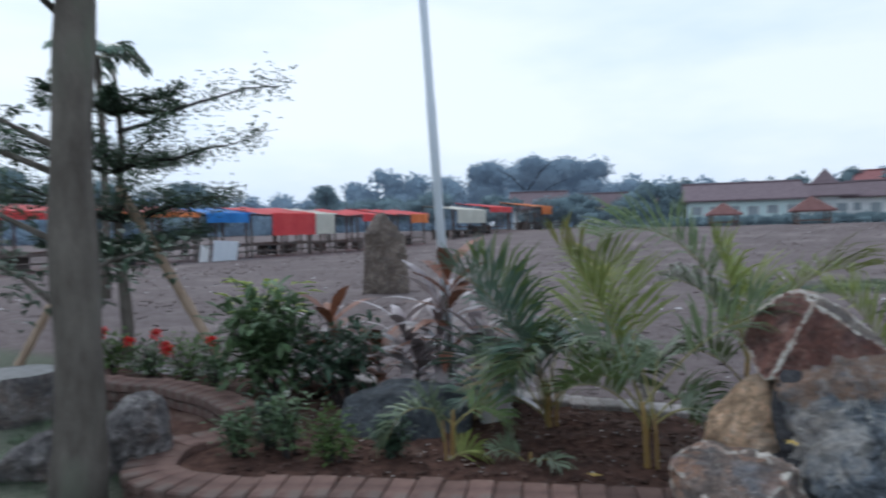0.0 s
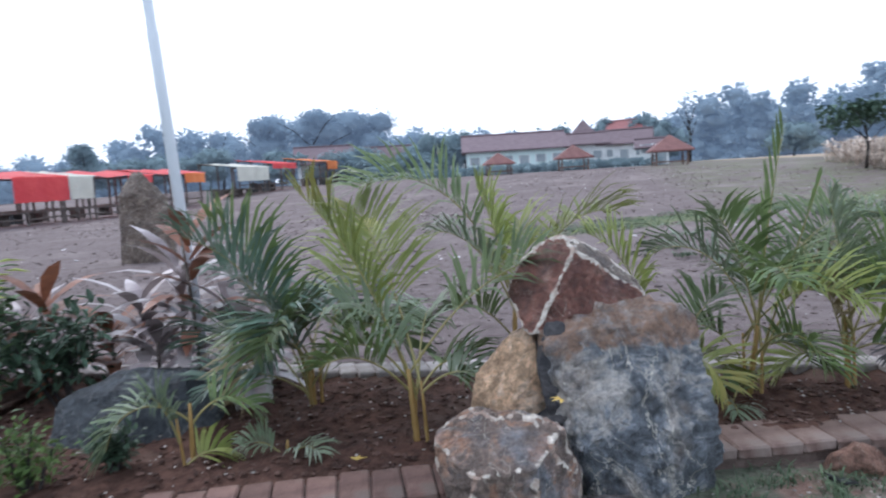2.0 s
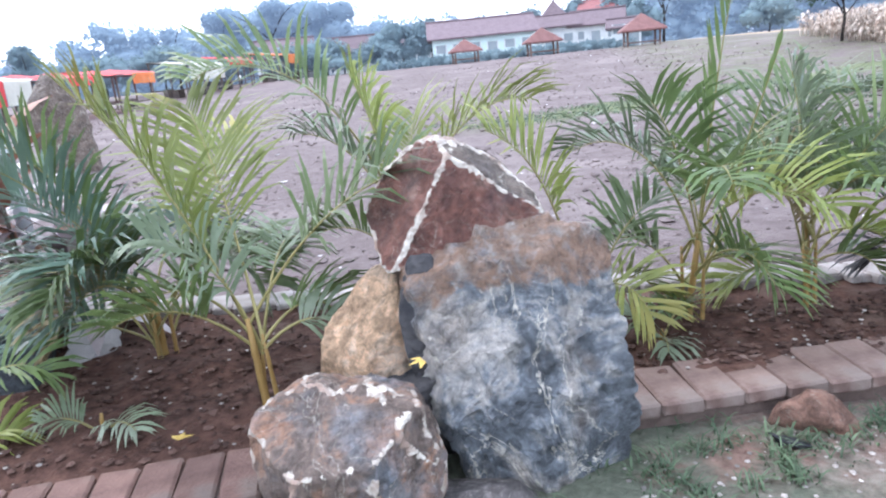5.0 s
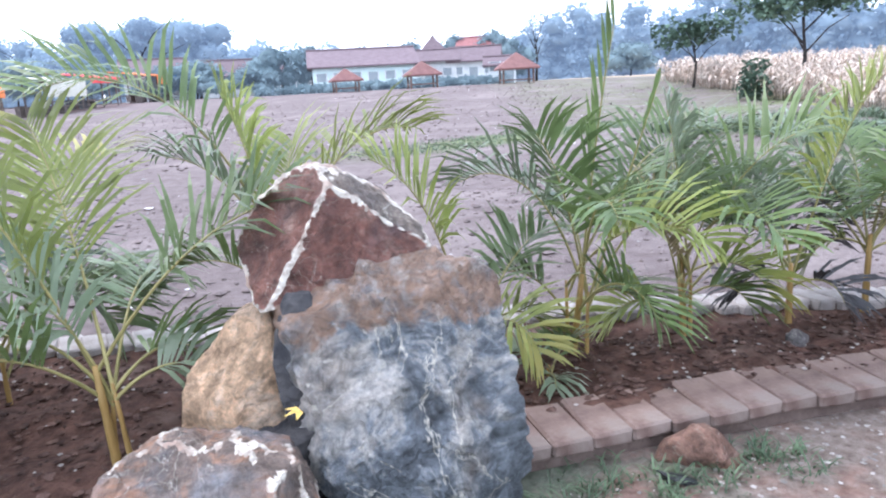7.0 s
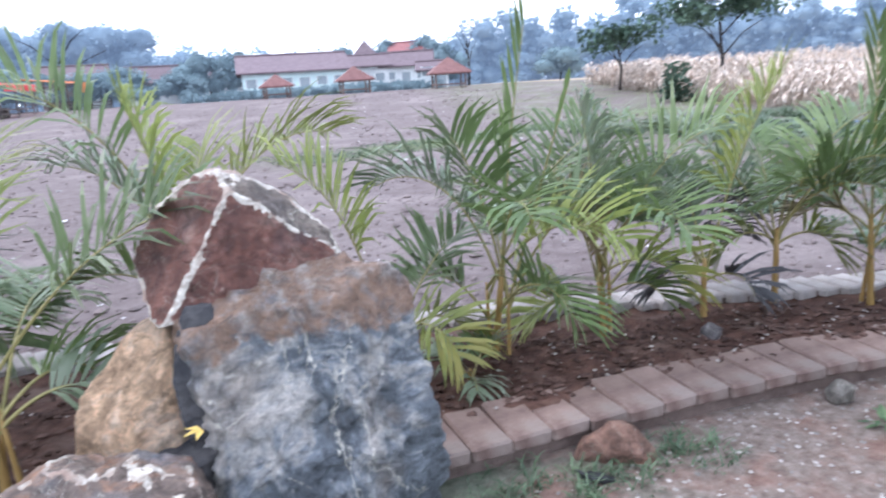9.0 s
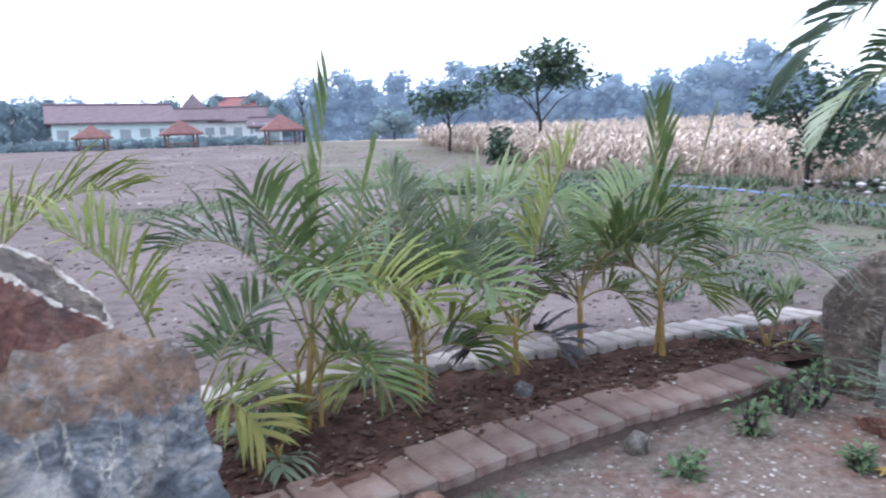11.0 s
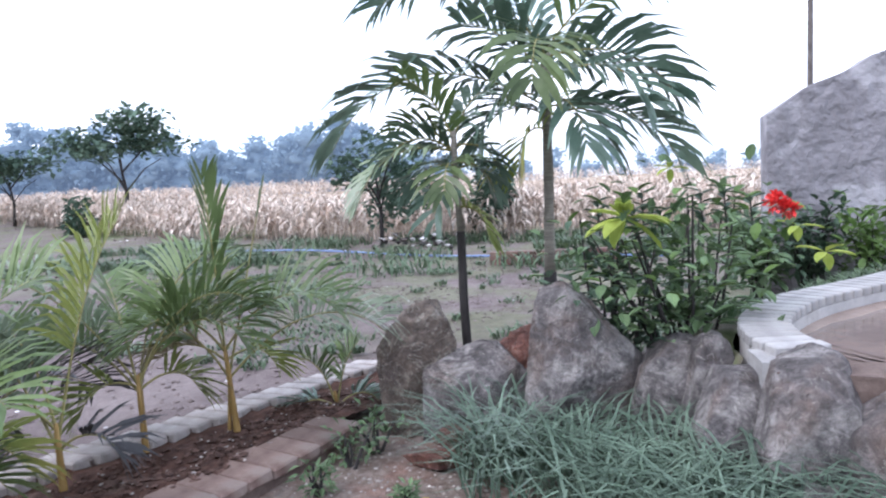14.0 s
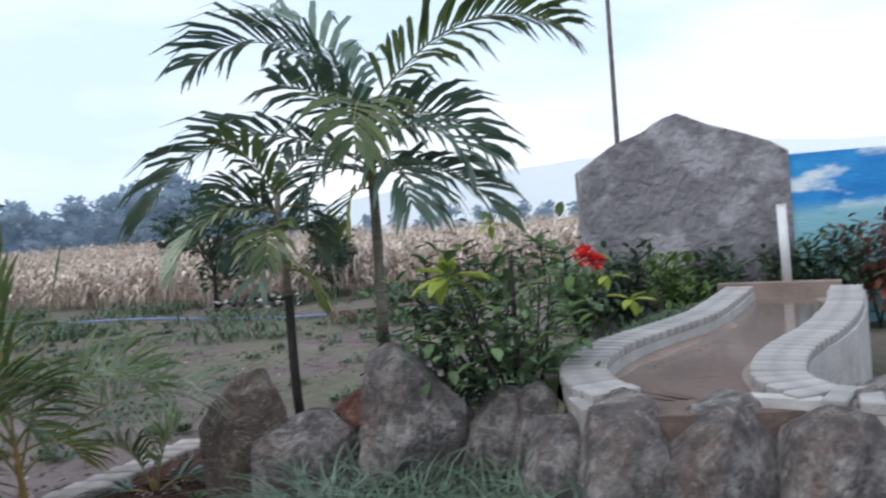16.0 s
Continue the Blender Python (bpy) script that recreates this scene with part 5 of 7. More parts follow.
def build_channel():
    t = thing("water_channel", "winding concrete water channel with pale brick rims", "water channel", pose(0, 0, 0), kind="structure")
    lo = [(4.36, 0.79), (4.5, 0.83), (4.75, 0.84), (5.08, 0.76), (5.48, 0.55), (5.86, 0.2), (6.3, -0.2), (6.9, -0.56), (7.6, -0.96)]
    li = [(4.36, 0.58), (4.5, 0.625), (4.75, 0.63), (5.0, 0.56), (5.35, 0.36), (5.7, 0.05), (6.16, -0.38), (6.75, -0.76), (7.45, -1.16)]
    band("left_wall", lo, li, -0.05, 0.56, M["concrete"], t)
    ri = [(3.86, -0.7), (3.86, -0.22), (4.02, 0.02), (4.19, 0.09), (4.4, 0.09), (4.64, 0.0), (4.99, -0.2), (5.57, -0.66), (6.3, -1.15), (7.2, -1.64)]
    ro = [(4.08, -0.75), (4.08, -0.36), (4.13, -0.16), (4.22, -0.12), (4.37, -0.12), (4.55, -0.19), (4.88, -0.4), (5.43, -0.88), (6.15, -1.36), (7.05, -1.86)]
    band("right_wall", ri, ro, -0.05, 0.56, M["concrete"], t)
    g = Geo()
    g.box((7.78, -1.5, 0.275), (0.16, 1.0, 0.63), pose(0, 0, 0, 0, 0, -28))
    part("end_wall", g, M["mud"], t)
    # pale bricks laid side by side along the rims
    me = bpy.data.meshes.new("rim_brick")
    bm = bevel_box(0.082, 0.225, 0.05, 0.006)
    bm.to_mesh(me)
    bm.free()
    me.materials.append(M["slab"])
    for inner, outer in ((li, lo), (ri, ro)):
        mid = [((a + c) / 2, (b + d) / 2) for (a, b), (c, d) in zip(inner, outer)]
        for x, y, a in path_points(mid, 0.095):
            ob = part("brick", me, None, t)
            ob.matrix_local = pose(x, y, 0.583 + R3.uniform(-0.002, 0.002), 0, 0, math.degrees(a) + R3.uniform(-1.5, 1.5))
    g = Geo()
    a, b = path_points(li, 0.05), path_points(ri, 0.05)
    n = 50
    for i in range(n + 1):
        p, q = a[int(i * (len(a) - 1) / n)], b[int(i * (len(b) - 1) / n)]
        for k in range(9):
            x, y = lerp(p[0], q[0], k / 8), lerp(p[1], q[1], k / 8)
            g.v.append(Vector((x, y, 0.47 + 0.02 * noise.noise((x * 2, y * 2, 0)) + 0.03 * abs(k - 4) / 4)))
    g.f = [(i * 9 + k, (i + 1) * 9 + k, (i + 1) * 9 + k + 1, i * 9 + k + 1) for i in range(n) for k in range(8)]
    part("channel_floor", g, M["mud"], t, "silted brown channel floor", smooth=True)
    w = Geo()
    for i in range(n + 1):
        p, q = a[int(i * (len(a) - 1) / n)], b[int(i * (len(b) - 1) / n)]
        w.v += [Vector((p[0], p[1], 0.497)), Vector((q[0], q[1], 0.497))]
    w.f = [(2 * i, 2 * i + 2, 2 * i + 3, 2 * i + 1) for i in range(n)]
    tagged(part("water", w, M["water"]), "shallow muddy water in the channel", "water", kind="structure")
    # concrete lip over the retaining stones, and a loose slab
    band("front_lip", [(4.14, 0.8), (4.1, 0.5), (4.06, 0.2), (4.06, -0.3), (4.08, -0.9)], [(4.3, 0.7), (4.3, 0.5), (4.3, 0.2), (4.25, -0.3), (4.25, -0.9)], 0.3, 0.555, M["mortar"], t)
    band("apron", [(4.2, 0.84), (4.18, 0.72), (4.2, 0.56)], [(4.4, 0.86), (4.42, 0.72), (4.4, 0.56)], 0.3, 0.575, M["slab"], t)
    g = Geo()
    g.box((4.12, 0.1, 0.573), (0.07, 0.26, 0.04), pose(0, 0, 0, 0, 0, -30))
    tagged(part("loose_slab", g, M["concrete"]), "thin pale slab lying across the channel mouth", "slab")
    g = Geo()
    g.add([Vector((x, y, z)) for z in (-0.05, 0.2) for x, y in ((4.3, -0.9), (7.0, -2.2), (7.0, -3.4), (4.3, -3.0))], [(3, 2, 1, 0), (4, 5, 6, 7), (0, 1, 5, 4), (1, 2, 6, 5), (2, 3, 7, 6), (3, 0, 4, 7)])
    tagged(part("inner_basin_floor", g, M["mud"]), "dry brown floor of the inner basin", "basin", kind="structure")


build_channel()


def build_end_wall():
    """Gable-shaped rough plaster wall, then the painted wall beside it."""
    g = Geo()
    prof = [(0.0, 1.80), (0.2, 1.93), (0.4, 2.06), (0.62, 2.13), (0.77, 2.19), (0.9, 2.28), (1.04, 2.32), (1.16, 2.27), (1.35, 2.18), (1.65, 2.08), (1.98, 1.95), (2.17, 1.83)]
    xf, xb = 8.85, 9.2
    n = len(prof)
    for x in (xf, xb):
        for u, z in prof:
            g.v.append(Vector((x, -u, -0.05)))
            g.v.append(Vector((x, -u, z)))
    for s in (0, 2 * n):
        for i in range(n - 1):
            f = (s + 2 * i, s + 2 * i + 1, s + 2 * i + 3, s + 2 * i + 2)
            g.f.append(f if s == 0 else f[::-1])
    for i in range(n - 1):
        g.f.append((2 * i + 1, 2 * n + 2 * i + 1, 2 * n + 2 * i + 3, 2 * i + 3))
    g.f += [(0, 2 * n, 2 * n + 1, 1), (2 * n - 2, 2 * n - 1, 4 * n - 1, 4 * n - 2)]
    tagged(part("wall_gable", g, M["plaster"]), "gable-topped wall of rough grey plaster", "wall", kind="structure")
    g = Geo()
    g.box((8.98, -4.18, 0.87), (0.2, 4.0, 1.84))
    tagged(part("wall_mural", g, M["mural"]), "garden wall painted with a blue sky and white clouds", "wall", kind="structure")


build_end_wall()
g = Geo()
g.tube([Vector((14, -1.5, 0)), Vector((14, -1.56, 2.6)), Vector((14.0, -1.6, 7.5))], [0.05, 0.045, 0.03], 8)
tagged(part("mast", g, M["bamboo_dark"], smooth=True), "thin dark mast behind the wall", "pole")


def build_post():
    t = thing("white_post", "short white painted pipe post at the channel end", "post", pose(7.83, -1.61, 0.6))
    g = Geo()
    g.tube([Vector((0, 0, -0.02)), Vector((0, 0.01, 0.67))], 0.04, 14)
    part("pipe", g, M["white"], t, smooth=True)
    g = Geo()
    g.tube([Vector((0, 0.01, 0.662)), Vector((0, 0.01, 0.685))], 0.043, 14)
    part("cap", g, M["white"], t)


build_post()
for i, (x, y, s, h, tone) in enumerate([(8.5, -0.25, 0.3, 1.0, "leaf_dark"), (8.3, -0.75, 0.34, 0.95, "leaf_mid"), (8.55, -1.3, 0.32, 0.9, "leaf_dark"), (8.5, -1.9, 0.3, 0.95, "leaf_dark"), (8.5, -2.35, 0.34, 1.05, "leaf_dark"),
                                        (8.45, -2.8, 0.3, 1.1, "leaf_red"), (8.5, -3.2, 0.35, 1.0, "leaf_dark"), (8.45, -3.7, 0.35, 1.05, "leaf_red"), (8.4, 0.15, 0.3, 0.85, "leaf")]):
    shrub("hedge_shrub", "bronze-leaved croton at the foot of the wall" if tone == "leaf_red" else "dark green shrub at the foot of the wall", (x, y, 0.0), s, h, 420, 0.13, tone, 500 + i, group="shrubs along the wall")
grass_clump("verge_grass", "short green grass beside the channel", [(6.3, 0.6, 0.5), (7.0, 0.1, 0.5), (7.6, -0.4, 0.4), (5.6, 1.0, 0.3), (7.2, 0.7, 0.6), (8.0, 0.3, 0.5)], 420, 0.2, "grass", 510, 0.006)
rr = random.Random(5)


def build_bank():
    """Earth banked up behind the rocks and against the channel's outer rim."""
    rim = path_points([(4.5, 0.86), (4.75, 0.87), (5.08, 0.79), (5.48, 0.58), (5.86, 0.23), (6.3, -0.17), (6.9, -0.53), (7.6, -0.93)], 0.1)
    g, n = Geo(), 14
    for x, y, a in rim:
        nx, ny = -math.sin(a), math.cos(a)
        for k in range(n + 1):
            q = lerp(0.15, 1.15, sstep(4.5, 5.1, x)) * k / n
            px, py = x + nx * q, y + ny * q
            z = lerp(0.5, -0.06, sstep(0.1, 1.1, q)) - 0.35 * (1 - sstep(4.5, 5.0, x)) * k / n + 0.025 * noise.noise((px * 4, py * 4, 2))
            g.v.append(Vector((px, py, z)))
    g.f = [(i * (n + 1) + k, (i + 1) * (n + 1) + k, (i + 1) * (n + 1) + k + 1, i * (n + 1) + k + 1) for i in range(len(rim) - 1) for k in range(n)]
    tagged(part("earth_bank", g, M["bank"], smooth=True), "sloping earth bank beside the water channel", "earth bank", kind="structure")
    rnd = random.Random(88)
    tufts = []
    for k in range(170):
        x, y, a = rnd.choice(rim[10:])
        q = rnd.uniform(0.05, 0.8)
        tufts.append((x - math.sin(a) * q, y + math.cos(a) * q, 0.08, lerp(0.5, 0.2, q / 0.8)))
    grass_clump("bank_grass", "short green grass on the earth bank", tufts, 26, 0.16, "grass", 514, 0.005)


build_bank()


# ---------------------------------------------------------------- young trees
def tier_tree(x, y, h, rad, seed, label, tiers, leaf_n, leaf_size, tone, name="terminalia_tree", reach=None):
    """A young tree with flat tiers of fine branches."""
    rnd = random.Random(seed)
    t = thing(name, label, "tree", pose(x, y, height(x, y) - 0.03))
    g = Geo()
    g.tube([Vector((0.03 * math.sin(k * 1.3), 0.02 * math.cos(k), h * k / 8)) for k in range(9)], [rad * (1.1 - 0.75 * k / 8) for k in range(9)], 10)
    part("trunk", g, M["bark"], t, smooth=True)
    for z, r, n in tiers:
        wood, lf = Geo(), Geo()
        for k in range(n):
            a = 6.283 * k / n + rnd.uniform(-0.3, 0.3)
            r2 = r * rnd.uniform(0.7, 1.1)
            pts = [Vector((0, 0, z))]
            for j in range(1, 6):
                s = j / 5
                pts.append(Vector((math.cos(a + 0.12 * s) * r2 * s, math.sin(a + 0.12 * s) * r2 * s, z + r2 * (0.3 * s - 0.08 * s * s) + rnd.uniform(-0.05, 0.05))))
            wood.tube(pts, [rad * 0.4 * (1 - 0.17 * j) for j in range(6)], 5)
            for q in range(leaf_n):
                s = rnd.uniform(0.12, 1.05)
                i = min(4, int(s * 5))
                p = pts[i].lerp(pts[i + 1], min(1, s * 5 - i))
                w = 0.15 * r2 * (1.2 - s * 0.9)
                p = p + Vector((rnd.gauss(0, w), rnd.gauss(0, w), rnd.gauss(0.02, 0.05 * r2)))
                d = Vector((math.cos(a) + rnd.uniform(-1, 1), math.sin(a) + rnd.uniform(-1, 1), rnd.uniform(-0.3, 0.6))).normalized()
                sz = leaf_size * rnd.uniform(0.7, 1.3)
                lf.leaf(p, d, Vector((0, 0, 1)), sz, sz * 0.5)
        b = part("branch_tier", wood, M["bark_dark"], t, smooth=True)
        part("foliage", lf, M[tone], b)
    return t


tier_tree(-4.25, 7.4, 3.3, 0.07, 601, "young tiered tree propped with bamboo", [(1.2, 1.1, 6), (1.6, 1.75, 8), (2.6, 2.5, 1), (2.15, 1.5, 8), (2.8, 0.9, 6)], 620, 0.07, "leaf_dark")


def near_trunk():
    t = thing("young_tree", "slender grey-barked tree by the corner rocks", "tree", pose(-2.14, 3.4, 0))
    g = Geo()
    pts = [Vector((0.01 * k + 0.02 * math.sin(k * 0.8), 0, -0.05 + 0.3 * k)) for k in range(14)]
    g.tube(pts, [0.138 - 0.0055 * k + 0.01 * math.sin(k * 1.7) for k in range(14)], 14)
    part("trunk", g, M["bark"], t, smooth=True)
    g = Geo()
    g.tube([Vector((0.02 + 0.11 * math.cos(k * 0.35 + 5.2), 0.11 * math.sin(k * 0.35 + 5.2), 0.05 + 0.09 * k)) for k in range(13)], 0.018, 6)
    part("vine", g, M["bark_dark"], t, "dark climbing stem", smooth=True)
    rnd = random.Random(9)
    for k in range(7):
        a = k * 1.7 + 1.2 if k < 4 else 2.7 + 0.35 * (k - 4)
        w, lf = Geo(), Geo()
        p0 = Vector((0, 0, 1.15 + 0.7 * k if k < 4 else 1.0 + 0.36 * (k - 4)))
        tip = p0 + Vector((math.cos(a), math.sin(a), 0.35)) * (0.5 if k == 0 else 0.9)
        w.tube([p0, p0.lerp(tip, 0.5) + Vector((0, 0, 0.04)), tip], [0.02, 0.013, 0.005], 5)
        for q in range(160):
            p = p0.lerp(tip, rnd.uniform(0.35, 1.1)) + Vector((rnd.gauss(0, 0.12), rnd.gauss(0, 0.12), rnd.gauss(0, 0.08)))
            lf.leaf(p, Vector((rnd.uniform(-1, 1), rnd.uniform(-1, 1), rnd.uniform(-0.5, 0.4))).normalized(), Vector((0, 0, 1)), 0.08, 0.04)
        b = part("branch", w, M["bark"], t, smooth=True)
        part("foliage", lf, M["leaf_dark"], b)


near_trunk()


def bamboo_prop(a, b, r, label):
    g = Geo()
    a, b = Vector(a), Vector(b)
    pts, rad = [], []
    for k in range(25):
        pts.append(a.lerp(b, k / 24))
        rad.append(r * (1.18 if k % 4 == 0 else 1.0))
    g.tube(pts, rad, 9)
    return tagged(part("bamboo_prop", g, M["bamboo"], smooth=True), label, "bamboo pole", "bamboo tree props")


bamboo_prop((-3.02, 7.2, -0.02), (-4.2, 7.32, 1.95), 0.05, "bare bamboo pole propping the young tree")
bamboo_prop((-4.35, 5.6, 0.0), (-3.85, 5.75, 0.95), 0.035, "bamboo pole leaning by the stone block")


def flagpole():
    t = thing("flagpole", "tall pale galvanised flagpole behind the bed", "flagpole", pose(-0.36, 5.45, 0, 0, -3.0, 0))
    g = Geo()
    g.tube([Vector((0, 0, 0)), Vector((0, 0, 2.4)), Vector((0, 0, 2.42)), Vector((0, 0, 7.5))], [0.037, 0.037, 0.033, 0.028], 14)
    part("pole", g, M["steel"], t, smooth=True)
    g = Geo()
    g.box((0, 0, 0.1), (0.3, 0.3, 0.24))
    part("base", g, M["concrete"], t, "pale concrete footing")


flagpole()
g = Geo()
g.box((0, 0, 0.17), (0.1, 0.1, 0.46))
tagged(part("marker_post", g, M["white"]), "short white concrete marker post in the bed", "post").matrix_world = pose(0.05, 5.3, 0)


def papaya(x, y, h):
    rnd = random.Random(12)
    t = thing("coconut_palm", "slender far palm with a drooping crown", "palm", pose(x, y, height(x, y)))
    g = Geo()
    g.tube([Vector((0.1 * math.sin(k * 0.5), 0, h * k / 6)) for k in range(7)], [0.13, 0.1, 0.09, 0.09, 0.085, 0.08, 0.07], 8)
    part("trunk", g, M["bark"], t, smooth=True)
    for k in range(9):
        frond(t, Vector((0.05, 0, h)), k * 0.7, radians(rnd.uniform(5, 50)), 1.1, 1.4, rnd, "palm_dark", 0.5, 0.05, 12, 0.15, 0.1, 0.9)


papaya(-9.4, 15.2, 5.6)


# ---------------------------------------------------------------- market stalls
def stall(x, y, turn, length, tone, drape, label, seed):
    """A bamboo stall: posts, rails, bench boards, and a tarpaulin that sags between them."""
    rnd = random.Random(seed)
    t = thing("market_stall", label, "stall", pose(x, y, height(x, y) - 0.03, 0, 0, turn), "row of market stalls")
    deep, front, back = 3.0, 2.55, 3.0
    n = max(2, round(length / 2.2))
    for k in range(n + 1):
        u = length * k / n
        for v, h in ((0, front), (deep, back)):
            g = Geo()
            g.tube([Vector((u, v, 0)), Vector((u + rnd.uniform(-0.06, 0.06), v, h))], 0.07, 6)
            part("post", g, M["bamboo_dark"], t)
    for v, h in ((0, front - 0.05), (deep, back - 0.05), (0, 0.75), (deep, 0.8), (0.05, 0.4)):
        g = Geo()
        g.tube([Vector((-0.2, v, h)), Vector((length / 2, v, h - 0.05)), Vector((length + 0.2, v, h))], 0.05, 6)
        part("rail", g, M["bamboo_dark"], t)
    g = Geo()
    for k in range(7):
        g.box((length / 2, 0.5 + k * 0.17, 0.76 + rnd.uniform(-0.01, 0.01)), (length * 0.94, 0.14, 0.03))
    part("bench", g, M["bamboo_dark"], t, "weathered board bench")
    g = Geo()
    w, d = 14, 8
    for j in range(d + 1):
        for i in range(w + 1):
            u, v = -0.3 + (length + 0.6) * i / w, -0.45 + (deep + 0.7) * j / d
            sag = -0.09 * math.sin(math.pi * ((i * n / w) % 1.0)) + 0.05 * noise.noise((u, v, seed))
            g.v.append(Vector((u, v, lerp(front + 0.06, back + 0.1, j / d) + sag)))
    g.f = [(j * (w + 1) + i, j * (w + 1) + i + 1, (j + 1) * (w + 1) + i + 1, (j + 1) * (w + 1) + i) for j in range(d) for i in range(w)]
    part("tarpaulin", g, M[tone], t, smooth=True)
    for u0, u1, drop, dt in drape:
        g = Geo()
        for j in range(5):
            for i in range(13):
                u = lerp(u0, u1, i / 12)
                g.v.append(Vector((u, -0.48 + 0.07 * math.sin(i * 1.1) * j / 4, front + 0.05 - drop * j / 4 + 0.05 * noise.noise((u * 2, j, seed)))))
        g.f = [(j * 13 + i, j * 13 + i + 1, (j + 1) * 13 + i + 1, (j + 1) * 13 + i) for j in range(4) for i in range(12)]
        part("drape", g, M[dt], t, "hanging tarpaulin edge", smooth=True)
    for k in range(int(length * 1.3)):
        if rnd.random() < 0.6:
            g = Geo()
            g.box((rnd.uniform(0.3, length - 0.3), rnd.uniform(0.4, 2.6), 0.45), (rnd.uniform(0.3, 0.9), 0.4, rnd.uniform(0.5, 0.9)), pose(0, 0, 0, 0, 0, rnd.uniform(-15, 15)))
            part("crate", g, M["bamboo_dark" if rnd.random() < 0.7 else "dark"], t)
    return t


ROWDIR = math.degrees(math.atan2(0.91, 0.42))
STALLS = [(-8.5, 8.2, "tarp_red", [(0, 8, 0.35, "tarp_red")], "bamboo market stall under a red tarpaulin"), (0.2, 5.0, "tarp_pink", [(0, 5, 0.25, "tarp_orange")], "bamboo market stall under a faded red tarpaulin"),
          (5.4, 3.4, "tarp_blue", [(0.2, 3.2, 0.55, "tarp_blue")], "bamboo market stall under a blue tarpaulin"), (9.2, 4.8, "tarp_red", [(1.2, 5.0, 1.35, "tarp_red")], "bamboo market stall with a hanging red tarpaulin"),
          (14.2, 1.9, "tarp_white", [(0, 1.9, 1.3, "tarp_white")], "bamboo market stall hung with a cream sheet"), (16.6, 5.0, "tarp_red", [(2.5, 5.0, 0.5, "tarp_red")], "bamboo market stall under a red tarpaulin"),
          (22.2, 5.6, "tarp_red", [(3, 5.6, 0.7, "tarp_orange")], "bamboo market stall under an orange-red tarpaulin"), (32.5, 5.5, "tarp_white", [(0, 5.5, 1.2, "tarp_white")], "bamboo market stall hung with a cream sheet"),
          (38.8, 5.0, "tarp_red", [(0, 5, 0.5, "tarp_red")], "bamboo market stall under a red tarpaulin"), (48.5, 6.0, "tarp_orange", [(3, 6, 0.9, "tarp_orange")], "bamboo market stall under an orange tarpaulin"),
          (55.5, 5.0, "tarp_blue", [(0, 5, 0.6, "tarp_blue")], "far bamboo market stall under a blue tarpaulin")]
for i, (s, ln, tone, drape, label) in enumerate(STALLS):
    stall(-18.8 + 0.42 * s, 30 + 0.91 * s, ROWDIR, ln, tone, drape, label, 700 + i)
for x, y, w, h in ((-15.6, 33.6, 0.5, 0.9), (-15.0, 34.8, 1.5, 1.1)):
    g = Geo()
    g.box((0, 0, h / 2), (w, 0.06, h), pose(0, 0, 0, 8, 4, 60))
    tagged(part("market_board", g, M["white" if w < 1 else "steel"]), "pale board leaning at the stalls", "board").matrix_world = pose(x, y, height(x, y) - 0.03)


# ---------------------------------------------------------------- houses beyond the field
def polar(az, d):
    a = radians(az)
    return 0.3 + math.sin(a) * d, 0.3 + math.cos(a) * d


def house(az, d, width, deep, eave, ridge, wall_tone, roof_tone, label, windows=4, turn=0, base=1.3, hip=0.0):
    x, y = polar(az, d)
    t = thing("house", label, "house", pose(x, y, base, 0, 0, -az + turn), "houses beyond the field")
    g = Geo()
    g.box((0, 0, eave / 2), (width, deep, eave))
    body = part("wall", g, M[wall_tone], t)
    g = Geo()
    w, q, r = width / 2 + 0.5, deep / 2 + 0.6, (width / 2) * (1 - hip) + (0.5 if hip == 0 else 0)
    e = eave - 0.1
    g.add([Vector(p) for p in ((-w, -q, e), (w, -q, e), (w, q, e), (-w, q, e), (-r, 0, ridge), (r, 0, ridge), (-w, -q, e - 0.14), (w, -q, e - 0.14), (w, q, e - 0.14), (-w, q, e - 0.14))],
          [(0, 1, 5, 4), (2, 3, 4, 5), (1, 2, 5), (3, 0, 4), (6, 7, 1, 0), (7, 8, 2, 1), (8, 9, 3, 2), (9, 6, 0, 3), (9, 8, 7, 6)])
    roof = part("roof", g, M[roof_tone], t)
    g = Geo()
    g.tube([Vector((-r, 0, ridge + 0.04)), Vector((r, 0, ridge + 0.04))], 0.13, 6)
    part("ridge_cap", g, M[roof_tone], roof)
    for k in range(windows):
        u = width * ((k + 0.5) / windows - 0.5)
        tall = 1.9 if k == windows // 2 else 0.8
        g = Geo()
        g.box((u, -deep / 2 - 0.02, (0.95 if tall > 1.5 else 1.55)), (0.95, 0.08, tall))
        win = part("door" if tall > 1.5 else "window", g, M["pane"], t)
        for du in (-0.52, 0.52):
            g = Geo()
            g.box((u + du, -deep / 2 - 0.05, (0.95 if tall > 1.5 else 1.55)), (0.1, 0.14, tall + 0.1))
            part("frame", g, M["house_white"], win)
    return t


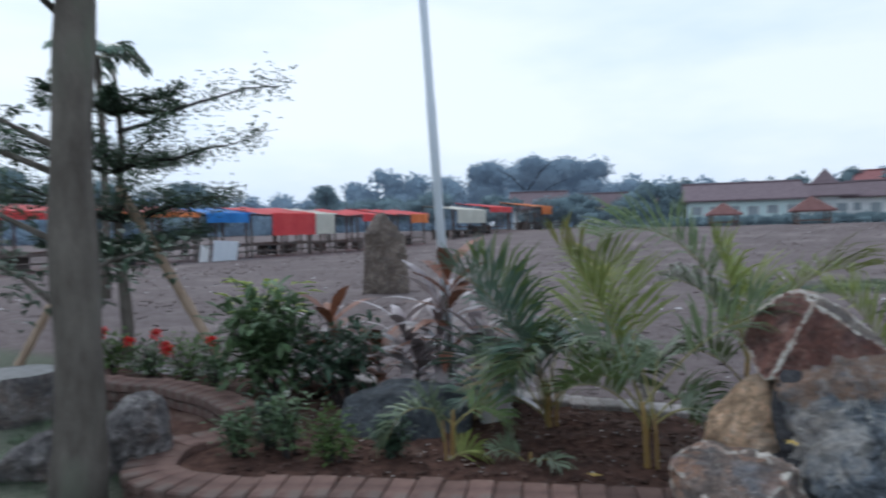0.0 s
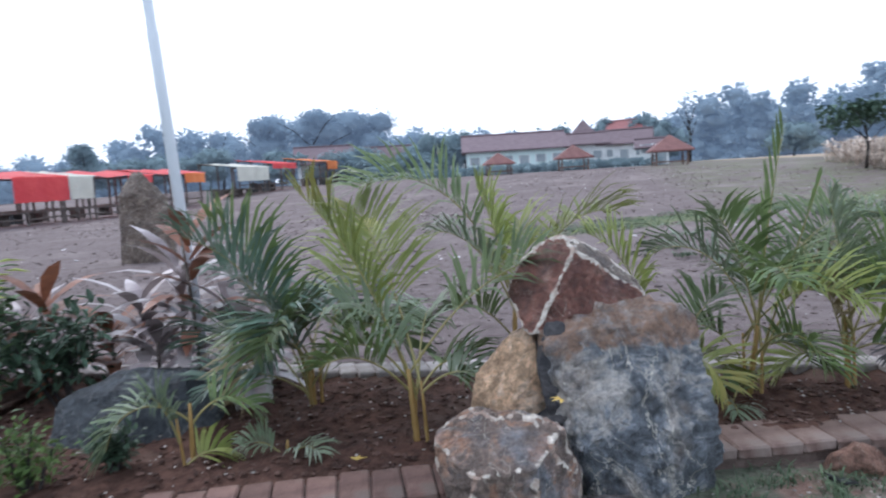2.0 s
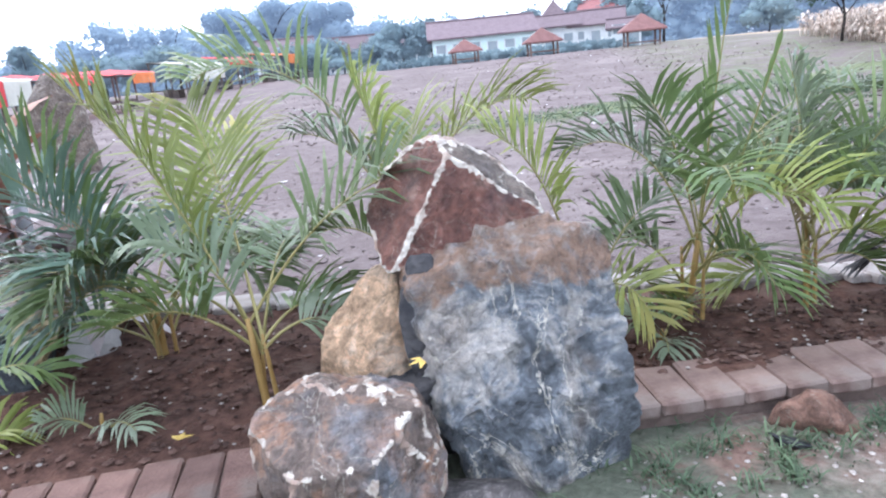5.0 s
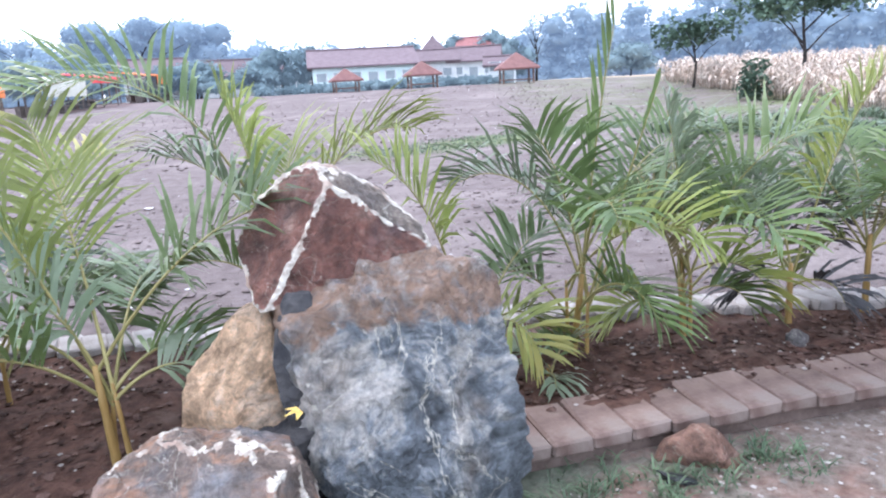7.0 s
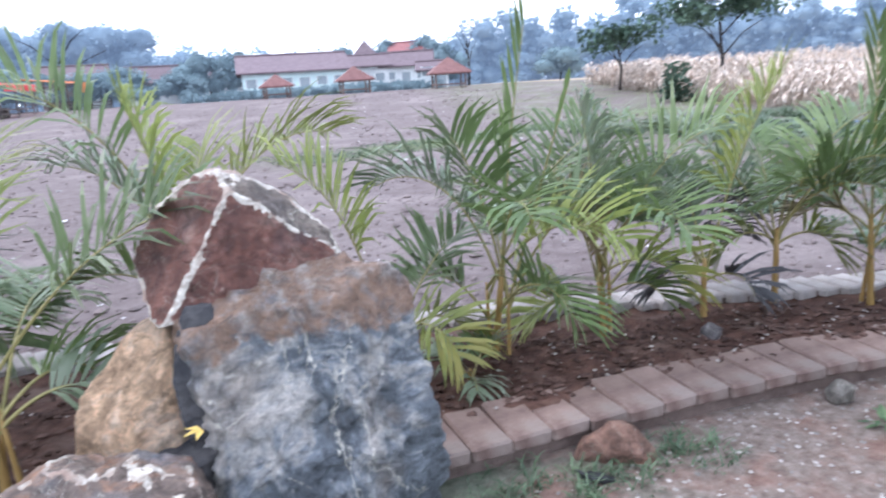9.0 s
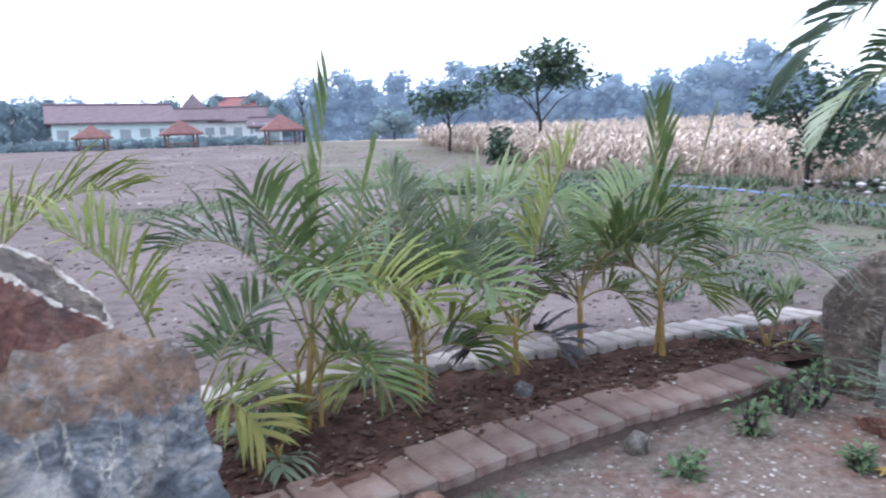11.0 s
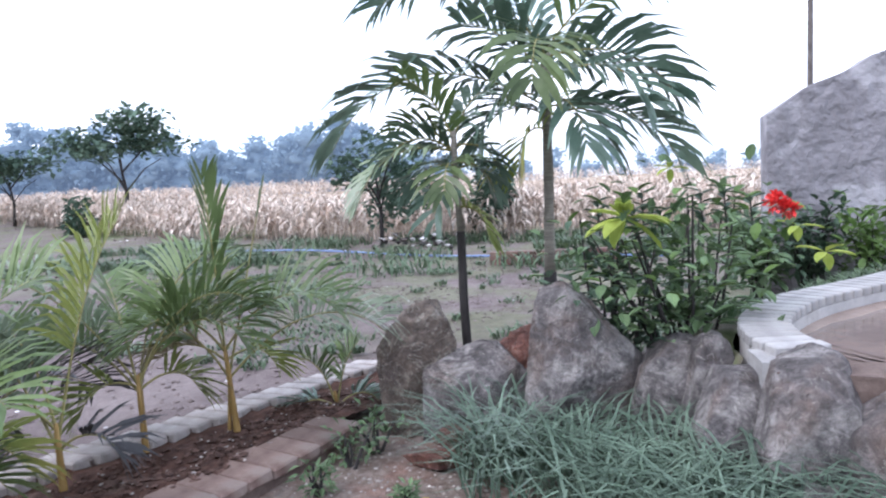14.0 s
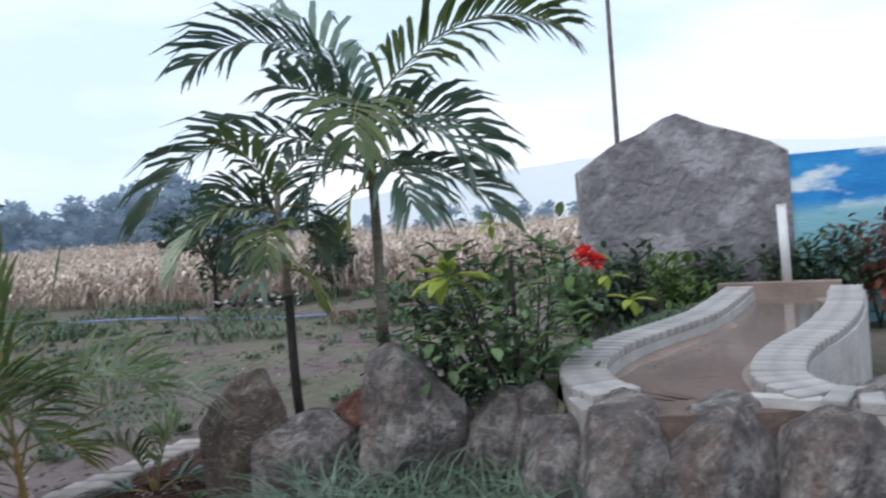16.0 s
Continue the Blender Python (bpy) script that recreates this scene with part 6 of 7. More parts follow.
def gazebo(az, d, r, h, base, label, tone="roof_brown"):
    x, y = polar(az, d)
    t = thing("gazebo", label, "gazebo", pose(x, y, base, 0, 0, -az + 8), "gazebos on the field edge")
    for a, b in ((-1, -1), (1, -1), (1, 1), (-1, 1)):
        g = Geo()
        g.tube([Vector((a * r * 0.72, b * r * 0.72, -0.3)), Vector((a * r * 0.72, b * r * 0.72, h * 0.56))], 0.08, 6)
        part("post", g, M["house_brown"], t)
    g = Geo()
    e = h * 0.52
    g.add([Vector(p) for p in ((-r, -r, e), (r, -r, e), (r, r, e), (-r, r, e), (0, 0, h), (-r, -r, e - 0.12), (r, -r, e - 0.12), (r, r, e - 0.12), (-r, r, e - 0.12))],
          [(0, 1, 4), (1, 2, 4), (2, 3, 4), (3, 0, 4), (5, 6, 1, 0), (6, 7, 2, 1), (7, 8, 3, 2), (8, 5, 0, 3), (8, 7, 6, 5)])
    part("roof", g, M[tone], t)
    g = Geo()
    g.box((0, 0, 0.38), (r * 1.5, r * 1.5, 0.1))
    part("platform", g, M["house_brown"], t)
    return t


house(17.5, 78, 10.5, 8, 2.7, 4.4, "house_mint", "roof", "long low mint-green house with a dark clay roof", 6, 4, 1.0)
house(22.8, 84, 6.2, 6, 2.9, 4.1, "house_white", "roof", "white house with a clay tile roof", 3, 0, 1.1)
house(23.2, 92, 2.0, 2.2, 4.6, 6.2, "house_brown", "roof", "small timber tower with a peaked roof", 1, 0, 1.1, 0.9)
house(26.5, 84, 5.2, 6, 2.7, 4.2, "house_white", "roof", "white house with a clay roof", 3, -4, 1.1)
house(26.7, 96, 4.6, 5, 4.9, 6.0, "house_white", "roof_red", "taller house with a faded red roof behind the others", 2, 0, 1.1)
house(12.4, 96, 6, 7, 2.4, 4.0, "house_white", "roof", "pale house half hidden by trees", 4, 0, 1.1)
house(28.6, 70, 2.6, 4, 1.8, 2.5, "house_white", "roof", "low white outbuilding with clay roof", 2, 0, 1.1)
house(2.0, 95, 7, 6, 2.8, 5.0, "house_white", "roof", "far house with a clay roof among trees", 3, 0, 1.1)
house(7.2, 92, 6, 6, 2.6, 4.4, "house_white", "roof", "far house with a brown roof among trees", 3, 0, 1.1)
gazebo(16.25, 60, 1.3, 2.0, 1.0, "small open gazebo with a red hipped roof")
gazebo(22.3, 58, 1.45, 2.2, 1.0, "open gazebo with a red hipped roof")
gazebo(29.75, 55, 1.55, 2.4, 0.95, "timber hut with a red pointed roof")
# ---------------------------------------------------------------- trees beyond the field
bm = bmesh.new()
bmesh.ops.create_icosphere(bm, subdivisions=2, radius=1)
BALL = [v.co.copy() for v in bm.verts]
BALL_FACES = [tuple(v.index for v in f.verts) for f in bm.faces]
bm.free()


def billow(g, c, rx, rz, rnd):
    """One uneven mass of foliage; gives back its points."""
    o = Vector((rnd.uniform(0, 90), rnd.uniform(0, 90), 0))
    verts = []
    for p in BALL:
        w = 1 + 0.34 * noise.noise(p * 1.7 + o) + 0.28 * noise.noise(p * 4 + o) + 0.2 * noise.noise(p * 9 + o)
        verts.append(Vector(c) + Vector((p.x * rx, p.y * rx, p.z * rz)) * w)
    g.add(verts, BALL_FACES)
    return verts


def crown(g, c, rx, rz, n, size, rnd, body=None):
    """Leaf clumps scattered over several overlapping lobes, thin at the rim; far crowns have a closed body under the leaves."""
    lobes = []
    for k in range(9):
        a = rnd.uniform(0, 6.28)
        q = rnd.uniform(0.1, 0.75)
        lobes.append((c[0] + math.cos(a) * rx * q, c[1] + math.sin(a) * rx * q, c[2] + rnd.uniform(-0.55, 0.6) * rz, rnd.uniform(0.3, 0.55)))
    if body is not None:
        for x, y, z, s in lobes:
            billow(body, (x, y, z), rx * s * 0.78, rz * s * 0.74, rnd)
    for k in range(n):
        x, y, z, s = rnd.choice(lobes)
        d = Vector((rnd.gauss(0, 1), rnd.gauss(0, 1), rnd.gauss(0, 1))).normalized() * rnd.uniform(0.6, 1.08)
        p = Vector((x + d.x * rx * s, y + d.y * rx * s, z + d.z * rz * s))
        w = Vector((rnd.uniform(-1, 1), rnd.uniform(-1, 1), rnd.uniform(-0.7, 0.5))).normalized()
        sz = size * rnd.uniform(0.6, 1.4)
        g.leaf(p, w, Vector((0.2, 0.1, 1)), sz, sz * 0.7)


def tree(az, d, top_el, spread_deg, seed, label, tone="mid_leaf", n=1400, size=0.35, bare=0.35, name="tree", eye=1.35):
    rnd = random.Random(seed)
    x, y = polar(az, d)
    z = height(x, y)
    h = eye + d * math.tan(radians(top_el)) - z
    r = d * math.tan(radians(spread_deg / 2))
    t = thing(name, label, "tree", pose(x, y, z - 0.05), "trees round the field")
    g = Geo()
    g.tube([Vector((0, 0, 0)), Vector((0.05 * r, 0, h * 0.3)), Vector((0, 0.05 * r, h * 0.62))], [0.022 * h, 0.016 * h, 0.008 * h], 7)
    trunk = part("trunk", g, M["bark_dark"], t, smooth=True)
    for k in range(5):
        a = k * 1.26 + rnd.uniform(-0.3, 0.3)
        g = Geo()
        g.tube([Vector((0, 0, h * (0.3 + 0.05 * k))), Vector((math.cos(a) * r * 0.4, math.sin(a) * r * 0.4, h * (0.52 + 0.05 * k))), Vector((math.cos(a) * r * 0.75, math.sin(a) * r * 0.75, h * (0.62 + 0.05 * k)))], [0.009 * h, 0.006 * h, 0.003 * h], 5)
        part("limb", g, M["bark_dark"], trunk)
    g = Geo()
    body = Geo() if tone != "mid_leaf" and n > 300 else None
    crown(g, (0, 0, h * (1 + bare) / 2), r, h * (1 - bare) / 2 * 1.15, n if body is None else int(n * 1.6), size if body is None else size * 0.75, rnd, body)
    top = part("crown", g, M[tone], t)
    if body is not None:
        part("crown_body", body, M[tone], top, smooth=True)
    return t


def far_hedge():
    rnd = random.Random(66)
    g, core = Geo(), Geo()
    for k in range(80):
        x, y = polar(rnd.uniform(9.5, 29.0), rnd.uniform(66, 69))
        r = rnd.uniform(0.2, 0.5)
        c = Vector((x, y, height(x, y) + 0.2))
        billow(core, c, r, r * 0.75, rnd)
        for i in range(70):
            w = Vector((rnd.gauss(0, 1), rnd.gauss(0, 1), rnd.gauss(0.2, 1))).normalized()
            g.leaf(c + Vector((w.x * 1.3, w.y * 1.3, w.z)) * r * rnd.uniform(0.7, 1.1), (w + Vector((0, 0, rnd.uniform(-0.5, 0.7)))).normalized(), Vector((0.3, 0.2, 1)), rnd.uniform(0.25, 0.5), 0.25)
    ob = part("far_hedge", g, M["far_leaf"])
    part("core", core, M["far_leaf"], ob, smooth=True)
    tagged(ob, "ragged dark hedge in front of the houses", "hedge", kind="stuff")


far_hedge()
tree(49.9, 34, 6.2, 9.0, 801, "dark green tree at the maize edge", "mid_leaf", 1500, 0.3, 0.56)
tree(42.9, 38, 4.0, 6.2, 802, "small spreading tree at the field edge", "mid_leaf", 900, 0.28, 0.5)
tree(46.8, 30, 0.9, 2.8, 803, "low round bush at the maize edge", "mid_leaf", 500, 0.22, 0.0)
tree(67.6, 16.5, 4.6, 8.0, 804, "dark leaning young tree at the maize edge", "mid_leaf", 1300, 0.17, 0.18)
tree(76.5, 17.5, 2.0, 5.0, 805, "dark bush at the maize edge", "mid_leaf", 900, 0.17, 0.15)
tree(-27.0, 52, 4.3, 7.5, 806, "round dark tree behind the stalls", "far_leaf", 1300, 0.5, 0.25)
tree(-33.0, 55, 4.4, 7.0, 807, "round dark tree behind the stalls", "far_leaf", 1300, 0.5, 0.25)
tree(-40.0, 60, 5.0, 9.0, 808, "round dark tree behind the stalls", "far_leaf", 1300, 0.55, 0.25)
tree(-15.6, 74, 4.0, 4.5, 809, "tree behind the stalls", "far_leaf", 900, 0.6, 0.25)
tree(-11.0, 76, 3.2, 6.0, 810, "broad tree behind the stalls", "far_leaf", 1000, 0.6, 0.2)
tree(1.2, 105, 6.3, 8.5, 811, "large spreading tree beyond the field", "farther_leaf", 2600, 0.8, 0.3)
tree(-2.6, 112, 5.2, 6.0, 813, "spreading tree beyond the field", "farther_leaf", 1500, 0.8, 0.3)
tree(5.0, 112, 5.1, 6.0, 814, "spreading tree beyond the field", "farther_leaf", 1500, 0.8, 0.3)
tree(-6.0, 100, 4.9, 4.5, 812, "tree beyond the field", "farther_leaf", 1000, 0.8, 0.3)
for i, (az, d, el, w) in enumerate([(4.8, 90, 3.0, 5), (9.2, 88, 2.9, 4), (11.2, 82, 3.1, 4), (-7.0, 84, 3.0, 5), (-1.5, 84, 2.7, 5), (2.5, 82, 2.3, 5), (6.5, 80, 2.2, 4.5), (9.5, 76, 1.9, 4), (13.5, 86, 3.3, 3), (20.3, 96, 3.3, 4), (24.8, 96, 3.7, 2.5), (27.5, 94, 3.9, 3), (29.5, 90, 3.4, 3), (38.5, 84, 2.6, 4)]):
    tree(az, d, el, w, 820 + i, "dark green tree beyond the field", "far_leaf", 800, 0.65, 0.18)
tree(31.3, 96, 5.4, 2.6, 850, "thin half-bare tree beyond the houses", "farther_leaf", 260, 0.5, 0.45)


def woods(name, label, spots, d, tone, seed, lobes, clump, per, size):
    """A belt of far trees as one mass: crowns of many leafy sprays over a closed core, with an uneven top."""
    rnd = random.Random(seed)
    g, core = Geo(), Geo()
    for az, el in spots:
        top = 1.35 + d * math.tan(radians(el))
        wide = rnd.uniform(0.9, 1.5)
        for k in range(lobes):
            q = k / (lobes - 1)
            r = d * clump * rnd.uniform(0.75, 1.35)
            x, y = polar(az + rnd.uniform(-1.15, 1.15) * wide * (1.1 - 0.7 * q), d * rnd.uniform(0.97, 1.05))
            z = 0.3 + (top - r * 0.8) * q * rnd.uniform(0.92, 1.0)
            billow(core, (x, y, z), r * 0.95, r * 0.6, rnd)
            for i in range(per):
                w = Vector((rnd.gauss(0, 1), rnd.gauss(0, 1), rnd.gauss(0.25, 1))).normalized()
                q2 = rnd.uniform(0.55, 1.0) ** 0.5 * (1.18 if rnd.random() < 0.12 else 1)
                p = Vector((x + w.x * r * 1.25 * q2, y + w.y * r * 1.25 * q2, z + w.z * r * 0.85 * q2))
                way = (w + Vector((rnd.gauss(0, 0.6), rnd.gauss(0, 0.6), rnd.gauss(-0.1, 0.5)))).normalized()
                sz = size * rnd.uniform(0.6, 1.4)
                g.leaf(p, way, Vector((0.3, 0.2, 1)), sz, sz * 0.75)
    ob = part(name, g, M[tone])
    part("core", core, M[tone], ob, smooth=True)
    return tagged(ob, label, "woods", kind="stuff")


SKY_LINE = [(-44, 3.5), (-38, 3.2), (-34, 3), (-30, 3), (-26, 2.8), (-22, 2.7), (-19, 2.9), (-16, 3.2), (-13, 3.9), (-10.5, 5.0), (-8, 4.4), (-5, 4.2), (-2, 4.0), (1, 5.0), (4, 4.6), (7, 4.2), (9.5, 3.7), (12, 3.2), (15, 3.1), (18, 2.9), (21, 2.9),
            (24, 3.2), (27, 3.4), (30, 3.6), (32.5, 4.6), (34.5, 5.1), (36.5, 4.4), (39, 4.9), (41.5, 4.3), (44, 6.0), (46.2, 5.4), (48.5, 5.2), (51, 5.0), (53.5, 4.6), (56, 4.3), (58, 3.0), (60, 4.0), (62, 4.6), (64, 5.3), (66, 5.8), (68, 5.0), (70, 3.6), (72.5, 3.0), (75, 2.4)]
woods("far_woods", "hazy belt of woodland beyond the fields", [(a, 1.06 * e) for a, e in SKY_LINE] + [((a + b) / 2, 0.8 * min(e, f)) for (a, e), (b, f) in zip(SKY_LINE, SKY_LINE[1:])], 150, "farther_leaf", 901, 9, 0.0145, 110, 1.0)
woods("distant_tree_line", "distant line of trees, tinted pale blue for haze", [(75 + 2.2 * k, 1.5 + 0.7 * noise.noise((k * 0.9, 0, 0)) + (0.5 if k % 4 == 0 else 0)) for k in range(26)], 330, "farther_leaf", 902, 4, 0.007, 60, 1.9)


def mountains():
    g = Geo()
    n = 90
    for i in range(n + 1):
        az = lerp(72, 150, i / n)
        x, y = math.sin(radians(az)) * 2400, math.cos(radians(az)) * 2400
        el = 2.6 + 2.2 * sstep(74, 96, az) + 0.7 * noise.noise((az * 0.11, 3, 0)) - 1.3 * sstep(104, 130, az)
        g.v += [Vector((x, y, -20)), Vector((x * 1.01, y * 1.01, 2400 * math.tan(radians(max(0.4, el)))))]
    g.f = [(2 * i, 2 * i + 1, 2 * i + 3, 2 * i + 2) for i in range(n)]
    tagged(part("backdrop_mountains", g, M["mountain"], smooth=True), "mountain range on the horizon, tinted pale blue for haze", "mountains", kind="structure")


mountains()


# ---------------------------------------------------------------- maize and ground cover
def maize():
    rnd = random.Random(31)
    g = Geo()

    def stalk(x, y, s, n):
        z = height(x, y) - 0.03
        h = rnd.uniform(0.85, 1.22) * s
        lean = Vector((rnd.uniform(-0.12, 0.12), rnd.uniform(-0.12, 0.12), 1))
        p0 = Vector((x, y, z))
        w = 0.014 * s
        g.strip([p0, p0 + lean * h], [w, w * 0.5], [Vector((0.3, 0.95, 0))] * 2)
        g.strip([p0, p0 + lean * h], [w, w * 0.5], [Vector((0.95, -0.3, 0))] * 2)
        for k in range(n):
            a = rnd.uniform(0, 6.28)
            q = p0 + lean * h * rnd.uniform(0.3, 1.0)
            d = Vector((math.cos(a), math.sin(a), rnd.uniform(0.2, 1.1))).normalized()
            ln = rnd.uniform(0.3, 0.6) * s
            q1 = q + d * ln * 0.4
            q2 = q1 + (d + Vector((0, 0, -1.0))).normalized() * ln * 0.35
            q3 = q2 + Vector((d.x * 0.4, d.y * 0.4, -1)).normalized() * ln * 0.35
            sd = Vector((-math.sin(a), math.cos(a), 0))
            ww = rnd.uniform(0.02, 0.042) * s
            g.strip([q, q1, q2, q3], [ww * 0.5, ww, ww * 0.8, ww * 0.1], [sd] * 4)

    def edge(y):
        return 17.3 + 0.45 * max(0, y - 8) + 0.8 * noise.noise((y * 0.3, 0, 0))

    for k in range(2600):
        y = rnd.uniform(-12, 34)
        stalk(edge(y) + rnd.random() ** 1.4 * 7, y, 1.0, 7)
    for k in range(2600):
        y = rnd.uniform(-30, 48)
        stalk(edge(y) + 6 + rnd.random() * 34, y, 1.05, 5)
    for k in range(1600):
        y = rnd.uniform(-90, 90)
        stalk(edge(y) + 36 + rnd.random() * 90, y, 1.15, 5)
    tagged(part("maize_field", g, M["straw"]), "dry straw-coloured maize standing in the field", "maize", kind="stuff")


maize()
grass_clump("margin_grass", "weedy green grass along the maize", [(rr.uniform(11.5, 17.5), rr.uniform(-3, 14), rr.uniform(0.3, 0.9)) for k in range(60)], 90, 0.38, "grass", 411, 0.014)
grass_clump("strip_grass", "thin green grass in the tilled field", [(rr.uniform(5.5, 13.5), rr.uniform(4, 8.5), rr.uniform(0.2, 0.7)) for k in range(45)] + [(x, 13.2 + 0.28 * x + rr.uniform(-1, 1), 0.8) for x in [5 + 0.4 * k for k in range(25)]], 150, 0.085, "grass", 412, 0.009)


grass_clump("field_weeds", "low weeds scattered over the tilled field", [(rr.uniform(5.6, 16.0), rr.uniform(-1.5, 13.0), rr.uniform(0.03, 0.22)) for k in range(260)], 26, 0.13, "grass", 415, 0.008)


def lawn():
    spots = []
    rnd = random.Random(44)
    for k in range(420):
        x, y = rnd.uniform(-3.4, 3.3), rnd.uniform(1.6, 3.25)
        keep = sstep(2.4, 1.5, x + 0.9 * noise.noise((x * 1.5, y * 1.5, 0)))
        if y > 2.95 and 1.9 < x < 2.5:
            keep = max(keep, 0.4)
        if rnd.random() < keep:
            spots.append((x, y, rnd.uniform(0.05, 0.16)))
    for k in range(80):
        spots.append((rnd.uniform(-3.8, -2.0), rnd.uniform(3.4, 5.0), rnd.uniform(0.08, 0.2)))
    for k in range(26):
        spots.append((rnd.uniform(1.95, 2.95), rnd.uniform(2.8, 3.12), rnd.uniform(0.04, 0.1)))
    grass_clump("lawn", "sparse grey-green lawn grass", spots, 24, 0.085, "grass", 413, 0.003)


lawn()
for i, (x, y, s, h) in enumerate([(4.05, 2.62, 0.1, 0.14), (4.35, 2.6, 0.13, 0.2), (4.55, 2.55, 0.14, 0.22), (3.55, 2.66, 0.1, 0.08), (4.0, 2.2, 0.06, 0.1)]):
    shrub("weed", "small green weed on the bare dirt", (x, y, -0.01), s, h, 90, 0.05, "leaf", 520 + i, "weed", "weeds by the edging", 4, 0.1)


def scatter(name, label, category, tone, n, area, size, seed, squash=0.6, z=0.0):
    rnd = random.Random(seed)
    g = Geo()
    for k in range(n):
        x, y, zz = area(rnd)
        g.lump((x, y, zz + z), size * rnd.uniform(0.4, 1.5), rnd, squash)
    return tagged(part(name, g, M[tone]), label, category, kind="stuff")


def in_bed(rnd):
    k = rnd.random()
    x = lerp(-1.5, 5.3, k)
    lo, hi = lerp(3.6, 2.75, max(0, (x - 1.5) / 3.8)), 5.75 - 0.42 * (x + 1.1)
    y = lerp(lo, hi, rnd.random())
    return x, y, 0.09 + 0.035 * noise.noise((x * 4, y * 4, 1)) + 0.02 * noise.noise((x * 13, y * 13, 4))


def on_dirt(rnd):
    x, y = rnd.uniform(1.9, 5.0), rnd.uniform(0.8, 3.1)
    return x, y, height(x, y)


def on_field(rnd):
    x, y = rnd.uniform(-16, 26), rnd.uniform(5.8, 48)
    if y + 0.42 * x < 6.2:
        y += 6
    return x, y, height(x, y)


scatter("soil_clods", "dark crumbly clods on the bed", "soil", "clod", 3800, in_bed, 0.016, 951)
scatter("bed_pebbles", "small pale pebbles on the soil", "pebbles", "pebble", 420, in_bed, 0.009, 952, 0.6, 0.008)
scatter("dirt_pebbles", "gravel on the trodden dirt", "gravel", "pebble", 2600, on_dirt, 0.009, 953)
scatter("field_clods", "tilled clods in the field", "soil", "fieldclod", 6000, on_field, 0.05, 954)
def by_bed(rnd):
    x = rnd.uniform(-4.0, 13.0)
    y = max(5.75 - 0.42 * x, -1.0 if x > 6.5 else 2.9) + 0.15 + 7.5 * rnd.random() ** 1.5
    return x, y, height(x, y)


scatter("crumbled_soil", "small crumbs and stones on the tilled soil", "soil", "fieldclod", 7000, by_bed, 0.02, 956)
scatter("soil_scraps", "pale scraps and dry bits on the tilled soil", "litter", "litter", 260, by_bed, 0.016, 957, 0.3)
scatter("field_litter", "pale scraps lying in the field", "litter", "litter", 420, on_field, 0.05, 955, 0.35)


def fallen_leaf(x, y, z, turn):
    g = Geo()
    for k in range(3):
        g.leaf(Vector((0, 0, 0.012)), Vector((math.cos(k * 0.9), math.sin(k * 0.9), 0.15)).normalized(), Vector((0, 0, 1)), 0.055, 0.022)
    tagged(part("fallen_leaf", g, M["dry_leaf"]), "curled yellow fallen leaf", "leaf", "fallen leaves").matrix_world = pose(x, y, z, 0, 0, turn)


fallen_leaf(0.52, 3.66, 0.1, 20)
fallen_leaf(1.35, 3.22, 0.42, 140)
fallen_leaf(4.05, 2.12, 0.0, 60)
rock("plastic_bag", "crumpled scrap of black plastic in the grass", (2.45, 3.0, 0), -50, [(-0.12, 0.0), (-0.1, 0.03), (-0.02, 0.06), (0.05, 0.03), (0.13, 0.02), (0.13, 0.0)], 0.04, 0.04, 0, "black_plastic", 0.03, 71, 4, "litter")


def trash_heap():
    t = thing("rubbish_heap", "small heap of pale rubbish by the maize", "rubbish", pose(15.0, 5.75, 0))
    rnd = random.Random(3)
    for k in range(60):
        g = Geo()
        q = rnd.random()
        c = Vector((rnd.gauss(0, 0.3), rnd.gauss(0, 0.55), 0.02 + 0.26 * q))
        w = Vector((rnd.uniform(-1, 1), rnd.uniform(-1, 1), rnd.uniform(-0.5, 0.8))).normalized()
        if k % 2:
            g.leaf(c, w, Vector((0.2, 0.3, 1)), rnd.uniform(0.12, 0.3), rnd.uniform(0.06, 0.16))
        else:
            g.lump(c, rnd.uniform(0.05, 0.11), rnd, 0.6)
        part("scrap", g, M[("litter", "bark_dark", "bamboo_dark", "litter", "bark_dark")[k % 5]], t)


trash_heap()
g = Geo()
g.tube([Vector((x, y, 0.06 + 0.03 * math.sin(y))) for x, y, a in path_points([(16.2, 11.5), (15.1, 9.4), (13.9, 6.3), (12.6, 2.8), (11.9, 0.5)], 0.4)], 0.02, 6)
tagged(part("hose", g, M["plastic_blue"], smooth=True), "blue plastic hose lying along the field edge", "hose")
g = Geo()
for k in range(9):
    g.box((12.3 + 0.03 * k, 3.4 - 0.23 * k, 0.07), (0.2, 0.21, 0.2), pose(0, 0, 0, 0, 0, rr.uniform(-6, 6)))
tagged(part("brick_kerb", g, M["brick"]), "low row of red bricks at the field edge", "kerb", kind="structure")


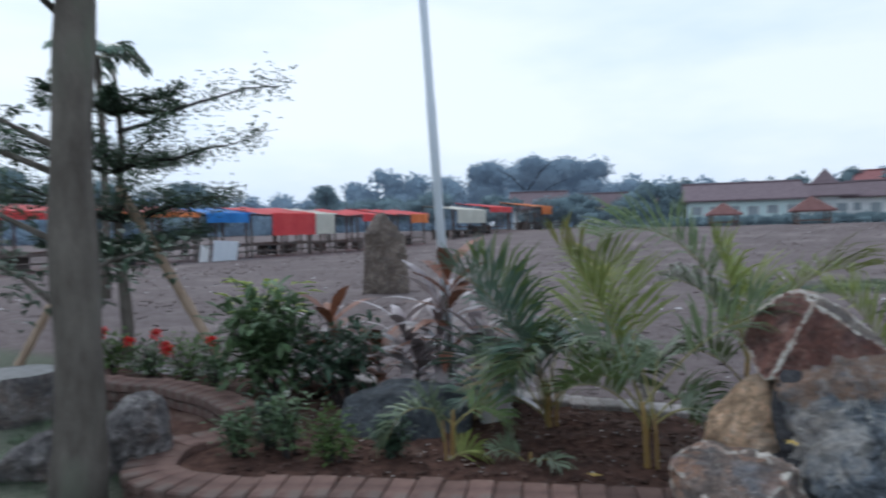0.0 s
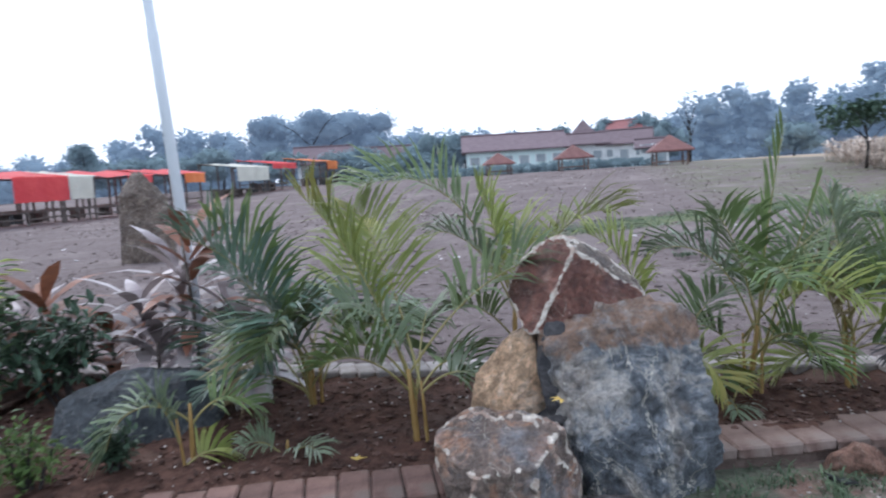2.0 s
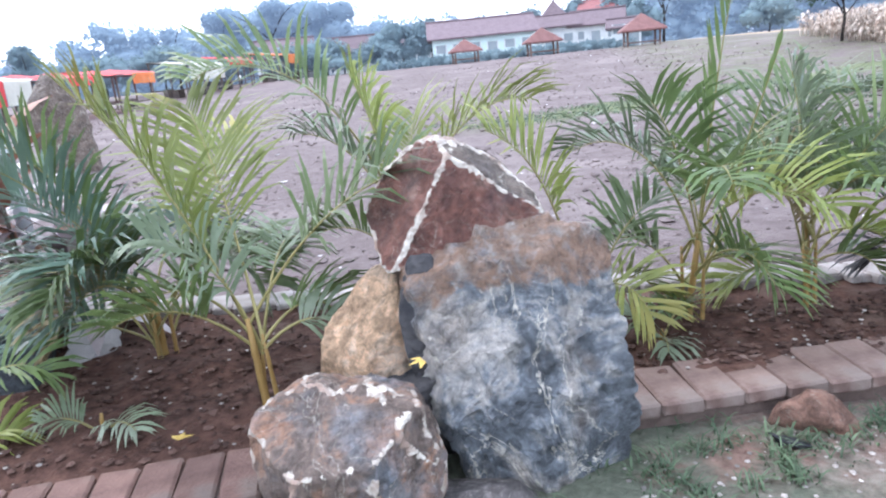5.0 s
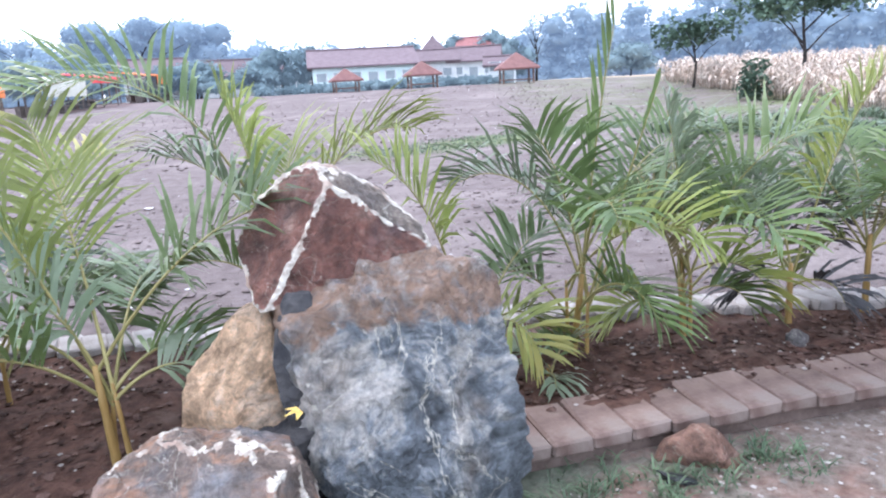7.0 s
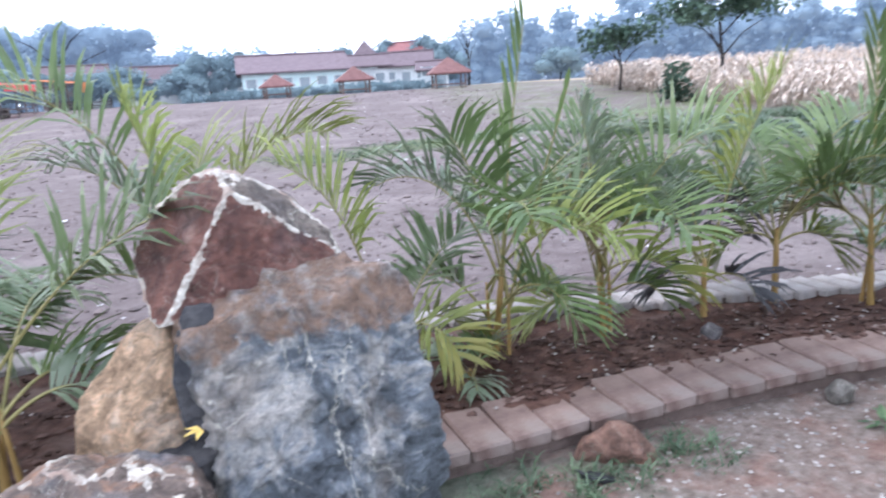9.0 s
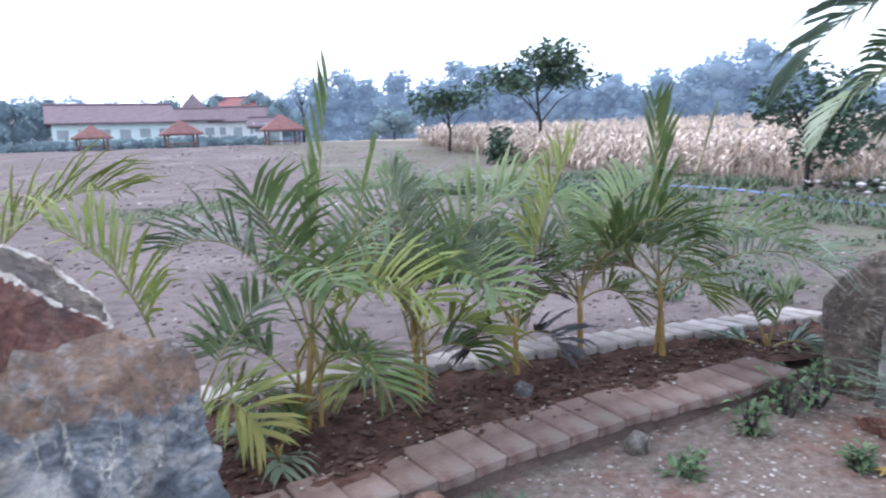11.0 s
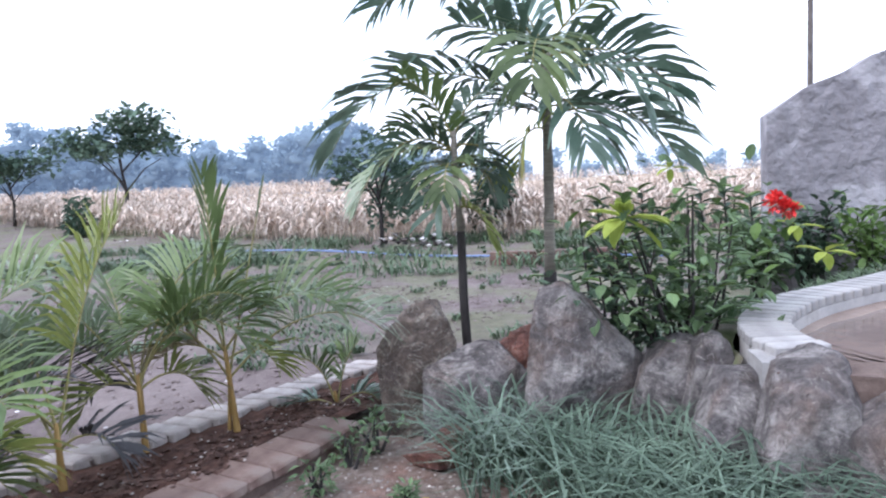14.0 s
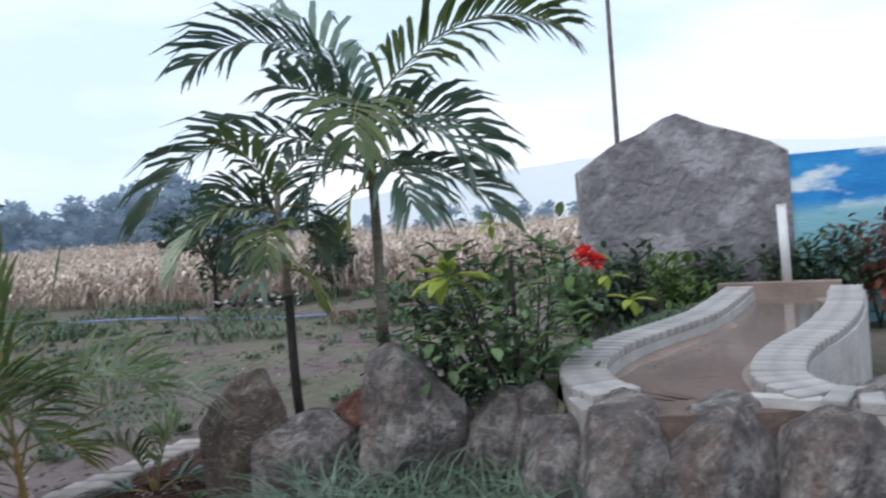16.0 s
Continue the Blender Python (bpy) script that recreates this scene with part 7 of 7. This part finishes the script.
# ---------------------------------------------------------------- brick edgings
def edging(name, label, pts, step, size, tone, top, skew=0.0, core=True, jitter=2.0, courses=1, tilt=0.0):
    t = thing(name, label, "edging", pose(0, 0, 0), kind="structure")
    meshes = []
    for k in range(3):
        bm = bevel_box(size[0], size[1], size[2], 0.009)
        for v in bm.verts:
            v.co += Vector((noise.noise(v.co * 21 + Vector((k * 5, 0, 0))), noise.noise(v.co * 17 + Vector((0, k * 5, 0))), noise.noise(v.co * 19 + Vector((0, 0, k * 5))))) * 0.006
        me = bpy.data.meshes.new("brick")
        bm.to_mesh(me)
        bm.free()
        me.materials.append(M[tone])
        meshes.append(me)
    spots = path_points(pts, step)
    for c in range(courses):
        for i, (x, y, a) in enumerate(spots):
            ob = part("brick", meshes[i % 3], None, t)
            z = top - size[2] / 2 - c * (size[2] + 0.012) + R3.uniform(-0.005, 0.005)
            off = R3.uniform(-0.008, 0.008) + (0.012 if c else 0)
            ob.matrix_local = pose(x - math.sin(a) * off, y + math.cos(a) * off, z, R3.uniform(-1.5, 1.5), tilt + R3.uniform(-1.5, 1.5), math.degrees(a) + skew + R3.uniform(-jitter, jitter))
    if core:
        g, half = Geo(), size[1] / 2 - 0.03
        for x, y, a in path_points(pts, 0.06):
            nx, ny = -math.sin(a) * half, math.cos(a) * half
            g.v += [Vector((x - nx, y - ny, -0.03)), Vector((x - nx, y - ny, top - 0.022)), Vector((x + nx, y + ny, top - 0.022)), Vector((x + nx, y + ny, -0.03))]
        n = len(g.v) // 4
        g.f = [(i * 4 + k, (i + 1) * 4 + k, (i + 1) * 4 + k + 1, i * 4 + k + 1) for i in range(n - 1) for k in range(3)] + [(0, 1, 2, 3), (n * 4 - 1, n * 4 - 2, n * 4 - 3, n * 4 - 4)]
        part("mortar", g, M["mortar"], t)
    return t


edging("front_edging", "curved edging of worn red bricks laid crosswise", FRONT, 0.134, (0.127, 0.29, 0.06), "brick", 0.135, 0, True, 1.5, 2)
edging("path_edging", "dusty red brick edging along the dirt", FRONT_R, 0.152, (0.149, 0.29, 0.055), "paver", 0.105, 0, True, 0.7, 1)
edging("rear_edging", "row of pale bricks laid slantwise behind the bed", REAR, 0.122, (0.114, 0.25, 0.06), "palebrick", 0.125, 22, True, 2.0, 2, 2)
edging("upper_edging", "raised red brick edging of the corner bed", UPPER, 0.134, (0.127, 0.26, 0.07), "brick", 0.23, 0, True, 1.5, 3)
